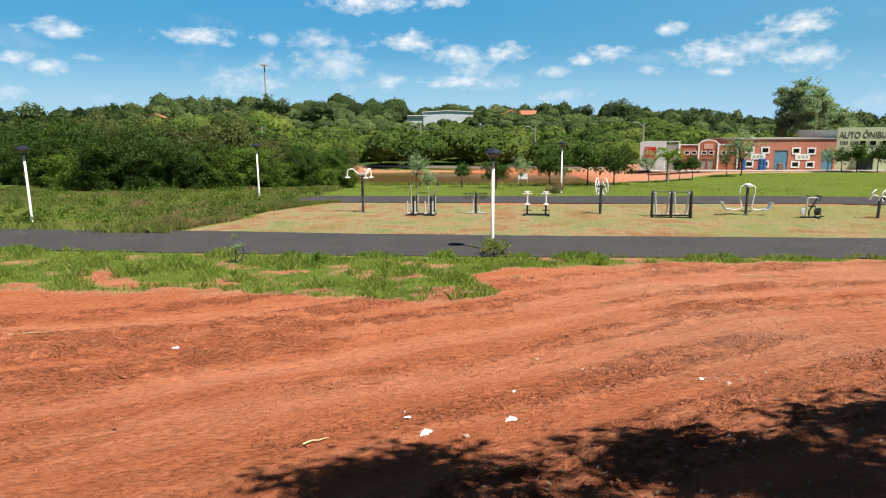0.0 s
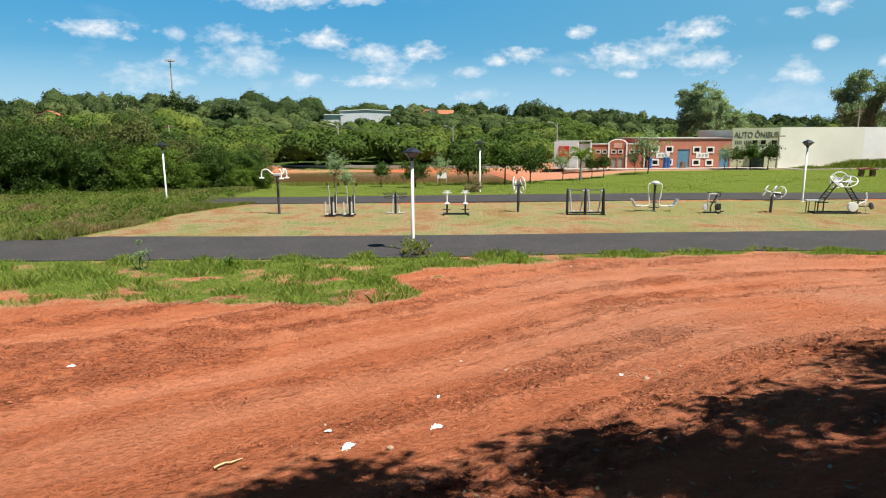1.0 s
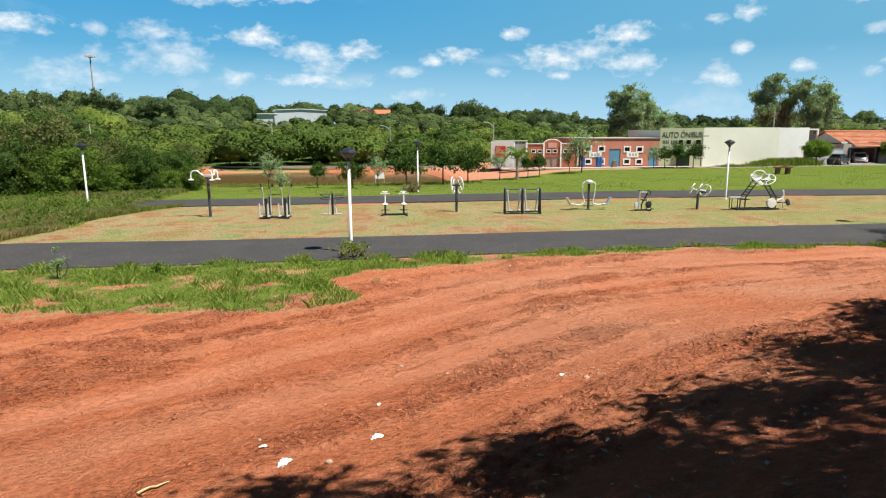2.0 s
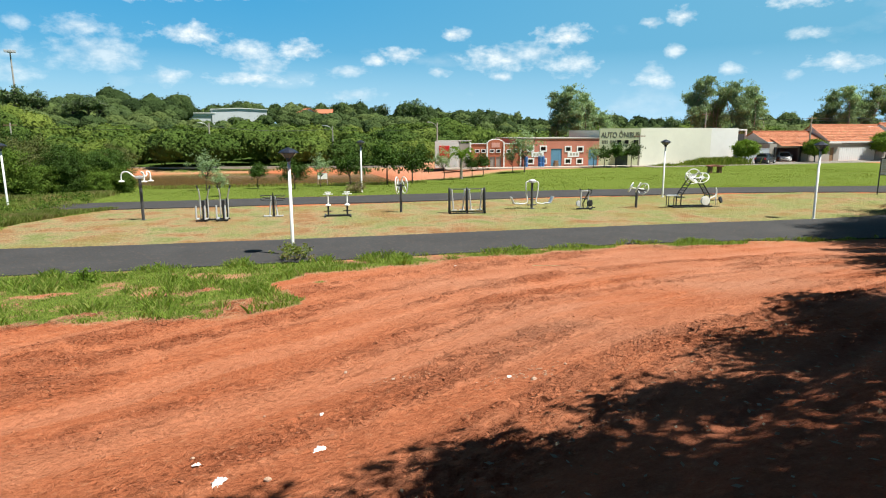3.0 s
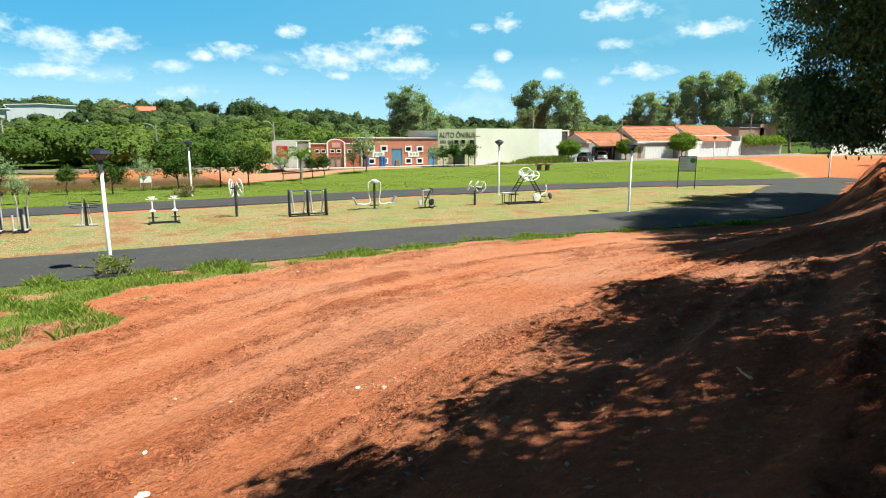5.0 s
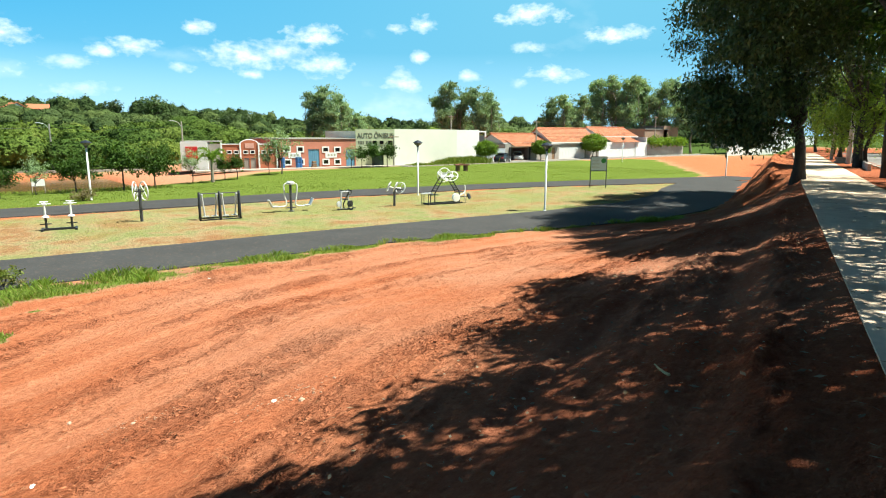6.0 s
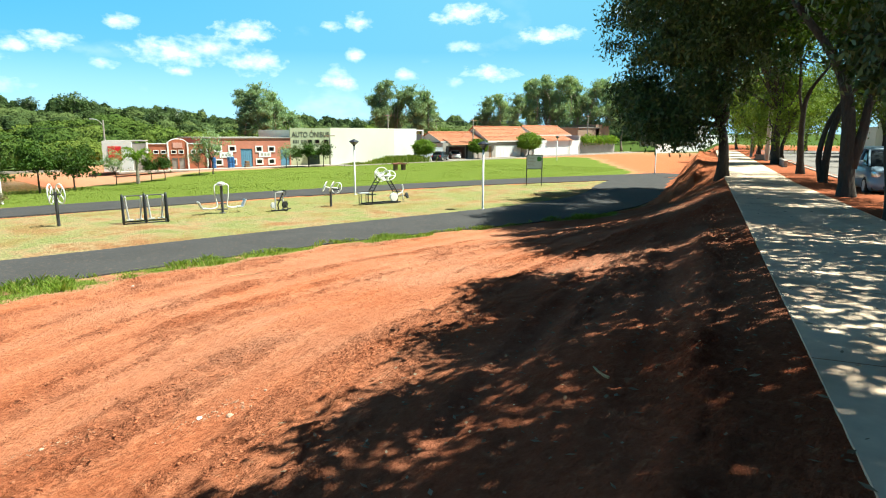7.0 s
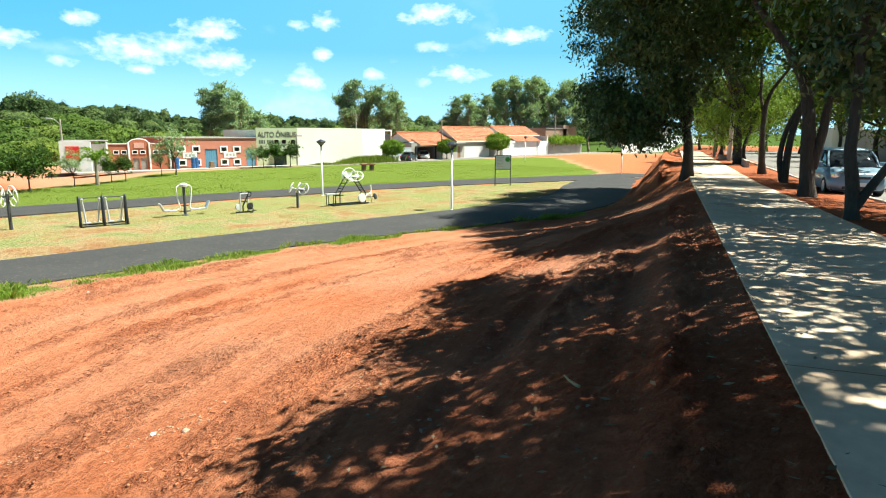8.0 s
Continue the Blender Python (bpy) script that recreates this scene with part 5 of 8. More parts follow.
def meadow():
    rng = np.random.default_rng(9)

    def verge(X, Y):
        g, _ = masks(X, Y)
        near = np.interp(X, P1_X, P1_NEAR)
        clump = fbm(X * 1.3, Y * 1.3, 3)
        return (g > 0.30) & (Y < near + 0.15) & (rng.random(len(X)) < 0.35 + 1.2 * np.clip(clump + 0.3, 0, 1))
    X, Y = sow(rng, 190000, -18, 32, 13.8, 22.8, verge)
    tall = 0.06 + 0.36 * np.clip(fbm(X * 1.1 + 7, Y * 1.1, 3) + 0.18, 0.0, 0.8) * rng.uniform(0.6, 1.2, len(X))
    blades("verge_grass", "uneven green grass verge between soil and path", X, Y, land(X, Y) + 0.01, tall, 0.022, GRASS, rng)

    def weedy(X, Y):
        g = masks(X, Y)[0]
        return (g > 0.5) & (Y > np.interp(X, P1_X, P1_FAR) - 0.1) & ((Y < np.interp(X, P2_X, P2_NEAR) + 0.3) | (X < -9)) & (Y < 54)
    X, Y = sow(rng, 110000, -48, -5, 26, 54, weedy)
    tall = 0.10 + 0.62 * np.clip(fbm(X * 0.4, Y * 0.4, 4) + 0.10, 0.0, 0.6)
    blades("tall_weeds", "tall rough weeds and grasses with brown seed heads", X, Y, land(X, Y), tall, 0.034, WEEDS, rng, 0.4)
    edge = rng.uniform(0, 1, 15000)
    ey = 26.5 + edge * 13.5
    ex = np.interp(ey, [26, 30.6, 34.7, 38.5, 41], [-12.3, -10.9, -10.4, -7.8, -6.5]) - np.abs(rng.normal(0, 1.6, 15000)) - 0.1 + 0.8 * fbm(ey * 0.7, ey * 0 + 2, 3)
    blades("edge_weeds", "thick green weeds at the edge of the dry lawn", ex, ey, land(ex, ey), 0.14 + 0.5 * np.clip(fbm(ex * 0.6, ey * 0.6, 3) + 0.35, 0, 1), 0.03, WEEDS, rng, 0.4)

    CX, CY = sow(rng, 1500, -48, -6, 26.5, 52, weedy)
    CX, CY = CX[:420], CY[:420]
    big = rng.uniform(0.16, 0.42, len(CX))
    k = np.repeat(np.arange(len(CX)), 46)
    off = rng.normal(size=(len(k), 3)) * np.array([1, 1, 0.7]) * big[k][:, None] * 0.75
    P = np.stack([CX[k], CY[k], land(CX, CY)[k] + big[k] * 0.8], 1) + off
    P[:, 2] = np.maximum(P[:, 2], land(P[:, 0], P[:, 1]) + 0.02)
    V, F = leaf_quads(P, 0.13, rng, 1.7, unit(off), 0.0, 0.5)
    tagged(new("leafy_weeds", fast_mesh("leafy_weeds", V, F, THICKET_BRIGHT)), "clumps of broad-leaved green weeds among tall grass", "weeds", kind="stuff")

    def lawn(X, Y):
        g, _ = masks(X, Y)
        return (g > 0.5) & (Y > np.interp(X, P2_X, P2_FAR))
    X, Y = sow(rng, 74000, -12, 72, 36, 68, lawn)
    blades("lawn_grass", "short bright green lawn beyond the path", X, Y, land(X, Y), 0.05 + 0.07 * np.clip(fbm(X * 0.5, Y * 0.5, 3) + 0.1, 0, 1) + 0.25 * smoothstep(4, 0, np.abs(Y - np.interp(X, [-20, 3, 17], [66, 63, 60]))) * (X < 18), 0.045, LAWN, rng)

    def dry(X, Y):
        g, d = masks(X, Y)
        return (d > 0.35) & (g < 0.5) & (fbm(X, Y, 3) > -0.1)
    X, Y = sow(rng, 30000, -12, 60, 22.5, 41, lambda X, Y: dry(X, Y) & (rng.random(len(X)) > 0.9 * lushness(X, Y)))
    blades("dry_lawn_grass", "short straw-coloured mown grass round the exercise machines", X, Y, land(X, Y), 0.045 + 0 * X, 0.035, DRY_GRASS, rng, 0.9)
    X, Y = sow(rng, 26000, -12, 60, 22.5, 41, lambda X, Y: dry(X, Y) & (rng.random(len(X)) < lushness(X, Y)))
    blades("thin_lawn_grass", "thin green grass among the straw of the exercise lawn", X, Y, land(X, Y), 0.05 + 0 * X, 0.03, LAWN, rng, 0.9)
    n = 7000
    X, Y = rng.uniform(52, 66, n), rng.normal(68.6, 1.1, n)
    blades("wall_weeds", "overgrown bright weeds along the long cream wall", X, Y, land(X, Y), rng.uniform(0.3, 1.2, n) * np.clip(0.35 + fbm(X * 0.3, Y * 0.3, 2) + 0.055 * (X - 54), 0.2, 1.0), 0.06, GRASS, rng, 0.35)


meadow()


def bush(name, label, x, y, r, h, mat, seed, n=900, leaf=0.09):
    rng = np.random.default_rng(seed)
    top = tagged(new(name), label, "bush")
    P, out, cc = crown_points(rng, (0, 0, h * 0.5), (r, r, h * 0.55), max(20, n // 18), 18, 0.11 * max(r, 0.5), 0.2, -0.95, 0.4)
    V, F = leaf_quads(P, leaf, rng, 2.4, out, 0.0)
    part_ob = new("foliage", fast_mesh("foliage", V, F, mat))
    part_ob.parent = top
    bm = bmesh.new()
    for k in range(5):
        t = cc[rng.integers(len(cc))]
        pts, rs = limb(rng, (0, 0, -0.1), t, 0.02, 0.006)
        tube(bm, pts, rs, 5)
    part("stems", bm, BARK, top)
    return place(top, x, y)


bush("weed_bush", "straggly green bush at the lamp post's foot", 2.0, 21.0, 0.62, 0.62, WEEDS, 61, 900, 0.10)
bush("weed_bush", "low leafy weed in the grass verge", -4.3, 19.6, 0.35, 0.35, LEAF_BRIGHT, 62, 700, 0.08)
bush("weed_bush", "pale seeding weed in the grass verge", -7.2, 19.9, 0.22, 0.8, LEAF_GREY, 63, 400, 0.07)
bush("weed_bush", "brownish tuft at a lamp post's foot", 8.4, 45.3, 0.8, 0.6, DRY_GRASS, 64, 900, 0.16)


# ---- lamp posts ----
def lamp_post():
    top = tagged(new("lamp_post"), "white steel lamp post with dark conical lantern", "lamp post", "park lamp posts")
    bm = bmesh.new()
    tube(bm, [(0, 0, -0.2), (0, 0, 0.1), (0, 0, 3.46)], [0.062, 0.062, 0.052], 12)
    lathe(bm, [(0.11, 0.0), (0.11, 0.015), (0.065, 0.03)], 12)
    part("pole", bm, WHITE, top, smooth=True)
    bm = bmesh.new()
    lathe(bm, [(0.075, 3.40), (0.085, 3.46), (0.10, 3.49), (0.09, 3.54)], 12)
    part("collar", bm, LANTERN_CAP, top, "dark metal collar", smooth=False)
    bm = bmesh.new()
    lathe(bm, [(0.12, 3.52), (0.27, 3.68), (0.30, 3.70)], 8)
    part("lantern_bowl", bm, LANTERN_GLASS, top, "tapered smoked glass bowl")
    bm = bmesh.new()
    lathe(bm, [(0.345, 3.69), (0.35, 3.72), (0.22, 3.81), (0.07, 3.87), (0.03, 3.89)], 8)
    part("lantern_cap", bm, LANTERN_CAP, top, "dark blue-black conical cap")
    for k in range(4):
        a = math.pi / 4 + k * math.pi / 2
        bm = bmesh.new()
        tube(bm, [(0.125 * math.cos(a), 0.125 * math.sin(a), 3.52), (0.30 * math.cos(a), 0.30 * math.sin(a), 3.70)], 0.012, 5)
        part("lantern_rib", bm, LANTERN_CAP, top)
    return top


POST_SPOTS = [(1.93, 21.75, 0, 1.0), (27.85, 23.1, 20, 1.0), (27.7, 34.85, 5, 1.0), (8.9, 45.6, 0, 1.0), (-13.3, 43.0, 10, 1.0), (-21.1, 30.0, 0, 1.03), (86.0, 57.2, 0, 1.0), (-33.3, 44.3, 0, 1.0), (64.1, 30.0, 0, 1.0)]
post = lamp_post()
for k, (x, y, rz, s) in enumerate(POST_SPOTS):
    (place if k == 0 else plant)(post, x, y, rz=rz, s=s, z=level(x, y) + 0.0)


# ---- exercise machines: local x to the right, y away, feet at z 0 ----
ROW = -9.0


def machine(name, label):
    return tagged(new(name), label, "exercise machine", "outdoor exercise machines")


def shoulder_hanger(x, y):
    t = machine("arm_stretcher", "dark post with curved white arms carrying hanging hand plates")
    bm = bmesh.new()
    tube(bm, [(0, 0, -0.2), (0, 0, 2.12)], 0.075, 12)
    lathe(bm, [(0.14, 0.0), (0.14, 0.02), (0.08, 0.03)], 12)
    part("post", bm, POST_GREY, t, smooth=False)
    bm = bmesh.new()
    box(bm, (0, 0, 2.2), (0.36, 0.2, 0.14), bevel=0.03)
    part("head", bm, SILVER, t)
    for sx, sy, reach in ((-1, 0, 0.88), (1, 0.25, 0.45), (1, -0.35, 0.32)):
        bm = bmesh.new()
        tube(bm, smooth_pts([(0.05 * sx, 0, 2.15), (0.3 * sx, sy * 0.5, 2.28), (0.62 * reach * sx, sy, 2.48), (0.92 * reach * sx, sy, 2.44), (reach * sx, sy, 2.25), (reach * sx, sy, 2.02)]), 0.035, 8)
        part("arm", bm, WHITE, t, smooth=True)
        bm = bmesh.new()
        lathe(bm, [(0.03, 0.06), (0.14, 0.03), (0.15, 0.0), (0.13, -0.03)], 14, (reach * sx, sy, 2.0))
        part("hand_plate", bm, WHITE, t)
    return place(t, x, y, 0.0, ROW)


def elliptical(x, y):
    t = machine("double_ski_trainer", "twin ski trainer with silver swinging levers on a black base")
    bm = bmesh.new()
    for ux in (0.0, 0.98):
        box(bm, (ux + 0.12, -0.25, 0.06), (0.5, 0.08, 0.08), bevel=0.01)
        box(bm, (ux + 0.12, 0.35, 0.06), (0.5, 0.08, 0.08), bevel=0.01)
    box(bm, (0.6, 0.05, 0.07), (1.3, 0.09, 0.09), bevel=0.01)
    part("base_frame", bm, BLACK, t)
    for ux in (0.0, 0.98):
        bm = bmesh.new()
        box(bm, (ux + 0.12, 0.05, 0.55), (0.13, 0.14, 1.0), bevel=0.02)
        box(bm, (ux + 0.30, 0.05, 0.62), (0.07, 0.12, 1.05), bevel=0.02)
        part("column", bm, BLACK, t)
        for dx, lean in ((-0.02, -1), (0.36, 1)):
            bm = bmesh.new()
            tube(bm, smooth_pts([(ux + dx, 0.0, 0.2), (ux + dx + 0.01, 0.0, 1.05), (ux + dx + 0.02, -0.05, 1.25), (ux + dx + 0.12 * lean * 0.4 + 0.06, -0.12, 1.55), (ux + dx + 0.2 * lean * 0.5 + 0.06, -0.14, 1.72)]), 0.032, 8)
            part("lever", bm, SILVER, t, smooth=True)
            bm = bmesh.new()
            gx = ux + dx + 0.2 * lean * 0.5 + 0.06
            tube(bm, [(gx - 0.01 * lean, -0.135, 1.66), (gx + 0.03 * lean, -0.15, 1.82)], 0.04, 8)
            part("grip", bm, BLACK, t, "black rubber grip")
        for dx in (-0.16, 0.26):
            bm = bmesh.new()
            tube(bm, [(ux + dx, -0.35, 0.12), (ux + dx, -0.3, 0.82)], 0.042, 8)
            box(bm, (ux + dx + 0.02, -0.1, 0.14), (0.13, 0.42, 0.05), bevel=0.01)
            part("foot_rest", bm, SILVER, t)
    return place(t, x, y, 0.0, ROW)


def waist_bars(x, y):
    t = machine("waist_trainer", "black central column with silver legs and looped rails")
    bm = bmesh.new()
    prism(bm, [(-0.06, 0), (0.06, 0), (0.05, 1.1), (0.0, 1.3), (-0.05, 1.1)], -0.05, 0.05)
    part("column", bm, BLACK, t)
    for sx in (-1, 1):
        bm = bmesh.new()
        tube(bm, [(0.10 * sx, -0.05, 1.1), (0.15 * sx, -0.05, 0.55), (0.20 * sx, -0.08, 0.06)], 0.042, 8)
        box(bm, (0.3 * sx, -0.1, 0.05), (0.42, 0.14, 0.06), bevel=0.01)
        part("leg", bm, SILVER, t)
        bm = bmesh.new()
        for dz in (0.0, 0.18):
            tube(bm, smooth_pts([(0.08 * sx, -0.1, 0.9 + dz * 0.9), (0.42 * sx, -0.18, 0.88 + dz), (0.60 * sx, -0.12, 0.92 + dz), (0.62 * sx, 0.06, 0.95 + dz), (0.42 * sx, 0.16, 0.95 + dz), (0.08 * sx, 0.1, 0.98 + dz * 0.8)]), 0.022, 7)
        part("rail_loop", bm, BLACK, t, smooth=True)
    return place(t, x, y, 0.0, ROW)


def twist_stands(x, y):
    t = machine("twin_waist_twister", "black floor frame with two posts and white handlebars")
    bm = bmesh.new()
    box(bm, (0, 0, 0.06), (1.42, 0.11, 0.1), bevel=0.012)
    for sx in (-1, 1):
        box(bm, (0.66 * sx, 0, 0.05), (0.1, 0.75, 0.08), bevel=0.012)
    part("floor_frame", bm, BLACK, t)
    for sx in (-1, 1):
        px = 0.5 * sx
        bm = bmesh.new()
        tube(bm, [(px, 0, 0.08), (px, 0, 0.62)], 0.05, 10)
        tube(bm, [(px - 0.22, 0, 0.3), (px + 0.22, 0, 0.3)], 0.025, 7)
        part("lower_post", bm, BLACK, t)
        bm = bmesh.new()
        tube(bm, [(px, 0, 0.6), (px, 0, 1.32)], 0.042, 10)
        lathe(bm, [(0.05, 0.0), (0.15, 0.02), (0.14, 0.06), (0.05, 0.12)], 14, (px, 0, 0.58))
        box(bm, (px, 0, 1.2), (0.2, 0.1, 0.1), bevel=0.02)
        part("upper_post", bm, WHITE, t)
        bm = bmesh.new()
        tube(bm, [(px - 0.26, 0, 1.2), (px + 0.26, 0, 1.2)], 0.02, 7)
        tube(bm, [(px - 0.16, 0, 1.3), (px + 0.16, 0, 1.3)], 0.026, 7)
        part("handlebar", bm, WHITE, t)
    return place(t, x, y, 0.0, ROW)


def hand_wheel(bm, c, r, axis, tube_r=0.022, spokes=3):
    tube(bm, ring_pts(c, r, axis, 24), tube_r, 7, caps=False)
    for p in ring_pts(c, r, axis, spokes)[:-1]:
        tube(bm, [c, p], tube_r * 0.8, 6)
    return bm


def wheel_post(x, y):
    t = machine("shoulder_wheel", "dark post with two upright white hand wheels")
    bm = bmesh.new()
    tube(bm, [(0, 0, -0.2), (0, 0, 1.62)], 0.075, 12)
    part("post", bm, POST_GREY, t)
    bm = bmesh.new()
    tube(bm, [(-0.22, 0, 1.5), (0.22, 0, 1.5)], 0.04, 8)
    part("axle", bm, BLACK, t)
    for sx in (-1, 1):
        bm = bmesh.new()
        hand_wheel(bm, (0.2 * sx, 0.02, 1.52), 0.46, (1.0, 0.32 * sx, 0.05), 0.028, 4)
        part("wheel", bm, WHITE, t, smooth=True)
    return place(t, x, y, 0.0, ROW)


def air_walker(x, y):
    t = machine("double_air_walker", "three dark A-frames with silver swinging leg bars")
    bm = bmesh.new()
    for px in (-0.98, 0.0, 0.98):
        tube(bm, smooth_pts([(px - 0.05, -0.42, 0.02), (px, -0.08, 1.26), (px, 0.0, 1.34), (px, 0.08, 1.26), (px + 0.05, 0.42, 0.02)], 4), 0.05, 8)
        tube(bm, [(px - 0.05, -0.42, 0.04), (px + 0.05, 0.42, 0.04)], 0.04, 8)
    for yy in (-0.40, 0.40):
        tube(bm, [(-1.0, yy, 0.04), (1.0, yy, 0.04)], 0.03, 8)
    part("a_frame", bm, BLACK, t, smooth=True)
    bm = bmesh.new()
    tube(bm, [(-1.0, 0, 1.33), (1.0, 0, 1.33)], 0.03, 8)
    part("top_bar", bm, POST_GREY, t)
    for cx in (-0.49, 0.49):
        for sx in (-1, 1):
            bm = bmesh.new()
            tube(bm, [(cx + 0.36 * sx, 0, 1.27), (cx + 0.3 * sx, 0.02 * sx, 0.6), (cx + 0.27 * sx, 0.04 * sx, 0.2)], 0.042, 8)
            lathe(bm, [(0.05, -0.05), (0.07, 0.0), (0.05, 0.05)], 10, (cx + 0.36 * sx, 0, 1.27))
            part("swing_leg", bm, SILVER, t, smooth=False)
            bm = bmesh.new()
            box(bm, (cx + 0.22 * sx, 0.02 * sx, 0.17), (0.3, 0.16, 0.05), bevel=0.012)
            part("foot_plate", bm, SILVER, t)
    return place(t, x, y, 0.0, ROW)


def leg_press(x, y):
    t = machine("double_leg_press", "dark post with white looped arms and two slanted seats")
    bm = bmesh.new()
    tube(bm, [(0, 0, -0.2), (0, 0, 1.58)], 0.07, 12)
    tube(bm, [(-0.28, 0, 0.22), (0.28, 0, 0.22)], 0.035, 8)
    tube(bm, [(-0.2, 0, 0.52), (0.2, 0, 0.52)], 0.03, 8)
    lathe(bm, [(0.18, 0.0), (0.18, 0.03), (0.08, 0.05)], 12)
    part("post", bm, POST_GREY, t)
    bm = bmesh.new()
    lathe(bm, [(0.05, -0.11), (0.23, -0.06), (0.23, 0.03), (0.15, 0.1), (0.04, 0.12)], 16, (0, 0, 1.6))
    part("head_cover", bm, SILVER, t)
    for sx in (-1, 1):
        bm = bmesh.new()
        tube(bm, smooth_pts([(0.1 * sx, 0, 1.62), (0.3 * sx, 0, 1.56), (0.38 * sx, 0, 1.4), (0.32 * sx, 0, 0.8), (0.26 * sx, 0, 0.45), (0.38 * sx, 0, 0.31), (0.8 * sx, 0, 0.28), (1.02 * sx, 0, 0.28)]), 0.035, 8)
        part("swing_arm", bm, WHITE, t, smooth=True)
        bm = bmesh.new()
        box(bm, (0, 0, 0), (0.07, 0.38, 0.46), bevel=0.02, m=pose(1.17 * sx, 0, 0.5, 0, 26 * sx, 0))
        part("backrest", bm, SILVER, t)
        bm = bmesh.new()
        box(bm, (0.95 * sx, 0, 0.32), (0.34, 0.36, 0.05), bevel=0.015)
        part("seat", bm, SILVER, t)
    return place(t, x, y, 0.0, ROW)


def exercise_bike(x, y):
    t = machine("exercise_bike", "small silver and black exercise bicycle")
    bm = bmesh.new()
    box(bm, (0.12, 0, 0.05), (0.95, 0.12, 0.07), bevel=0.01)
    box(bm, (0.42, 0, 0.05), (0.1, 0.6, 0.06), bevel=0.01)
    tube(bm, [(0.05, 0, 0.1), (0.02, 0, 0.35), (0.30, 0, 0.9), (0.36, 0, 1.06)], 0.038, 8)
    part("frame", bm, BLACK, t, smooth=False)
    bm = bmesh.new()
    tube(bm, [(-0.12, 0, 0.08), (-0.1, 0, 1.08)], 0.045, 8)
    tube(bm, [(-0.12, 0, 1.05), (0.42, 0, 1.05)], 0.035, 8)
    tube(bm, [(0.36, 0.06, 0.08), (0.34, 0.06, 1.0)], 0.045, 8)
    part("uprights", bm, SILVER, t)
    for wx, wr in ((-0.24, 0.17), (0.44, 0.19)):
        bm = bmesh.new()
        lathe(bm, [(wr * 0.3, -0.05), (wr, -0.04), (wr, 0.04), (wr * 0.3, 0.05)], 18)
        bmesh.ops.transform(bm, matrix=pose(wx, 0, 0.34, 90, 0, 20), verts=bm.verts[:])
        part("flywheel", bm, SILVER if wx < 0 else BLACK, t)
    bm = bmesh.new()
    tube(bm, [(-0.1, -0.28, 1.14), (-0.1, 0.28, 1.14)], 0.022, 7)
    tube(bm, [(0.42, -0.3, 1.14), (0.42, 0.3, 1.14)], 0.022, 7)
    tube(bm, ring_pts((0.42, 0, 1.0), 0.12, (0, 1, 0), 12), 0.02, 6, caps=False)
    part("handlebar", bm, BLACK, t)
    bm = bmesh.new()
    box(bm, (0.12, 0, 0.62), (0.26, 0.24, 0.07), bevel=0.03)
    part("saddle", bm, BLACK, t)
    for sy in (-1, 1):
        bm = bmesh.new()
        tube(bm, [(0.42, 0.05 * sy, 0.35), (0.55, 0.2 * sy, 0.3 + 0.16 * sy)], 0.022, 6)
        box(bm, (0.57, 0.24 * sy, 0.3 + 0.18 * sy), (0.2, 0.1, 0.04))
        part("pedal", bm, BLACK, t)
    return place(t, x, y, 0.0, ROW)


def tilted_wheels(x, y):
    t = machine("arm_wheel_station", "dark post with three tilted white hand wheels")
    bm = bmesh.new()
    tube(bm, [(0, 0, -0.2), (0.02, 0, 1.16)], 0.075, 12)
    part("post", bm, POST_GREY, t)
    bm = bmesh.new()
    tube(bm, [(0, 0, 1.1), (0.35, 0.05, 1.0)], 0.045, 8)
    box(bm, (0.38, 0.05, 0.98), (0.34, 0.2, 0.08), bevel=0.02)
    part("bracket", bm, BLACK, t)
    for c, ax, r in (((-0.42, -0.12, 1.22), (0.75, -0.55, -0.42), 0.30), ((0.02, -0.14, 1.2), (0.75, -0.55, -0.42), 0.30), ((0.48, 0.1, 1.08), (-0.8, -0.4, 0.35), 0.34)):
        bm = bmesh.new()
        hand_wheel(bm, c, r, ax, 0.027, 3)
        tube(bm, [c, (0.0, 0, 1.1)], 0.03, 7)
        part("wheel", bm, WHITE, t, smooth=True)
    return place(t, x, y, 0.0, ROW)


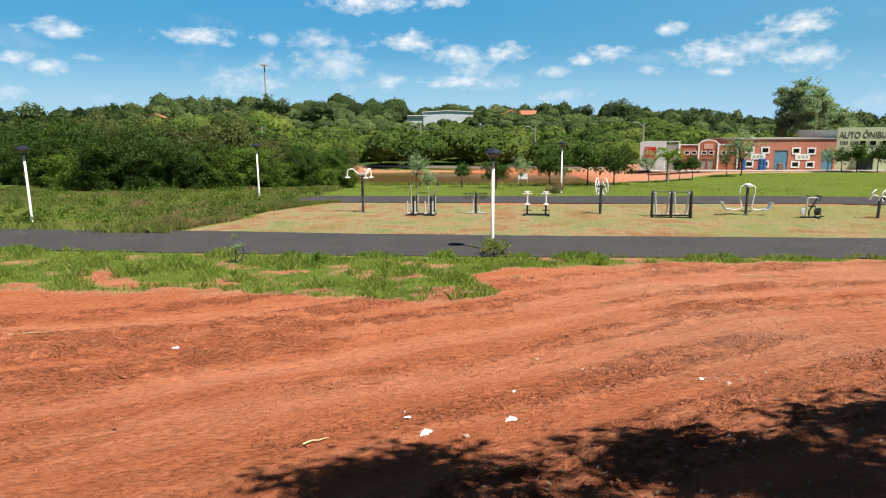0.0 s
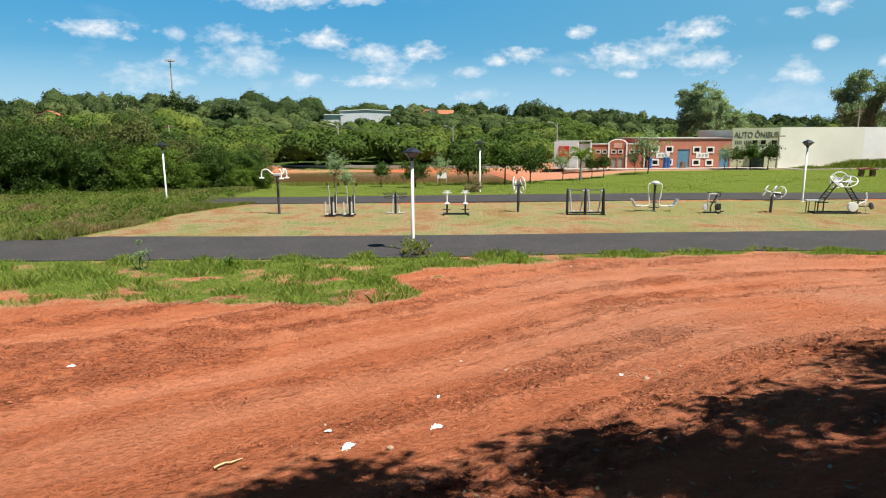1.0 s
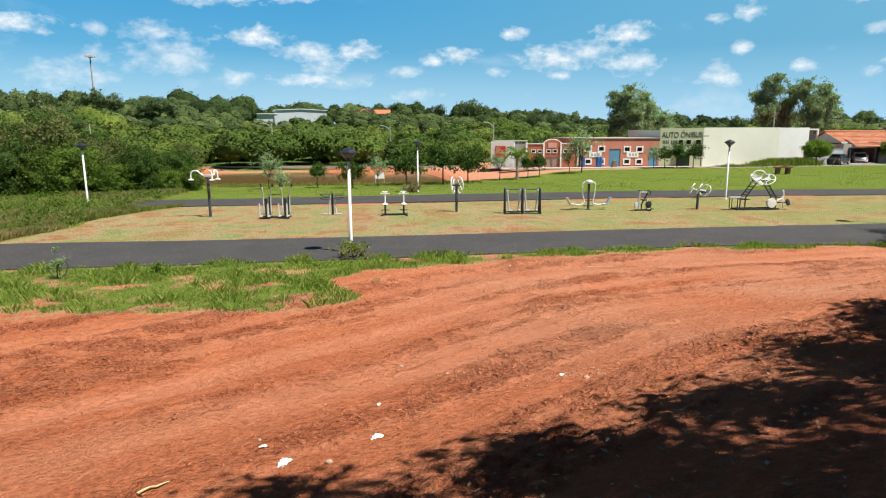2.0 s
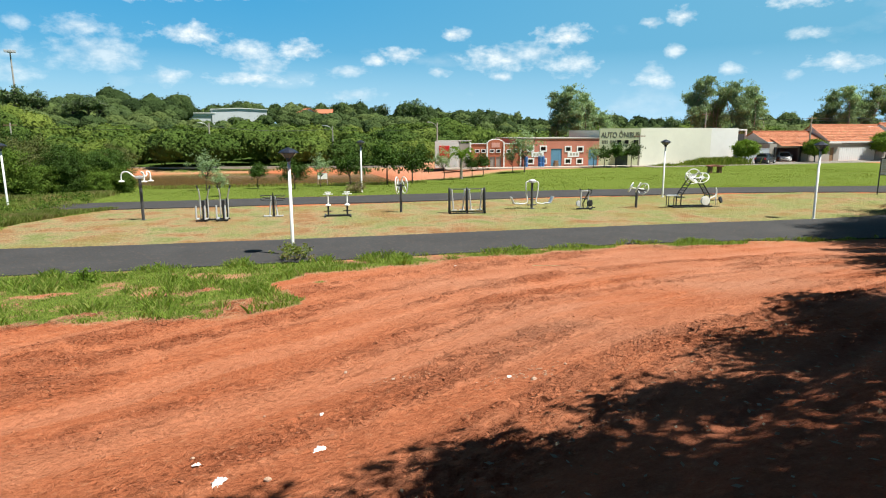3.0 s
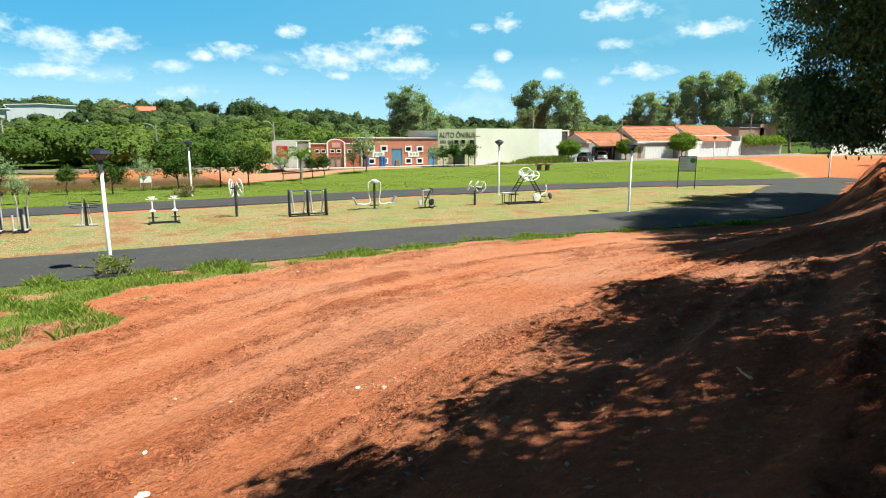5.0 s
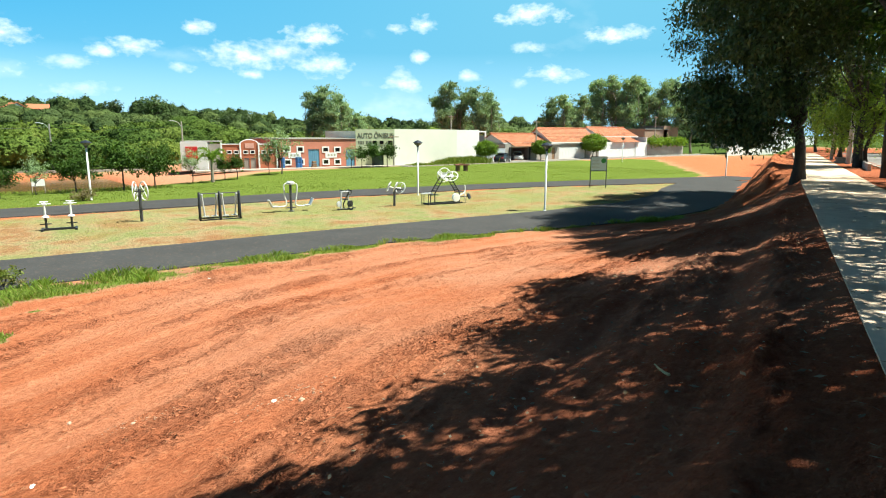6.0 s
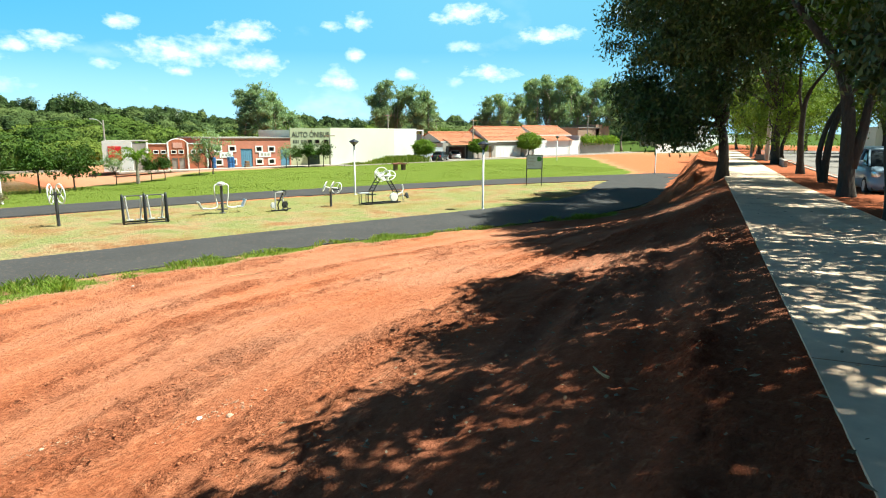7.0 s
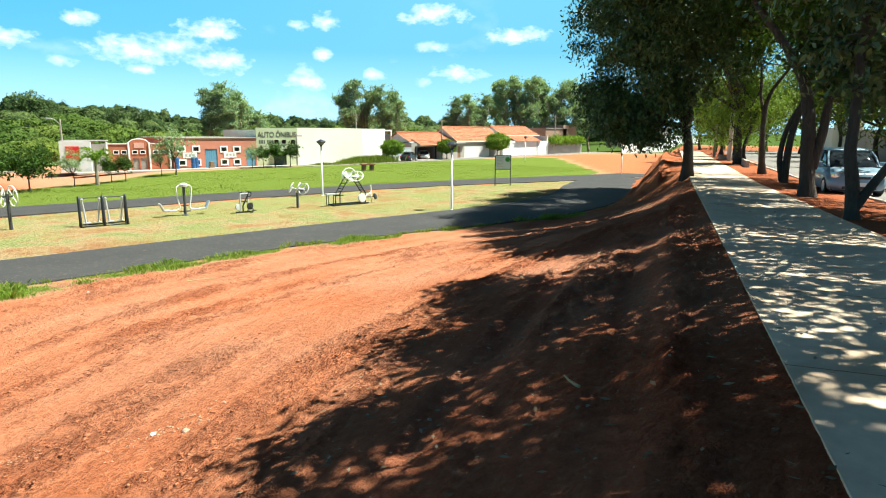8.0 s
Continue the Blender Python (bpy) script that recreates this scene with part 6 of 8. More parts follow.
def multi_station(x, y):
    t = machine("multi_station", "black ladder-framed station with benches, wheels and cycle seat")
    bm = bmesh.new()
    for yy in (-0.3, 0.3):
        box(bm, (0.25, yy, 0.07), (2.5, 0.07, 0.08), bevel=0.01)
    for xx in (-0.85, 0.3, 1.4):
        box(bm, (xx, 0, 0.07), (0.07, 0.66, 0.07), bevel=0.01)
    part("base_frame", bm, BLACK, t)
    for name, a, b in (("ladder_frame", (-0.5, 0.72), (0.18, 1.72)), ("ladder_frame", (1.3, 0.72), (0.62, 1.72))):
        bm = bmesh.new()
        for yy in (-0.26, 0.26):
            tube(bm, [(a[0], yy, a[1] - 0.6), (a[0], yy, a[1])], 0.035, 8)
            tube(bm, [(a[0], yy, a[1]), (b[0], yy, b[1])], 0.035, 8)
        for k in (0.15, 0.3, 0.45, 0.6, 0.95):
            tube(bm, [(a[0] + (b[0] - a[0]) * k, -0.26, a[1] + (b[1] - a[1]) * k), (a[0] + (b[0] - a[0]) * k, 0.26, a[1] + (b[1] - a[1]) * k)], 0.026, 7)
        part(name, bm, BLACK, t)
    bm = bmesh.new()
    tube(bm, [(0.15, 0, 1.7), (0.65, 0, 1.7)], 0.05, 8)
    part("top_beam", bm, BLACK, t)
    for c, ax, r in (((0.08, -0.22, 1.74), (0.5, -0.5, 0.75), 0.40), ((0.74, -0.2, 1.74), (-0.5, -0.5, 0.75), 0.40), ((0.42, 0.18, 1.80), (0.15, 1, 0.12), 0.44)):
        bm = bmesh.new()
        hand_wheel(bm, c, r, ax, 0.03, 4)
        tube(bm, [c, (0.4, 0, 1.7)], 0.03, 7)
        part("wheel", bm, WHITE, t, smooth=True)
        bm = bmesh.new()
        lathe(bm, [(0.02, -0.03), (0.16, -0.02), (0.16, 0.02), (0.02, 0.03)], 16)
        bmesh.ops.transform(bm, matrix=Matrix.Translation(c) @ Vector(ax).to_track_quat("Z", "Y").to_matrix().to_4x4(), verts=bm.verts[:])
        part("wheel_disc", bm, SILVER, t)
    bm = bmesh.new()
    box(bm, (-0.95, 0, 0.72), (0.75, 0.34, 0.07), bevel=0.02)
    part("bench_pad", bm, SILVER, t)
    for xx in (-1.2, -0.72):
        for yy in (-0.13, 0.13):
            bm = bmesh.new()
            tube(bm, [(xx, yy, 0.08), (xx, yy, 0.7)], 0.025, 7)
            part("bench_leg", bm, BLACK, t)
    bm = bmesh.new()
    box(bm, (-0.45, 0, 0.62), (0.5, 0.36, 0.05), bevel=0.01)
    part("bench_plate", bm, BLACK, t)
    bm = bmesh.new()
    lathe(bm, [(0.05, -0.09), (0.26, -0.08), (0.26, 0.08), (0.05, 0.09)], 20)
    bmesh.ops.transform(bm, matrix=pose(1.05, -0.25, 0.4, 90, 0, 0), verts=bm.verts[:])
    part("flywheel_cover", bm, WHITE, t)
    bm = bmesh.new()
    tube(bm, smooth_pts([(0.95, -0.2, 0.35), (1.45, -0.2, 0.55), (1.75, -0.2, 0.75), (1.72, -0.2, 1.15)]), 0.04, 8)
    tube(bm, [(1.78, -0.2, 0.1), (1.72, -0.2, 0.8)], 0.03, 8)
    part("cycle_arm", bm, WHITE, t, smooth=True)
    bm = bmesh.new()
    box(bm, (1.5, 0.0, 0.72), (0.42, 0.36, 0.06), bevel=0.015)
    part("cycle_seat", bm, BLACK, t)
    bm = bmesh.new()
    lathe(bm, [(0.03, -0.05), (0.19, -0.04), (0.19, 0.04), (0.03, 0.05)], 16)
    bmesh.ops.transform(bm, matrix=pose(2.12, -0.1, 0.42, 70, 0, 35), verts=bm.verts[:])
    tube(bm, [(1.5, -0.05, 0.4), (2.1, -0.1, 0.42)], 0.03, 7)
    part("pedal_wheel", bm, BLACK, t)
    return place(t, x, y, 0.0, ROW)


shoulder_hanger(-4.63, 34.16)
elliptical(-1.75, 32.7)
waist_bars(1.84, 33.3)
twist_stands(5.1, 32.2)
wheel_post(8.71, 32.75)
air_walker(12.1, 31.3)
leg_press(16.36, 31.9)
exercise_bike(18.96, 30.6)
tilted_wheels(22.4, 30.35)
multi_station(25.2, 29.4)

# places of small things on the soil: x, y, size, turn
SCRAPS = [(0.95, 5.52, 0.136, 35), (-0.04, 5.14, 0.186, 65), (-5.28, 10.58, 0.124, 17), (-0.29, 5.75, 0.074, 14), (1.11, 6.69, 0.068, 70), (3.6, 6.56, 0.074, 54), (6.79, 17.95, 0.062, 175)]
ROCKS = [(1.73, 8.75, 0.039), (0.4, 4.9, 0.05), (3.82, 6.26, 0.055), (0.43, 7.15, 0.022), (2.29, 7.81, 0.039), (4.44, 6.55, 0.028), (1.74, 8.8, 0.033), (4.59, 3.39, 0.028), (-0.34, 5.97, 0.028)]
STICKS = [(-9.01, 11.76, 0.9, 12), (9.57, 16.94, 0.9, -20), (-1.25, 5.02, 0.3, 30), (5.27, 2.45, 0.24499999999999997, 60)]


# ---- buildings across the lawn ----
def frame_on(p0, p1, z=0.0):
    """Local x from p0 to p1, local y away behind the facade, z up."""
    return pose(p0[0], p0[1], z, 0, 0, math.degrees(math.atan2(p1[1] - p0[1], p1[0] - p0[0])))


def pierced(bm, width, height, thick, holes, m=None):
    """A wall with openings: holes are (x0, x1, z0, z1)."""
    xs = sorted({0.0, width, *[h[0] for h in holes], *[h[1] for h in holes]})
    zs = sorted({0.0, height, *[h[2] for h in holes], *[h[3] for h in holes]})
    for x0, x1 in zip(xs, xs[1:]):
        for z0, z1 in zip(zs, zs[1:]):
            cx, cz = (x0 + x1) / 2, (z0 + z1) / 2
            if not any(h[0] < cx < h[1] and h[2] < cz < h[3] for h in holes):
                box(bm, (cx, thick / 2, cz), (x1 - x0, thick, z1 - z0), m=m)
    bmesh.ops.remove_doubles(bm, verts=bm.verts[:], dist=0.001)
    return bm


def window_unit(parent, x0, x1, z0, z1, trim=0.16, mat=WHITE):
    w = new("window")
    w.parent = parent
    bm = bmesh.new()
    for a in ((x0 - trim, x0, z0 - trim, z1 + trim), (x1, x1 + trim, z0 - trim, z1 + trim), (x0, x1, z1, z1 + trim), (x0, x1, z0 - trim, z0)):
        box(bm, ((a[0] + a[1]) / 2, -0.02, (a[2] + a[3]) / 2), (a[1] - a[0], 0.08, a[3] - a[2]))
    part("window_frame", bm, mat, w)
    bm = bmesh.new()
    box(bm, ((x0 + x1) / 2, 0.12, (z0 + z1) / 2), (x1 - x0, 0.02, z1 - z0))
    part("pane", bm, GLASS, w)
    return w


def panel(parent, name, x0, x1, z0, z1, mat, y=-0.03, thick=0.06, label="", ribs=0):
    bm = bmesh.new()
    box(bm, ((x0 + x1) / 2, y, (z0 + z1) / 2), (x1 - x0, thick, z1 - z0), bevel=0.01)
    for k in range(ribs):
        box(bm, (x0 + (k + 0.5) * (x1 - x0) / ribs, y - thick / 2, (z0 + z1) / 2), (0.05, 0.04, (z1 - z0) * 0.96))
    return part(name, bm, mat, parent, label)


def workshop_salmon():
    """Salmon workshop with white-framed windows."""
    t = tagged(new("workshop"), "salmon-pink workshop with white-framed windows and blue gate", "building")
    k = 10.4 / 343
    wins = []
    for cx, cz in ((370, 162), (427, 163), (540, 166), (595, 167), (371, 220), (428, 220), (540, 222), (594, 223)):
        x, z = (cx - 340) * k, (250 - cz) / 135 * 3.75
        wins.append((x - 0.33, x + 0.33, z - 0.24, z + 0.24))
    gate = (3.7, 5.2, 0.0, 2.4)
    side = (8.95, 10.2, 0.0, 2.35)
    bm = bmesh.new()
    pierced(bm, 10.4, 3.75, 0.25, wins + [gate, side])
    box(bm, (5.2, 6.0, 1.8), (10.4, 11.4, 3.6))
    part("wall", bm, PINK, t)
    bm = bmesh.new()
    box(bm, (5.2, 6.0, 3.72), (10.5, 12.2, 0.12))
    part("roof", bm, WALL_GREY, t)
    for w in wins:
        window_unit(t, *w)
    panel(t, "gate", *gate, BLUE, 0.1, 0.06, "faded blue sheet-steel gate", 6)
    panel(t, "side_gate", *side, BLUE, 0.1, 0.06, "faded blue steel gate", 5)
    panel(t, "sign_panel", 1.05, 2.7, 1.35, 2.0, WHITE, label="white sign panel with faded lettering")
    panel(t, "sign_panel", 6.0, 7.6, 1.3, 1.95, WHITE, label="white sign panel with faded lettering")
    for x0, z0, n in ((1.3, 1.55, 3), (6.3, 1.5, 3)):
        for j in range(n):
            panel(t, "faded_mark", x0 + j * 0.42, x0 + 0.28 + j * 0.42, z0, z0 + 0.3, BARS, -0.065, 0.01)
    t.matrix_basis = frame_on((34.7, 71.75), (45.0, 70.75), -0.05)
    for dx, c in ((2.0, BLUE_DEEP), (2.35, BLUE_DEEP), (0.1, BLUE_DEEP)):
        d = tagged(new("drum"), "deep blue plastic drums stacked by the wall", "drum", "drums by the workshop")
        bm = bmesh.new()
        for z in (0.0, 0.72):
            lathe(bm, [(0.24, z + 0.0), (0.26, z + 0.1), (0.255, z + 0.35), (0.26, z + 0.6), (0.22, z + 0.7)], 14)
        part("barrel", bm, c, d)
        d.matrix_basis = t.matrix_basis @ pose(dx, -0.6, 0.05)
    pl = tagged(new("pallet_stack"), "small stack of wooden crates by the gate", "crates")
    for z in (0.0, 0.3, 0.6):
        bm = bmesh.new()
        box(bm, (0, 0, z + 0.14), (0.6 - z * 0.3, 0.5, 0.26), bevel=0.01)
        part("crate", bm, WOOD, pl)
    pl.matrix_basis = t.matrix_basis @ pose(4.1, -0.8, 0.05)


def workshop_arched():
    t = tagged(new("arched_workshop"), "brick-red shop with curved parapet and white pilasters", "building")
    w = 6.6
    doors = [(2.55, 3.2, 0.0, 1.45), (3.35, 4.0, 0.0, 1.45)]
    wins = [(0.7, 1.15, 2.0, 2.3), (1.5, 1.95, 2.0, 2.3), (2.6, 3.05, 2.0, 2.3), (3.4, 3.85, 2.0, 2.3), (4.75, 5.2, 2.0, 2.3), (5.5, 5.95, 2.0, 2.3)]
    bm = bmesh.new()
    pierced(bm, w, 3.05, 0.25, doors + wins)
    box(bm, (w / 2, 5.5, 1.5), (w, 10.4, 2.9))
    arc = [(2.25, 3.05)] + [(3.28 - 1.03 * math.cos(radians(a)), 3.05 + 0.52 * math.sin(radians(a))) for a in range(0, 181, 15)] + [(4.31, 3.05)]
    prism(bm, arc[1:-1], 0.0, 0.25)
    part("wall", bm, BRICK_RED, t)
    for px in (0.05, 2.2, 4.35, 6.5):
        bm = bmesh.new()
        box(bm, (px, -0.05, 1.62), (0.18, 0.16, 3.3), bevel=0.01)
        part("pilaster", bm, WHITE, t)
    bm = bmesh.new()
    pts = [(3.28 - 1.05 * math.cos(radians(a)), 0.1, 3.07 + 0.55 * math.sin(radians(a))) for a in range(0, 181, 12)]
    tube(bm, pts, 0.06, 6)
    for x0, x1 in ((0.05, 2.2), (4.35, 6.5)):
        box(bm, ((x0 + x1) / 2, 0.1, 3.09), (x1 - x0, 0.36, 0.1))
    part("coping", bm, WHITE, t)
    for a in wins:
        window_unit(t, *a, trim=0.07)
    for d in doors:
        panel(t, "roller_door", *d, WALL_GREY, 0.12, 0.05, "grey roller door", 5)
    panel(t, "emblem_panel", 2.75, 3.8, 2.6, 3.2, plain("faded_pink_panel", (0.62, 0.33, 0.27), 0.8), label="faded emblem panel under the arch")
    t.matrix_basis = frame_on((28.0, 73.4), (34.5, 71.8), -0.05)


def kiosk():
    t = tagged(new("kiosk"), "small white flat-roofed shop with a red panel", "building")
    bm = bmesh.new()
    pierced(bm, 2.9, 3.3, 0.2, [(0.55, 1.85, 1.3, 2.75)])
    box(bm, (1.45, 2.2, 1.62), (2.86, 3.9, 3.2))
    part("wall", bm, WHITE, t)
    panel(t, "red_panel", 0.55, 1.85, 1.3, 2.75, RED, -0.02, 0.05, "bright red panel")
    bm = bmesh.new()
    box(bm, (2.1, 3.0, 3.32), (4.3, 4.0, 0.1), bevel=0.02)
    part("roof", bm, WALL_GREY, t)
    bm = bmesh.new()
    box(bm, (3.6, 2.4, 1.5), (1.4, 3.0, 3.0))
    part("side_wall", bm, WALL_GREY, t)
    t.matrix_basis = frame_on((23.6, 74.2), (26.2, 73.0), 0.05)


def bus_shop():
    t = tagged(new("bus_parts_shop"), "cream warehouse with painted lettering and long blank side wall", "building")
    k = 5.5 / 200
    wins = [((a - 683) * k, (b - 683) * k, 2.95, 3.45) for a, b in ((768, 790), (804, 826), (848, 872))]
    door = (2.2, 3.9, 0.0, 1.8)
    bm = bmesh.new()
    pierced(bm, 5.5, 4.95, 0.3, wins + [door])
    part("front_wall", bm, PALE_GREEN, t, "pale yellow-green painted front")
    for w in wins:
        window_unit(t, *w, trim=0.05, mat=PALE_GREEN)
    panel(t, "shutter", *door, plain("dark_green_shutter", (0.035, 0.06, 0.045), 0.5), 0.16, 0.06, "dark green shutter", 7)
    bm = bmesh.new()
    prism(bm, [(2.0, 1.82), (4.1, 1.82), (4.1, 1.9), (2.0, 1.9)], -0.7, 0.0)
    part("awning", bm, plain("awning_green", (0.05, 0.10, 0.075), 0.6), t)
    t.matrix_basis = frame_on((45.05, 70.75), (50.35, 69.35), -0.05)
    inv = t.matrix_basis.inverted()
    a, b = inv @ Vector((50.35, 69.35, 0)), inv @ Vector((68.6, 71.9, 0))
    d = b - a
    ang = math.degrees(math.atan2(d.y, d.x))
    for name, mat, u0, u1 in (("side_wall", CREAM, 0.0, 13.0), ("side_wall_end", WALL_WHITE, 13.0, d.length)):
        bm = bmesh.new()
        box(bm, ((u0 + u1) / 2, 0.15, 2.46), (u1 - u0, 0.3, 4.98 if u0 == 0 else 4.94), m=pose(a.x, a.y, a.z, 0, 0, ang))
        part(name, bm, mat, t)
    bm = bmesh.new()
    c = inv @ Vector((68.6, 71.9, 0))
    e = inv @ Vector((66, 84, 0))
    g = inv @ Vector((48, 84, 0))
    vs = [Vector((0.1, 0.3, 4.6)), Vector((5.4, 0.3, 4.6)), c + Vector((0, 0, 4.6)), e + Vector((0, 0, 4.6)), g + Vector((0, 0, 4.6))]
    bm.faces.new([bm.verts.new(v) for v in vs])
    part("roof", bm, WALL_GREY, t)
    bm = bmesh.new()
    for p, q in ((c, e), (e, g), (g, Vector((0.0, 0.3, 0)))):
        vv = [bm.verts.new(p), bm.verts.new(q), bm.verts.new(q + Vector((0, 0, 4.7))), bm.verts.new(p + Vector((0, 0, 4.7)))]
        bm.faces.new(vv)
    part("back_wall", bm, CREAM, t)

    def words(text, x, z, size, wide):
        cu = bpy.data.curves.new("lettering", "FONT")
        cu.body, cu.size, cu.extrude, cu.offset = text, size, 0.01, 0.006
        ob = new("lettering", cu)
        cu.materials.append(LETTER)
        ob.parent = t
        bpy.context.view_layer.update()
        sx = wide / max(ob.dimensions.x, 0.01)
        ob.matrix_basis = pose(x, -0.02, z, 90) @ Matrix.Diagonal((sx, 1, 1, 1))
        ob["label"] = "dark painted block letters"
    words("AUTO ÔNIBUS", 0.2, 3.78, 1.0, 5.1)
    for j in range(9):
        if j != 4:
            panel(t, "painted_mark", 0.35 + j * 0.21, 0.48 + j * 0.21, 2.98, 3.42, LETTER, -0.01, 0.02)


def tiled_roof(bm, x0, x1, y0, z0, y1, z1, step=0.42):
    """One slope of clay tiles: each its own little curved piece."""
    n, r = max(1, int((x1 - x0) / 0.33)), max(1, int(math.hypot(y1 - y0, z1 - z0) / step))
    for i in range(n):
        xa, xb = x0 + (x1 - x0) * i / n, x0 + (x1 - x0) * (i + 1) / n
        for j in range(r):
            ya, yb = y0 + (y1 - y0) * j / r, y0 + (y1 - y0) * (j + 1) / r
            za, zb = z0 + (z1 - z0) * j / r + 0.04, z0 + (z1 - z0) * (j + 1) / r
            xm = (xa + xb) / 2
            v = [bm.verts.new(p) for p in ((xa, ya, za), (xm, ya, za + 0.07), (xb, ya, za), (xb, yb, zb), (xm, yb, zb + 0.07), (xa, yb, zb))]
            bm.faces.new((v[0], v[1], v[4], v[5]))
            bm.faces.new((v[1], v[2], v[3], v[4]))
    return bm


def gable_roof(t, x0, x1, y0, y1, eave, ridge):
    ym = (y0 + y1) / 2
    bm = bmesh.new()
    tiled_roof(bm, x0 - 0.3, x1 + 0.3, y0 - 0.5, eave, ym, ridge)
    tiled_roof(bm, x0 - 0.3, x1 + 0.3, y1 + 0.5, eave, ym, ridge)
    part("roof", bm, TILES, t, "orange clay tile roof")
    bm = bmesh.new()
    tube(bm, [(x0 - 0.3, ym, ridge + 0.08), (x1 + 0.3, ym, ridge + 0.08)], 0.12, 6)
    part("ridge_tiles", bm, TILES, t)
    bm = bmesh.new()
    for x in (x0 + 0.1, x1 - 0.1):
        prism(bm, [(0, 0)] * 0 + [(x - 0.1, eave - 0.1), (x + 0.1, eave - 0.1), (x + 0.1, eave), (x - 0.1, eave)], y0, y1)
        vs = [bm.verts.new((x, y0 - 0.35, eave - 0.02)), bm.verts.new((x, y1 + 0.35, eave - 0.02)), bm.verts.new((x, ym, ridge - 0.03))]
        bm.faces.new(vs)
    box(bm, ((x0 + x1) / 2, y0 - 0.48, eave - 0.05), (x1 - x0 + 0.6, 0.06, 0.2))
    part("gable", bm, WALL_WHITE, t)


def houses():
    a = tagged(new("house"), "low house with open carport and stepped clay roofs", "house", "row of houses")
    bm = bmesh.new()
    pierced(bm, 8.6, 2.7, 0.25, [(1.0, 5.6, 0.0, 2.1)], m=pose(72.8, 70.2, 0))
    box(bm, (77.2, 76.5, 1.35), (8.8, 0.25, 2.7))
    box(bm, (72.9, 73.4, 1.35), (0.22, 6.2, 2.7))
    box(bm, (81.3, 73.4, 1.35), (0.22, 6.2, 2.7))
    part("wall", bm, WALL_GREY, a)
    gable_roof(a, 73.4, 84.0, 71.4, 76.6, 2.9, 4.35)
    bm = bmesh.new()
    tiled_roof(bm, 74.2, 80.8, 69.3, 2.3, 71.6, 3.45)
    part("carport_roof", bm, TILES, a, "lower clay tile roof over the carport")
    bm = bmesh.new()
    box(bm, (73.8, 70.1, 1.1), (0.3, 0.22, 2.2))
    part("carport_post", bm, BLACK, a)
    bm = bmesh.new()
    box(bm, (78.5, 70.1, 1.1), (0.22, 0.22, 2.2))
    part("carport_post", bm, BLACK, a)
    y = tagged(new("yard_wall"), "pale blue-grey yard wall beside the carport", "wall")
    bm = bmesh.new()
    box(bm, (69.7, 70.3, 1.0), (6.2, 0.22, 2.0))
    box(bm, (69.7, 70.3, 2.03), (6.3, 0.3, 0.06))
    part("wall", bm, plain("blue_grey_render", (0.42, 0.46, 0.50), 0.8, var=0.12, scale=0.5, fine=6), y)

    b = tagged(new("house"), "house with wide white garage gate and tall clay roof", "house", "row of houses")
    bm = bmesh.new()
    pierced(bm, 15.4, 2.75, 0.25, [(4.6, 12.0, 0.0, 2.15), (2.7, 3.5, 0.0, 2.05)], m=pose(81.6, 70.2, 0))
    box(bm, (89.3, 78.5, 1.4), (15.0, 0.25, 2.8))
    box(bm, (81.8, 74.4, 1.4), (0.24, 8.2, 2.8))
    box(bm, (96.8, 74.4, 1.4), (0.24, 8.2, 2.8))
    part("wall", bm, WALL_GREY, b)
    panel(b, "garage_gate", 86.25, 93.55, 0.0, 2.13, GARAGE, 70.28, 0.06, "wide white slatted garage gate", 18)
    panel(b, "door", 84.35, 85.05, 0.0, 2.03, WOOD, 70.28, 0.06, "brown wooden door")
    gable_roof(b, 84.2, 97.6, 70.5, 77.0, 2.9, 5.35)
    bm = bmesh.new()
    prism(bm, [(81.4, 2.55), (86.0, 2.55), (86.0, 2.75), (81.4, 2.75)], 69.7, 71.0)
    part("canopy_slab", bm, WALL_GREY, b)
    bm = bmesh.new()
    lathe(bm, [(0.5, 0.0), (0.55, 0.3), (0.5, 0.7), (0.3, 0.85)], 12, (98.2, 75.0, 4.4))
    part("water_tank", bm, WHITE, b, "white rooftop water tank")

    c = tagged(new("house"), "white-gated house with stepped clay roofs", "house", "row of houses")
    bm = bmesh.new()
    pierced(bm, 12.2, 2.9, 0.25, [(3.3, 12.0, 0.0, 2.4)], m=pose(97.1, 70.0, 0))
    box(bm, (105.2, 79.0, 1.9), (16.0, 0.25, 3.8))
    box(bm, (97.3, 74.5, 1.9), (0.24, 9.0, 3.8))
    box(bm, (113.2, 74.5, 1.9), (0.24, 9.0, 3.8))
    part("wall", bm, WALL_WHITE, c)
    panel(c, "garage_gate", 100.45, 109.05, 0.0, 2.38, GARAGE, 70.08, 0.06, "tall white garage gate", 20)
    gable_roof(c, 101.0, 113.0, 72.6, 78.6, 3.9, 5.65)
    bm = bmesh.new()
    tiled_roof(bm, 101.5, 110.4, 69.6, 2.8, 72.4, 3.85)
    part("porch_roof", bm, TILES, c, "lower clay tile roof over the gate")
    w = tagged(new("side_wall"), "tall pale blue-grey wall beside the garage gate", "wall")
    bm = bmesh.new()
    box(bm, (111.5, 70.1, 1.4), (4.0, 0.25, 2.8))
    part("wall", bm, WALL_WHITE, w)

    d = tagged(new("garden_wall"), "grey garden wall topped by a leafy hedge", "wall")
    bm = bmesh.new()
    box(bm, (120.5, 70.0, 1.2), (13.8, 0.25, 2.4))
    part("wall", bm, WALL_GREY, d)
    rng = np.random.default_rng(77)
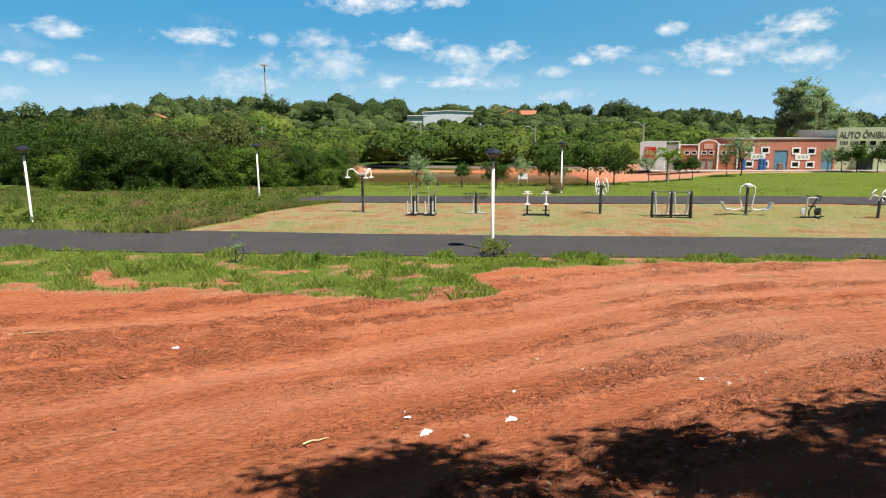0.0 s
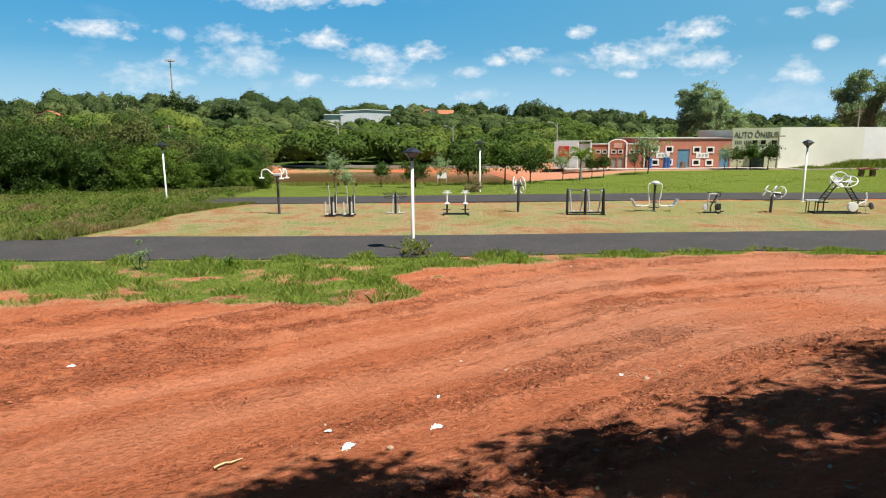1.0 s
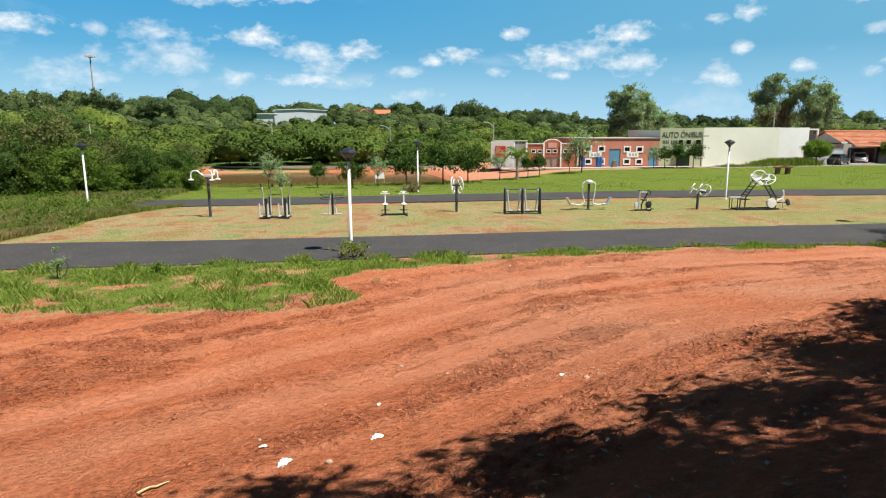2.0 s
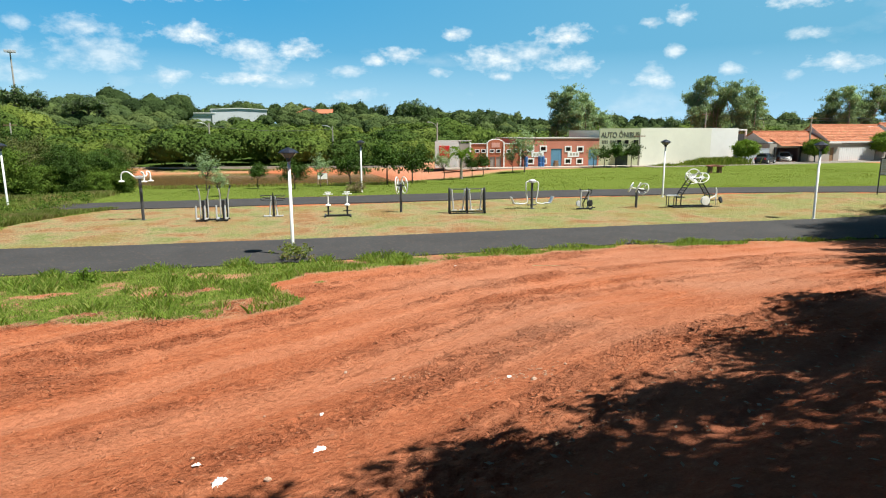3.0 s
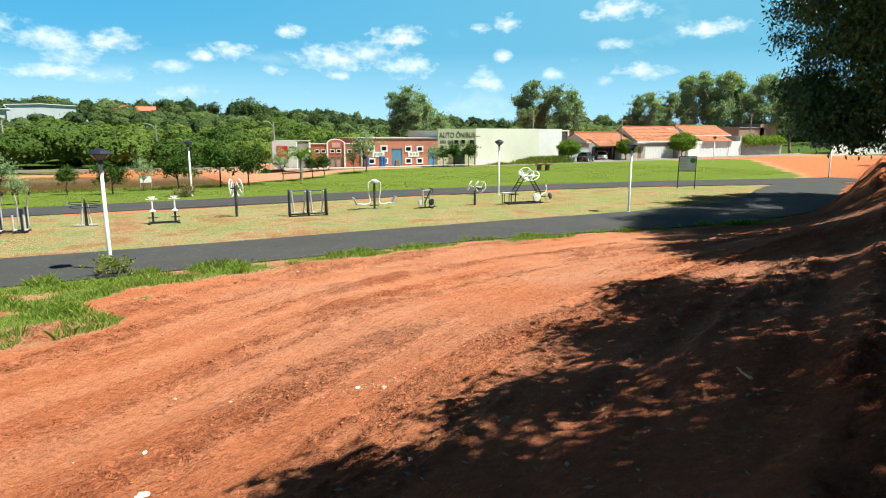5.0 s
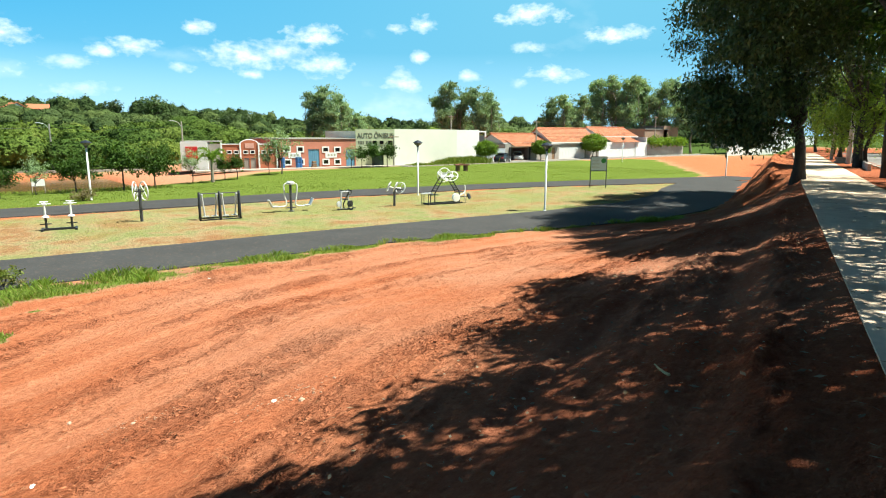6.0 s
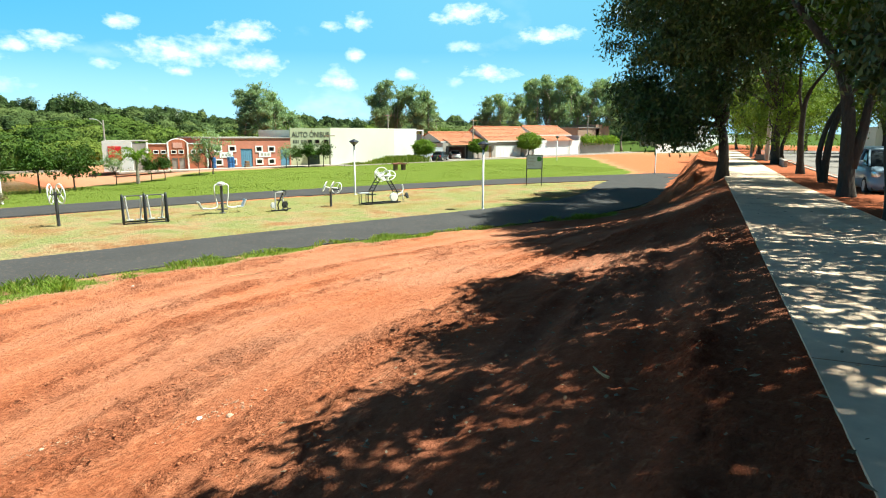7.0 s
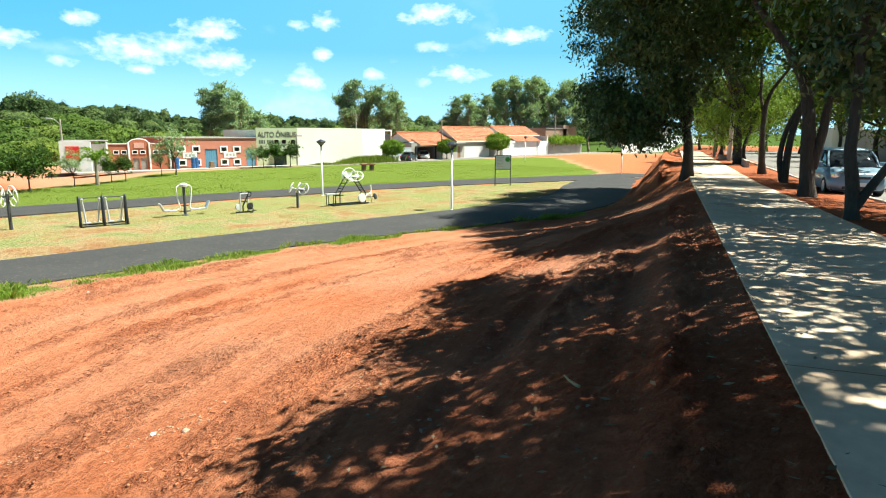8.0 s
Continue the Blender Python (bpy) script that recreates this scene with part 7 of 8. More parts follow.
    P = np.stack([rng.uniform(113.6, 127.4, 3500), rng.normal(69.8, 0.5, 3500), rng.normal(2.9, 0.42, 3500)], 1)
    V, F = leaf_quads(P, 0.4, rng, 1.8)
    hd = new("hedge", fast_mesh("hedge", V, F, LEAF_BRIGHT))
    hd.parent = d
    e = tagged(new("brown_building"), "plain brown rendered building behind the hedge", "building")
    bm = bmesh.new()
    box(bm, (124.0, 78.5, 2.7), (9.0, 8.0, 5.4))
    box(bm, (130.0, 78.5, 3.1), (6.0, 8.0, 6.2))
    part("wall", bm, plain("brown_render", (0.33, 0.21, 0.15), 0.85, scale=0.5, fine=6), e)
    bm = bmesh.new()
    box(bm, (124.0, 78.5, 5.46), (9.3, 8.3, 0.14))
    part("roof", bm, WALL_GREY, e)
    f = tagged(new("boundary_wall"), "long white boundary wall at the street's far end", "wall")
    bm = bmesh.new()
    box(bm, (0, 0, 1.7), (40, 0.3, 3.9), m=pose(150, 60, 0.2, 0, 0, -4))
    part("wall", bm, WALL_WHITE, f)
    bm = bmesh.new()
    box(bm, (0, 6.5, 3.4), (18, 8, 4.6), m=pose(150, 60, 0.2, 0, 0, -4))
    part("house_block", bm, WALL_GREY, f, "grey house rising behind the wall")
    h = tagged(new("steel_frame"), "white steel frame with dark hanging panels", "frame")
    bm = bmesh.new()
    for x in (68.9, 71.2, 73.4):
        box(bm, (x, 75.5, 2.4), (0.22, 0.22, 4.8))
    for z in (0.6, 4.7):
        box(bm, (71.15, 75.5, z), (4.7, 0.2, 0.2))
    part("frame", bm, WHITE, h)
    for x in (70.0, 72.3):
        bm = bmesh.new()
        box(bm, (x, 75.45, 3.1), (1.5, 0.08, 2.0))
        part("panel", bm, POST_GREY, h)


workshop_salmon()
workshop_arched()
kiosk()
bus_shop()
houses()


def paved_margin():
    """Street, pavement and kerb before the far houses."""
    bm = bmesh.new()
    box(bm, (92, 67.6, -0.02), (84, 3.2, 0.12))
    tagged(mesh_object("far_street", bm, STREET), "narrow grey street before the houses", "street", kind="structure")
    bm = bmesh.new()
    box(bm, (92, 69.5, 0.03), (84, 0.7, 0.14))
    box(bm, (92, 65.9, 0.03), (84, 0.25, 0.14))
    tagged(mesh_object("far_kerb", bm, KERB), "pale concrete kerb before the houses", "kerb", kind="structure")
    bm = bmesh.new()
    box(bm, (0, 0, 0.05), (27, 2.0, 0.16), m=pose(37.5, 70.2, 0, 0, 0, -6.5))
    tagged(mesh_object("workshop_pavement", bm, KERB), "pale pavement before the workshops", "pavement", kind="structure")
    bm = bmesh.new()
    pts = [(-40, 101.5), (-12, 96.3), (9.6, 90.2), (20, 87.0), (25.5, 85.6)]
    for (x0, y0), (x1, y1) in zip(pts, pts[1:]):
        ln = math.hypot(x1 - x0, y1 - y0)
        box(bm, (0, 0, 0), (ln, 0.5, 0.3), m=pose((x0 + x1) / 2, (y0 + y1) / 2, -0.4, 0, 0, math.degrees(math.atan2(y1 - y0, x1 - x0))))
    tagged(mesh_object("pond_kerb", bm, KERB), "pale kerb along the pond's far bank", "kerb", kind="structure")


paved_margin()


def utility_pole(x, y, h, z, arm=True, label="slim grey utility pole with street light arm"):
    t = tagged(new("utility_pole"), label, "utility pole", "utility poles")
    bm = bmesh.new()
    tube(bm, [(0, 0, -0.4), (0, 0, h)], [0.14, 0.09], 8)
    part("pole", bm, PALE_WOOD, t)
    if arm:
        bm = bmesh.new()
        tube(bm, smooth_pts([(0, 0, h - 0.7), (-0.5, -0.1, h - 0.1), (-1.1, -0.2, h + 0.1)]), 0.035, 6)
        box(bm, (-1.3, -0.22, h + 0.1), (0.5, 0.2, 0.1), bevel=0.02)
        part("light_arm", bm, SILVER, t)
    else:
        bm = bmesh.new()
        box(bm, (0, 0, h - 0.3), (1.6, 0.12, 0.12))
        part("crossarm", bm, WOOD, t)
    return place(t, x, y, z)


utility_pole(-3.8, 96.5, 6.4, -0.5)
utility_pole(14.1, 97.0, 6.0, -0.5)
utility_pole(-30.5, 103, 6.4, -0.4, False)
utility_pole(27.0, 84.0, 6.0, -0.2)
utility_pole(79.0, 69.2, 6.6, 0.0, False, "grey concrete utility pole before the houses")
utility_pole(121.0, 73.0, 8.2, 0.0, False, "grey concrete utility pole behind the hedge")
utility_pole(74.0, 85.0, 7.6, 0.0, False, "grey concrete utility pole behind the warehouse")
p_far = along(69, -3.0)
utility_pole(p_far.x, p_far.y, 7.5, p_far.z, False, "pale concrete pole on the tree strip")
utility_pole(49.4, 68.2, 4.2, 0.0, False, "short concrete pole at the warehouse corner")


def cables():
    def sag(a, b, drop, n=14):
        a, b = Vector(a), Vector(b)
        return [a.lerp(b, k / n) - Vector((0, 0, drop * 4 * (k / n) * (1 - k / n))) for k in range(n + 1)]
    for nm, runs in (("power_cable", [((-30.5, 103, 5.6), (-3.8, 96.5, 5.5)), ((-3.8, 96.5, 5.5), (14.1, 97, 5.1)), ((14.1, 97, 5.1), (27, 84, 5.3)), ((-60, 110, 5.8), (-30.5, 103, 5.6))]),
                     ("power_cable", [((74, 85, 7.3), (79.0, 69.2, 6.3)), ((79.0, 69.2, 6.3), (121, 73, 7.8)), ((121, 73, 7.8), (160, 70, 7.8)), ((79.0, 69.2, 6.0), (121, 73, 7.4))])):
        for a, b in runs:
            bm = bmesh.new()
            tube(bm, sag(a, b, 0.5), 0.022, 5)
            tagged(mesh_object(nm, bm, BLACK), "thin black overhead power cable", "cable", "power cables")


cables()


def mast():
    t = tagged(new("floodlight_mast"), "tall thin floodlight mast on the ridge", "mast")
    bm = bmesh.new()
    tube(bm, [(0, 0, 0), (0, 0, 20)], [0.32, 0.16], 8)
    part("pole", bm, PALE_WOOD, t)
    for k in range(4):
        bm = bmesh.new()
        a = k * math.pi / 2 + 0.4
        box(bm, (0.8 * math.cos(a), 0.8 * math.sin(a), 20), (0.9, 0.9, 0.6), bevel=0.05)
        part("floodlight", bm, SILVER, t)
    place(t, -54.6, 191, 5.5)


mast()


def hall():
    t = tagged(new("factory_hall"), "long white metal-clad hall among trees on the hill", "building")
    bm = bmesh.new()
    box(bm, (0, 0, 3.0), (20, 14, 6.0))
    box(bm, (-13.5, -2, 2.4), (9, 9, 4.0))
    part("wall", bm, plain("pale_metal_cladding", (0.55, 0.57, 0.60), 0.5, var=0.1, scale=0.3, fine=3), t)
    bm = bmesh.new()
    prism(bm, [(-10.4, 6.0), (0, 6.5), (10.4, 6.0), (10.4, 5.8), (0, 6.25), (-10.4, 5.8)], -7.4, 7.4)
    box(bm, (-13.8, -2.2, 4.5), (10, 10, 0.25))
    part("roof", bm, WHITE, t)
    t.matrix_basis = pose(0.5, 259, 7.6, 0, 0, 4)
    s = tagged(new("far_house"), "small white house half hidden by trees on the hill", "house")
    bm = bmesh.new()
    prism(bm, [(-3, 0), (3, 0), (3, 3.2), (0, 4.6), (-3, 3.2)], -3, 3)
    part("wall", bm, WALL_WHITE, s)
    bm = bmesh.new()
    prism(bm, [(-3.4, 3.1), (0, 4.7), (3.4, 3.1), (3.4, 3.3), (0, 4.95), (-3.4, 3.3)], -3.3, 3.3)
    part("roof", bm, TILES, s)
    s.matrix_basis = pose(24, 240, 8.8, 0, 0, 30)
    c = copy_thing(s, pose(-104, 225, 7.7, 0, 0, 10))
    c = copy_thing(s, pose(32, 244, 8.6, 0, 0, 80))


hall()


# ---- cars ----
def car(name, label, paint, length, width, height, van=False):
    """Nose towards -x; wheels on z 0."""
    t = tagged(new(name), label, "car")
    L, W, H = length, width, height
    belt = 0.60 * H

    def loft(name, rows, mat, label=""):
        """Skin over cross-sections: x, half width at the sill, at the shoulder, at the top, and their heights."""
        bm = bmesh.new()
        prev = None
        for x, w0, w1, w2, z0, z1, z2 in rows:
            half = [(w0 * 0.93, z0), (w0, z0 + 0.06), (w1, z0 + (z1 - z0) * 0.5), (w1, z1), (w2, z2 - 0.02), (w2 * 0.75, z2)]
            ring = [bm.verts.new((x, y, z)) for y, z in half] + [bm.verts.new((x, -y, z)) for y, z in reversed(half)]
            if prev:
                for k in range(len(ring)):
                    q = (k + 1) % len(ring)
                    bm.faces.new((prev[k], prev[q], ring[q], ring[k]))
            else:
                bm.faces.new(ring)
            prev = ring
        bm.faces.new(list(reversed(prev)))
        bmesh.ops.recalc_face_normals(bm, faces=bm.faces[:])
        return part(name, bm, mat, t, label, smooth=True)
    w = W / 2
    fx = -L * 0.27 - (0.12 if van else 0)
    rx = L * (0.47 if van else 0.40)
    loft("body", [(-L / 2, w * 0.62, w * 0.70, w * 0.60, 0.26, 0.40, 0.46 * H), (-L / 2 + 0.10, w * 0.80, w * 0.86, w * 0.72, 0.22, 0.44, 0.50 * H), (-L / 2 + 0.32, w * 0.93, w * 0.97, w * 0.80, 0.20, 0.50, 0.545 * H),
                  (fx, w * 0.97, w, w * 0.86, 0.20, 0.56 * H, belt), (0.1 * L, w * 0.97, w, w * 0.92, 0.20, 0.57 * H, belt + 0.01), (0.40 * L, w * 0.97, w * 0.98, w * 0.90, 0.22, 0.58 * H, belt + 0.02),
                  (L / 2 - 0.08, w * 0.90, w * 0.92, w * 0.80, 0.28, 0.55 * H, belt - 0.02), (L / 2, w * 0.80, w * 0.84, w * 0.70, 0.32, 0.48 * H, 0.55 * H)], paint)
    # windows all round as one dark glasshouse under the roof, with pillars over it
    loft("window", [(fx, w * 0.86, w * 0.86, w * 0.80, belt - 0.06, belt - 0.02, belt + 0.02), (fx + 0.75, w * 0.88, w * 0.84, w * 0.70, belt - 0.04, belt + 0.1, H - 0.10), (0.1 * L, w * 0.89, w * 0.84, w * 0.72, belt - 0.04, belt + 0.1, H - 0.05),
                    (rx - 0.45, w * 0.88, w * 0.83, w * 0.70, belt - 0.04, belt + 0.1, H - 0.08), (rx, w * 0.82, w * 0.80, w * 0.66, belt - 0.06, belt - 0.02, belt + 0.06)], GLASS, "dark tinted glass")
    loft("roof", [(fx + 0.70, w * 0.70, w * 0.71, w * 0.66, H - 0.135, H - 0.11, H - 0.07), (fx + 1.0, w * 0.73, w * 0.75, w * 0.66, H - 0.12, H - 0.07, H - 0.01), (0.15 * L, w * 0.74, w * 0.76, w * 0.66, H - 0.10, H - 0.05, H),
                  (rx - 0.35, w * 0.72, w * 0.73, w * 0.62, H - 0.14, H - 0.09, H - 0.04), (rx - 0.2, w * 0.66, w * 0.66, w * 0.56, H - 0.18, H - 0.15, H - 0.12)], paint)
    for sy in (-1, 1):
        for x0, x1 in ((fx + 0.02, fx + 0.72), (fx + 1.35, fx + 1.38), (rx - 0.10, rx - 0.36)):
            bm = bmesh.new()
            tube(bm, [(x0, sy * w * 0.865, belt), ((x0 + x1) / 2, sy * w * 0.82, (belt + H) / 2), (x1, sy * w * 0.725, H - 0.08)], 0.035, 6)
            part("pillar", bm, paint, t)
    for x in (-L * 0.31, L * 0.30):
        for sy in (-1, 1):
            w = new("wheel")
            w.parent = t
            bm = bmesh.new()
            lathe(bm, [(0.2, -0.1), (0.29, -0.1), (0.31, -0.06), (0.31, 0.06), (0.29, 0.1), (0.2, 0.1)], 20)
            bmesh.ops.transform(bm, matrix=pose(x, sy * (W / 2 - 0.10), 0.31, 90, 0, 0), verts=bm.verts[:])
            part("tyre", bm, RUBBER, w)
            bm = bmesh.new()
            lathe(bm, [(0.05, -0.105), (0.19, -0.095), (0.19, 0.095), (0.05, 0.105)], 14)
            bmesh.ops.transform(bm, matrix=pose(x, sy * (W / 2 - 0.09), 0.31, 90, 0, 0), verts=bm.verts[:])
            part("rim", bm, SILVER, w)
    for sy in (-1, 1):
        bm = bmesh.new()
        box(bm, (-L / 2 + 0.17, sy * (W / 2 - 0.25), 0.455 * H), (0.26, 0.36, 0.2), rz=sy * 22, bevel=0.07)
        part("headlight", bm, CHROME, t, "clear headlight")
        bm = bmesh.new()
        box(bm, (fx + 0.42, sy * (W / 2 + 0.07), belt + 0.1), (0.12, 0.2, 0.14), bevel=0.04)
        part("wing_mirror", bm, paint, t)
        bm = bmesh.new()
        box(bm, (L / 2 - 0.05, sy * (W / 2 - 0.2), 0.50 * H), (0.12, 0.25, 0.22), bevel=0.03)
        part("tail_light", bm, RED, t)
    bm = bmesh.new()
    box(bm, (-L / 2 + 0.01, 0, 0.40 * H), (0.06, W * 0.36, 0.09), bevel=0.02)
    for k in range(3):
        box(bm, (-L / 2 - 0.02, 0, 0.40 * H - 0.03 + k * 0.03), (0.02, W * 0.33, 0.012))
    box(bm, (-L / 2 + 0.03, 0, 0.30), (0.1, W * 0.56, 0.10), bevel=0.02)
    part("grille", bm, BLACK, t)
    bm = bmesh.new()
    box(bm, (-L / 2 - 0.02, 0, 0.42), (0.03, 0.40, 0.12))
    part("blank_plate", bm, SILVER, t, "blank pale plate")
    bm = bmesh.new()
    box(bm, (0, 0, 0.25), (L * 0.9, W * 0.88, 0.16))
    part("underbody", bm, BLACK, t)
    return t


ang = math.degrees(math.atan2(WALK_DIR[1], WALK_DIR[0]))
van = car("minivan", "pale blue-silver minivan parked under the street trees", CAR_BLUE, 4.2, 1.74, 1.58, True)
pv = along(27.3, -4.95, -0.05)
van.matrix_basis = pose(pv.x, pv.y, pv.z, 0, 0, ang + 1)
dark = car("hatchback", "dark grey hatchback parked by the yard wall", CAR_DARK, 3.9, 1.68, 1.45)
dark.matrix_basis = pose(69.9, 67.9, 0.05, 0, 0, 205)
white = car("hatchback", "white car parked inside the carport", CAR_WHITE, 4.0, 1.7, 1.5)
white.matrix_basis = pose(76.9, 71.4, 0.0, 0, 0, 50)
white2 = car("hatchback", "pale car parked across the street", CAR_WHITE, 4.1, 1.7, 1.5)
pw = along(44, -13.0, -0.05)
white2.matrix_basis = pose(pw.x, pw.y, pw.z, 0, 0, ang)


def across_street():
    w = tagged(new("street_house"), "pale rendered house wall across the street", "house")
    a, b = along(10, -15.5), along(90, -15.5)
    d = b - a
    n = 8
    for k in range(n):
        bm = bmesh.new()
        p = a.lerp(b, (k + 0.5) / n)
        h = (3.2, 2.6, 4.2, 2.8, 3.6, 2.5, 3.4, 3.0)[k]
        box(bm, (0, 0, h / 2 - 0.5), (d.length / n - 0.15, 0.4, h + 1.0), m=pose(p.x, p.y, p.z, 0, 0, ang))
        part("wall", bm, (WALL_WHITE, WALL_GREY, CREAM, WALL_WHITE)[k % 4], w)


across_street()


def tree_bed_wall(a, b, h=0.45):
    """Low rough block wall round a tree bed, course by course."""
    p, q = along(*a), along(*b)
    d = q - p
    t = tagged(new("low_wall"), "low rough block wall round a street tree's bed", "wall", "tree bed walls")
    n = max(2, int(d.length / 0.42))
    rng = random.Random(int(a[0] * 10))
    for row in range(3):
        for k in range(n):
            bm = bmesh.new()
            box(bm, (0, 0, 0), (d.length / n - 0.012, 0.19 + rng.uniform(-0.01, 0.01), h / 3 - 0.008), bevel=0.012)
            u = (k + (0.5 if row % 2 else 0.25)) / n
            o = part("block", bm, KERB, t)
            c = p + d * min(u, 1.0)
            o.matrix_basis = pose(c.x, c.y, c.z + h / 6 + row * h / 3 - 0.02, 0, 0, math.degrees(math.atan2(d.y, d.x)))
    return t


tree_bed_wall((60.0, -2.85), (60.0, -4.6))
tree_bed_wall((46.0, -3.75), (61.5, -4.25))


def concrete_pole():
    t = tagged(new("utility_pole"), "pale round concrete utility pole beside the pavement", "pole")
    bm = bmesh.new()
    lathe(bm, [(0.19, -0.4), (0.18, 0.0), (0.15, 4.0), (0.12, 9.0), (0.0, 9.0)], 16)
    part("shaft", bm, KERB, t, smooth=True)
    for z in (8.2, 7.6):
        bm = bmesh.new()
        box(bm, (0, 0, z), (1.6, 0.09, 0.11), bevel=0.01)
        part("crossarm", bm, PALE_WOOD, t)
    p = along(57.5, -3.5)
    t.matrix_basis = pose(p.x, p.y, p.z, 0, 0, ang + 90)


concrete_pole()


# ---- small trees by the pond and the workshops ----
def saplings():
    kinds = {
        "round": make_tree("sapling", "young round-crowned tree on the lawn's edge", 1.1, 0.06, (0, 0, 2.0), (1.1, 1.1, 1.0), 90, 24, 0.16, 0.2, LEAF_MID, BARK, 81, limbs=5, hollow=0.3, group="young trees"),
        "airy": make_tree("sapling", "thin airy young tree with sparse foliage", 1.3, 0.06, (0, 0, 2.7), (1.5, 1.5, 1.5), 70, 16, 0.2, 0.2, LEAF_GREY, BARK, 82, limbs=8, hollow=0.2, group="young trees", lumps=0.5),
        "dark": make_tree("sapling", "dark layered young tree by the pond", 1.0, 0.07, (0, 0, 2.0), (1.7, 1.6, 1.2), 110, 24, 0.2, 0.22, LEAF_MID, BARK, 83, limbs=7, hollow=0.3, group="young trees", lumps=0.45),
        "ball": make_tree("topiary_tree", "clipped round street tree before the houses", 1.1, 0.1, (0, 0, 2.5), (2.0, 2.0, 1.35), 260, 26, 0.2, 0.26, LEAF_BRIGHT, BARK, 84, limbs=7, hollow=0.7, floor=-0.95, group="clipped trees", lumps=0.05),
    }
    spots = [("round", 1.7, 57.6, 0.75), ("dark", 4.7, 54.6, 0.75), ("dark", 10.2, 58.8, 1.0), ("round", 13.8, 58.4, 1.35), ("dark", 16.9, 60.5, 1.1), ("airy", -1.2, 45.9, 0.45), ("airy", -2.6, 57.0, 0.8), ("airy", 7.4, 58.5, 0.7),
             ("round", 24.2, 62.6, 0.75), ("round", 25.4, 62.4, 0.8), ("airy", 21.0, 62.8, 0.8), ("airy", 30.9, 63.6, 1.15), ("airy", 29.4, 63.6, 0.7),
             ("airy", 42.4, 67.6, 0.7), ("round", 44.0, 67.8, 0.85), ("round", 45.5, 67.5, 1.0), ("round", 47.4, 66.9, 1.0), ("ball", 67.0, 68.6, 0.85), ("ball", 79.6, 68.6, 0.85), ("ball", 93.8, 68.6, 1.12), ("round", 25.8, 88, 1.0)]
    seen = set()
    for kind, x, y, s in spots:
        (plant if kind in seen else place)(kinds[kind], x, y, rz=x * 37, s=s)
        seen.add(kind)
    # a young palm
    t = tagged(new("palm"), "young palm with arching bright fronds", "palm tree")
    bm = bmesh.new()
    tube(bm, [(0, 0, -0.2), (0.02, 0, 1.0), (0, 0.03, 2.1)], [0.16, 0.12, 0.09], 9)
    part("trunk", bm, BARK_PALE, t)
    rng = np.random.default_rng(8)
    for k in range(11):
        a = k * 2.4
        up = rng.uniform(0.3, 1.1)
        L = rng.uniform(1.1, 1.6)
        pts = [Vector((math.cos(a) * L * u, math.sin(a) * L * u, 2.1 + up * math.sin(u * 2.4) - 0.5 * u * u)) for u in np.linspace(0, 1, 9)]
        C = []
        for p, q in zip(pts, pts[1:]):
            for u in (0.0, 0.25, 0.5, 0.75):
                c = p.lerp(q, u)
                for sd in (-1, 1):
                    C.append((c.x - sd * math.sin(a) * 0.15, c.y + sd * math.cos(a) * 0.15, c.z - 0.05))
        V, F = leaf_quads(np.array(C), 0.4, rng, 6.0, None, 0.4)
        fr = new("frond", fast_mesh("frond", V, F, LEAF_BRIGHT))
        fr.parent = t
    place(t, 22.6, 61.6, rz=20, s=1.15)


saplings()


# ---- information board, table, pond sign ----
def board():
    t = tagged(new("information_board"), "grey information board on two steel legs", "sign")
    for x in (0.0, 1.28):
        bm = bmesh.new()
        tube(bm, [(x, 0, -0.2), (x, 0, 2.5)], 0.04, 8)
        part("leg", bm, POST_GREY, t)
    bm = bmesh.new()
    box(bm, (0.64, 0, 1.95), (1.24, 0.04, 1.1), bevel=0.008)
    part("panel", bm, PANEL, t, "pale grey-green panel with small print")
    for z in (1.38, 2.52):
        bm = bmesh.new()
        box(bm, (0.64, 0, z), (1.32, 0.06, 0.06))
        part("rail", bm, POST_GREY, t)
    bm = bmesh.new()
    lathe(bm, [(0.2, 0.0), (0.2, 0.012)], 20)
    bmesh.ops.transform(bm, matrix=pose(1.02, -0.022, 2.2, 90), verts=bm.verts[:])
    part("emblem", bm, plain("emblem_green", (0.05, 0.25, 0.05), 0.5), t, "round green emblem")
    for k in range(7):
        bm = bmesh.new()
        box(bm, (0.42 - 0.04 * (k % 3), -0.024, 2.35 - k * 0.12), (0.62 - 0.08 * (k % 3), 0.008, 0.035))
        part("text_line", bm, BARS, t)
    t.matrix_basis = frame_on((42.86, 31.17), (43.77, 30.2), 0.0)


board()


def picnic_table():
    t = tagged(new("concrete_table"), "low dark reddish table on two slab legs", "table")
    bm = bmesh.new()
    prism(bm, [(-0.85, 0.68), (0.85, 0.68), (0.8, 0.78), (0.0, 0.86), (-0.8, 0.78)], -0.45, 0.45)
    part("top", bm, plain("red_tile_top", (0.24, 0.09, 0.06), 0.7), t)
    for x in (-0.5, 0.5):
        bm = bmesh.new()
        box(bm, (x, 0, 0.34), (0.3, 0.7, 0.7), bevel=0.01)
        part("leg", bm, WOOD, t)
    place(t, 49.6, 54.7, 0.0, -20)


picnic_table()


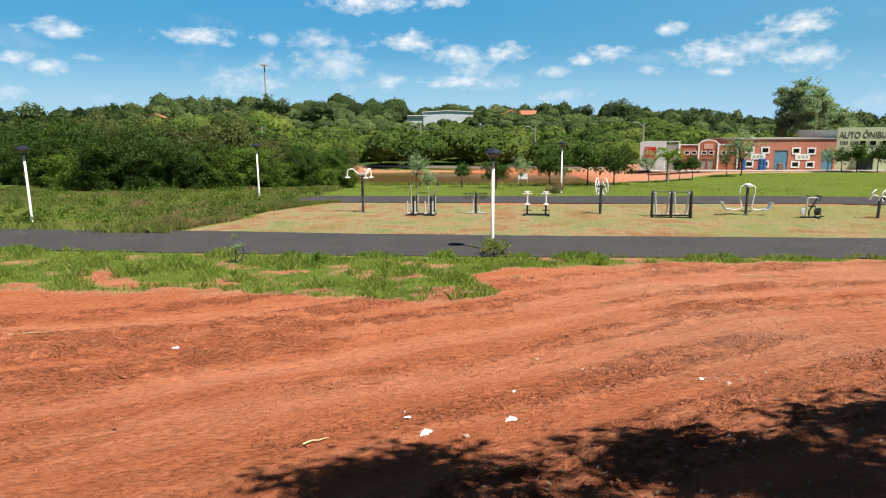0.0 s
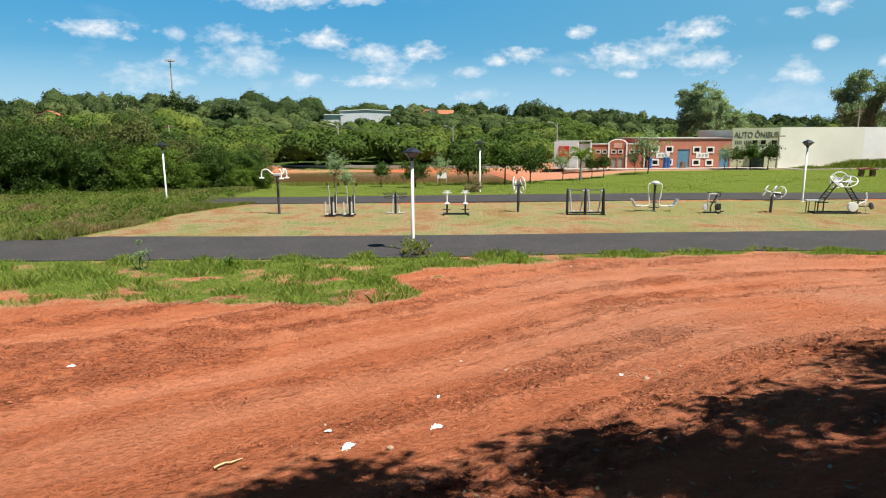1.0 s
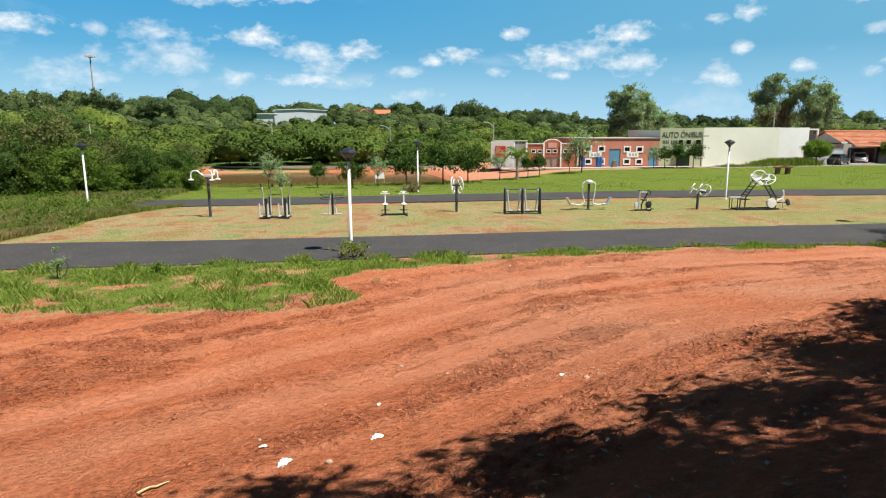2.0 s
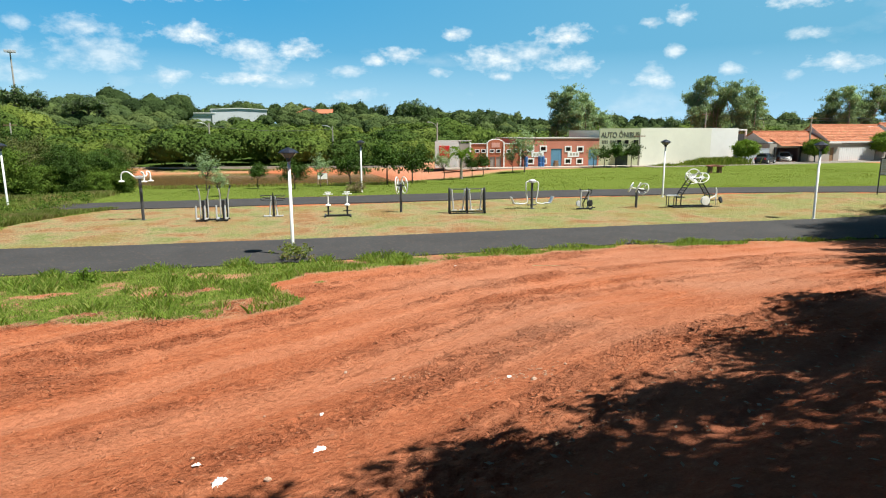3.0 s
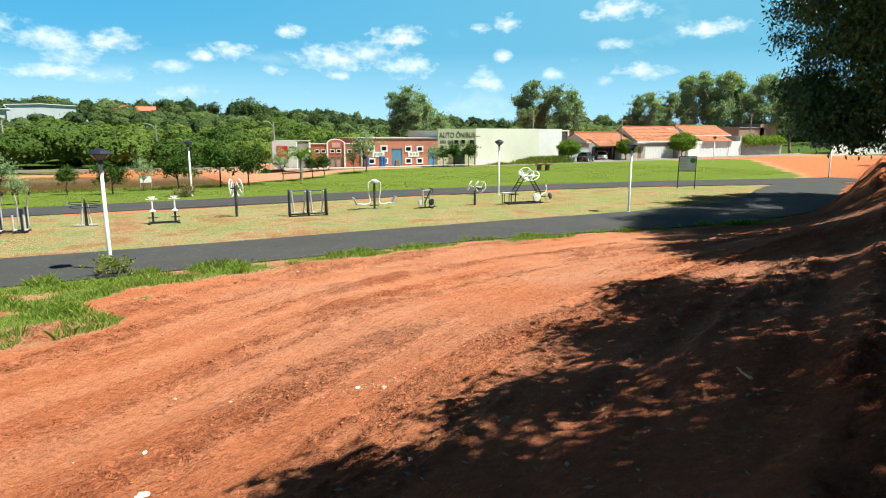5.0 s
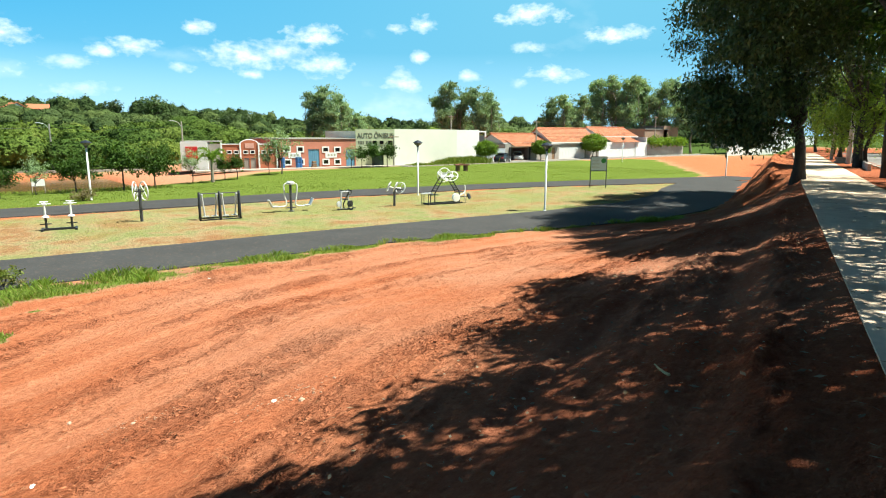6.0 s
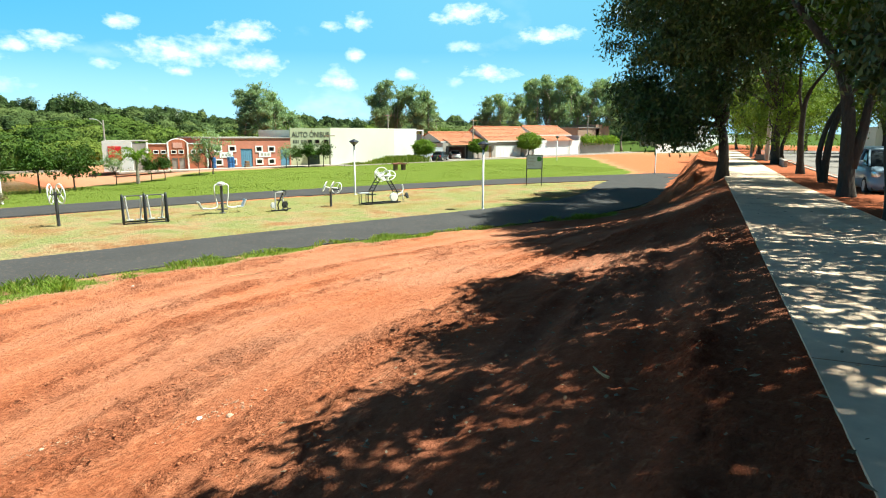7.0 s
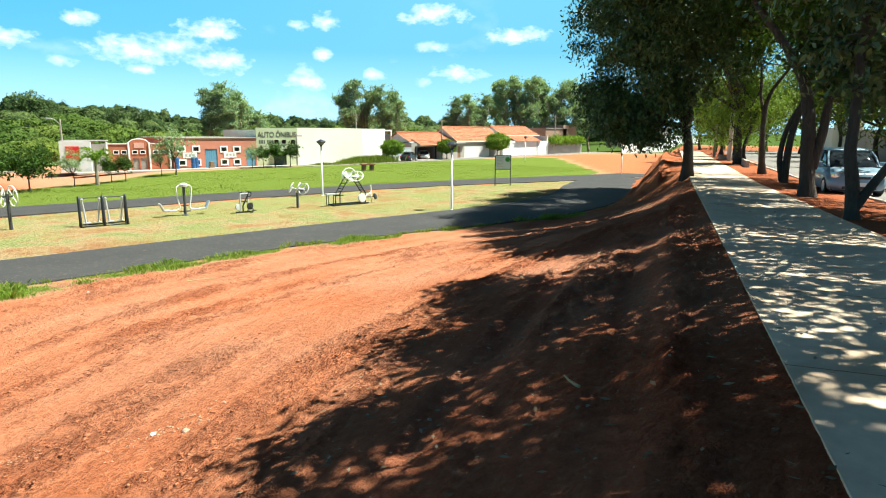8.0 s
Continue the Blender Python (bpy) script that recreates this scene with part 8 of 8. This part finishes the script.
def pond_sign():
    t = tagged(new("pond_sign"), "small white sign on two stakes by the pond", "sign")
    for x in (-0.45, 0.45):
        bm = bmesh.new()
        tube(bm, [(x, 0, -0.3), (x, 0, 0.85)], 0.035, 6)
        part("stake", bm, PALE_WOOD, t)
    bm = bmesh.new()
    box(bm, (0, -0.03, 0.85), (0.95, 0.04, 0.6))
    part("panel", bm, WHITE, t)
    place(t, 7.9, 61.2, -0.62)


pond_sign()


# ---- litter, stones, sticks on the bare soil ----
def scrap(x, y, s, rz, seed, mat=PLASTIC_WHITE, label="crumpled white plastic scrap on the red soil", name="plastic_scrap", tall=0.18):
    rng = np.random.default_rng(seed)
    bm = bmesh.new()
    n = 7
    g = [[bm.verts.new(((i / n - 0.5) * s * (1 + 0.3 * rng.random()), (j / n - 0.5) * s * 0.55 * (1 + 0.4 * rng.random()), s * tall * abs(rng.normal(0, 0.5)) * (0.3 + math.sin(math.pi * i / n)))) for j in range(n + 1)] for i in range(n + 1)]
    for i in range(n):
        for j in range(n):
            if (i - n / 2) ** 2 + (j - n / 2) ** 2 < (n * 0.52) ** 2 * (0.75 + 0.5 * rng.random()):
                bm.faces.new((g[i][j], g[i + 1][j], g[i + 1][j + 1], g[i][j + 1]))
    bmesh.ops.delete(bm, geom=[v for v in bm.verts if not v.link_faces], context="VERTS")
    r = bmesh.ops.extrude_face_region(bm, geom=bm.faces[:])
    for v in r["geom"]:
        if isinstance(v, bmesh.types.BMVert):
            v.co.z += 0.006
    bmesh.ops.recalc_face_normals(bm, faces=bm.faces[:])
    ob = tagged(mesh_object(name, bm, mat), label, "litter")
    ob.matrix_basis = pose(x, y, soil_level(x, y) + 0.0, 0, 0, rz)
    return ob


def rock(x, y, s, seed, mat=STONE, label="small pale stone lying on the red soil"):
    rng = np.random.default_rng(seed)
    bm = bmesh.new()
    bmesh.ops.create_icosphere(bm, subdivisions=2, radius=s)
    for v in bm.verts:
        v.co *= 0.8 + 0.35 * rng.random()
        v.co.z *= 0.65
    ob = tagged(mesh_object("stone", bm, mat), label, "stone", "stones on the soil")
    ob.matrix_basis = pose(x, y, soil_level(x, y) + s * 0.35, 0, 0, seed * 50)
    return ob


def stick(x, y, ln, rz, seed, label="pale dry stick lying on the soil"):
    rng = np.random.default_rng(seed)
    bm = bmesh.new()
    pts = [(ln * (u - 0.5), 0.05 * ln * math.sin(3 * u) + rng.normal(0, 0.01), 0.0) for u in np.linspace(0, 1, 6)]
    tube(bm, pts, [0.014, 0.013, 0.012, 0.011, 0.009, 0.006], 6)
    ob = tagged(mesh_object("stick", bm, STRAW), label, "stick")
    ob.matrix_basis = pose(x, y, soil_level(x, y) + 0.03, 0, 0, rz)
    return ob


for k, (x, y, s, rz) in enumerate(SCRAPS):
    scrap(x, y, s, rz, 300 + k)
for k, (x, y, s) in enumerate(ROCKS):
    rock(x, y, s * 0.75, 330 + k)
for k, (x, y, ln, rz) in enumerate(STICKS):
    stick(x, y, ln, rz, 360 + k)


def clods():
    """Loose lumps of soil, past counting."""
    rng = np.random.default_rng(91)
    bm = bmesh.new()
    for v in ((1, 0, 0), (-1, 0, 0), (0, 1, 0), (0, -1, 0), (0, 0, 1), (0, 0, -1)):
        bm.verts.new(v)
    bm.verts.index_update()
    bm.verts.ensure_lookup_table()
    for i, j, k in ((0, 2, 4), (2, 1, 4), (1, 3, 4), (3, 0, 4), (2, 0, 5), (1, 2, 5), (3, 1, 5), (0, 3, 5)):
        bm.faces.new((bm.verts[i], bm.verts[j], bm.verts[k]))
    T = np.array([v.co[:] for v in bm.verts])
    F = np.array([[v.index for v in f.verts] for f in bm.faces])
    bm.free()
    X, Y = rng.uniform(-13, 20, 330000), rng.uniform(2.5, 19.5, 330000)
    loose = relief(X, Y)[2]
    g, _ = masks(X, Y)
    dw = off_walk(X, Y)
    keep = (rng.random(len(X)) < 0.012 + 0.3 * loose ** 2) & (g < 0.4) & (dw > 0.3) & (Y < np.interp(X, P1_X, P1_NEAR) - 0.4)
    X, Y = X[keep][:26000], Y[keep][:26000]
    Z = land(X, Y)
    fade = smoothstep(0.0, 1.0, np.interp(X, P1_X, P1_NEAR) - 0.3 - Y) * smoothstep(0.0, 0.5, off_walk(X, Y))
    g, _ = masks(X, Y)
    Z = Z + relief(X, Y)[0] * fade * (1 - 0.6 * g)
    n = len(X)
    s = 0.007 + 0.026 * rng.random(n) ** 4
    V = (T[None] + rng.normal(0, 0.4, (n, len(T), 3))) * np.stack([s * rng.uniform(0.9, 1.6, n), s * rng.uniform(0.5, 1, n), s * rng.uniform(0.3, 0.6, n)], 1)[:, None]
    V = V + np.stack([X, Y, Z + s * 0.1], 1)[:, None]
    A = (F[None] + (np.arange(n) * len(T))[:, None, None]).reshape(-1, 3)
    ob = new("soil_clods", fast_mesh("soil_clods", V.reshape(-1, 3), A, CLOD))
    tagged(ob, "loose crumbly clods of red soil", "soil", kind="stuff")


clods()


def rubble():
    """Pale crumbs of old mortar spread on the soil, past counting."""
    rng = np.random.default_rng(97)
    T = np.array([(1, 0, 0), (-1, 0, 0), (0, 1, 0), (0, -1, 0), (0, 0, 1), (0, 0, -1)], float)
    F = np.array([(0, 2, 4), (2, 1, 4), (1, 3, 4), (3, 0, 4), (2, 0, 5), (1, 2, 5), (3, 1, 5), (0, 3, 5)])
    C = np.array([(3.80, 6.53), (2.34, 7.85), (3.90, 6.53)])
    n = 300
    k = rng.integers(0, 3, n)
    XY = C[k] + rng.normal(size=(n, 2)) * np.array([0.30, 0.13])
    Z = np.array([soil_level(x, y) for x, y in XY])
    s = 0.005 + 0.018 * rng.random(n) ** 3
    V = (T[None] + rng.normal(0, 0.3, (n, 6, 3))) * np.stack([s, s * 0.8, s * 0.45], 1)[:, None] + np.column_stack([XY, Z + s * 0.2])[:, None]
    A = (F[None] + (np.arange(n) * 6)[:, None, None]).reshape(-1, 3)
    ob = new("rubble", fast_mesh("rubble", V.reshape(-1, 3), A, plain("pale_mortar", (0.44, 0.26, 0.17), 0.9, var=0.3, scale=8)))
    tagged(ob, "pale crumbs of mortar scattered on red soil", "rubble", kind="stuff")


rubble()


def fallen_leaves():
    rng = np.random.default_rng(92)
    n = 6500
    s, side = rng.uniform(2, 45, n), rng.normal(1.0, 2.0, n)
    X = s * WALK_DIR[0] - side * WALK_SIDE[0]
    Y = WALK_AT + s * WALK_DIR[1] - side * WALK_SIDE[1]
    ok = (off_walk(X, Y) > -WALK_WIDE - 2.0) & (off_walk(X, Y) < 4.6) & (rng.random(n) < np.where(off_walk(X, Y) < 0, 0.3, 1.0))
    X, Y = X[ok], Y[ok]
    dw = off_walk(X, Y)
    fade = smoothstep(0.0, 0.5, dw)
    Z = np.where((dw < 0) & (dw > -WALK_WIDE), walk_level(X, Y) + 0.045, land(X, Y) + relief(X, Y)[0] * fade + 0.015)
    m = len(X)
    a = rng.uniform(0, 6.28, m)
    d = np.stack([np.cos(a), np.sin(a), rng.normal(0, 0.12, m)], 1)
    sd = np.stack([-np.sin(a), np.cos(a), rng.normal(0, 0.2, m)], 1)
    L = (0.014 + 0.034 * rng.random(m) ** 2)[:, None]
    C = np.stack([X, Y, Z + 0.012], 1)
    V = np.stack([C - d * L, C + sd * L * 0.42, C + d * L, C - sd * L * 0.42], 1).reshape(-1, 3)
    ob = new("fallen_leaves", fast_mesh("fallen_leaves", V, np.arange(4 * m).reshape(m, 4), DEAD_LEAF))
    tagged(ob, "scattered pale fallen leaves under the street trees", "leaves", kind="stuff")


fallen_leaves()
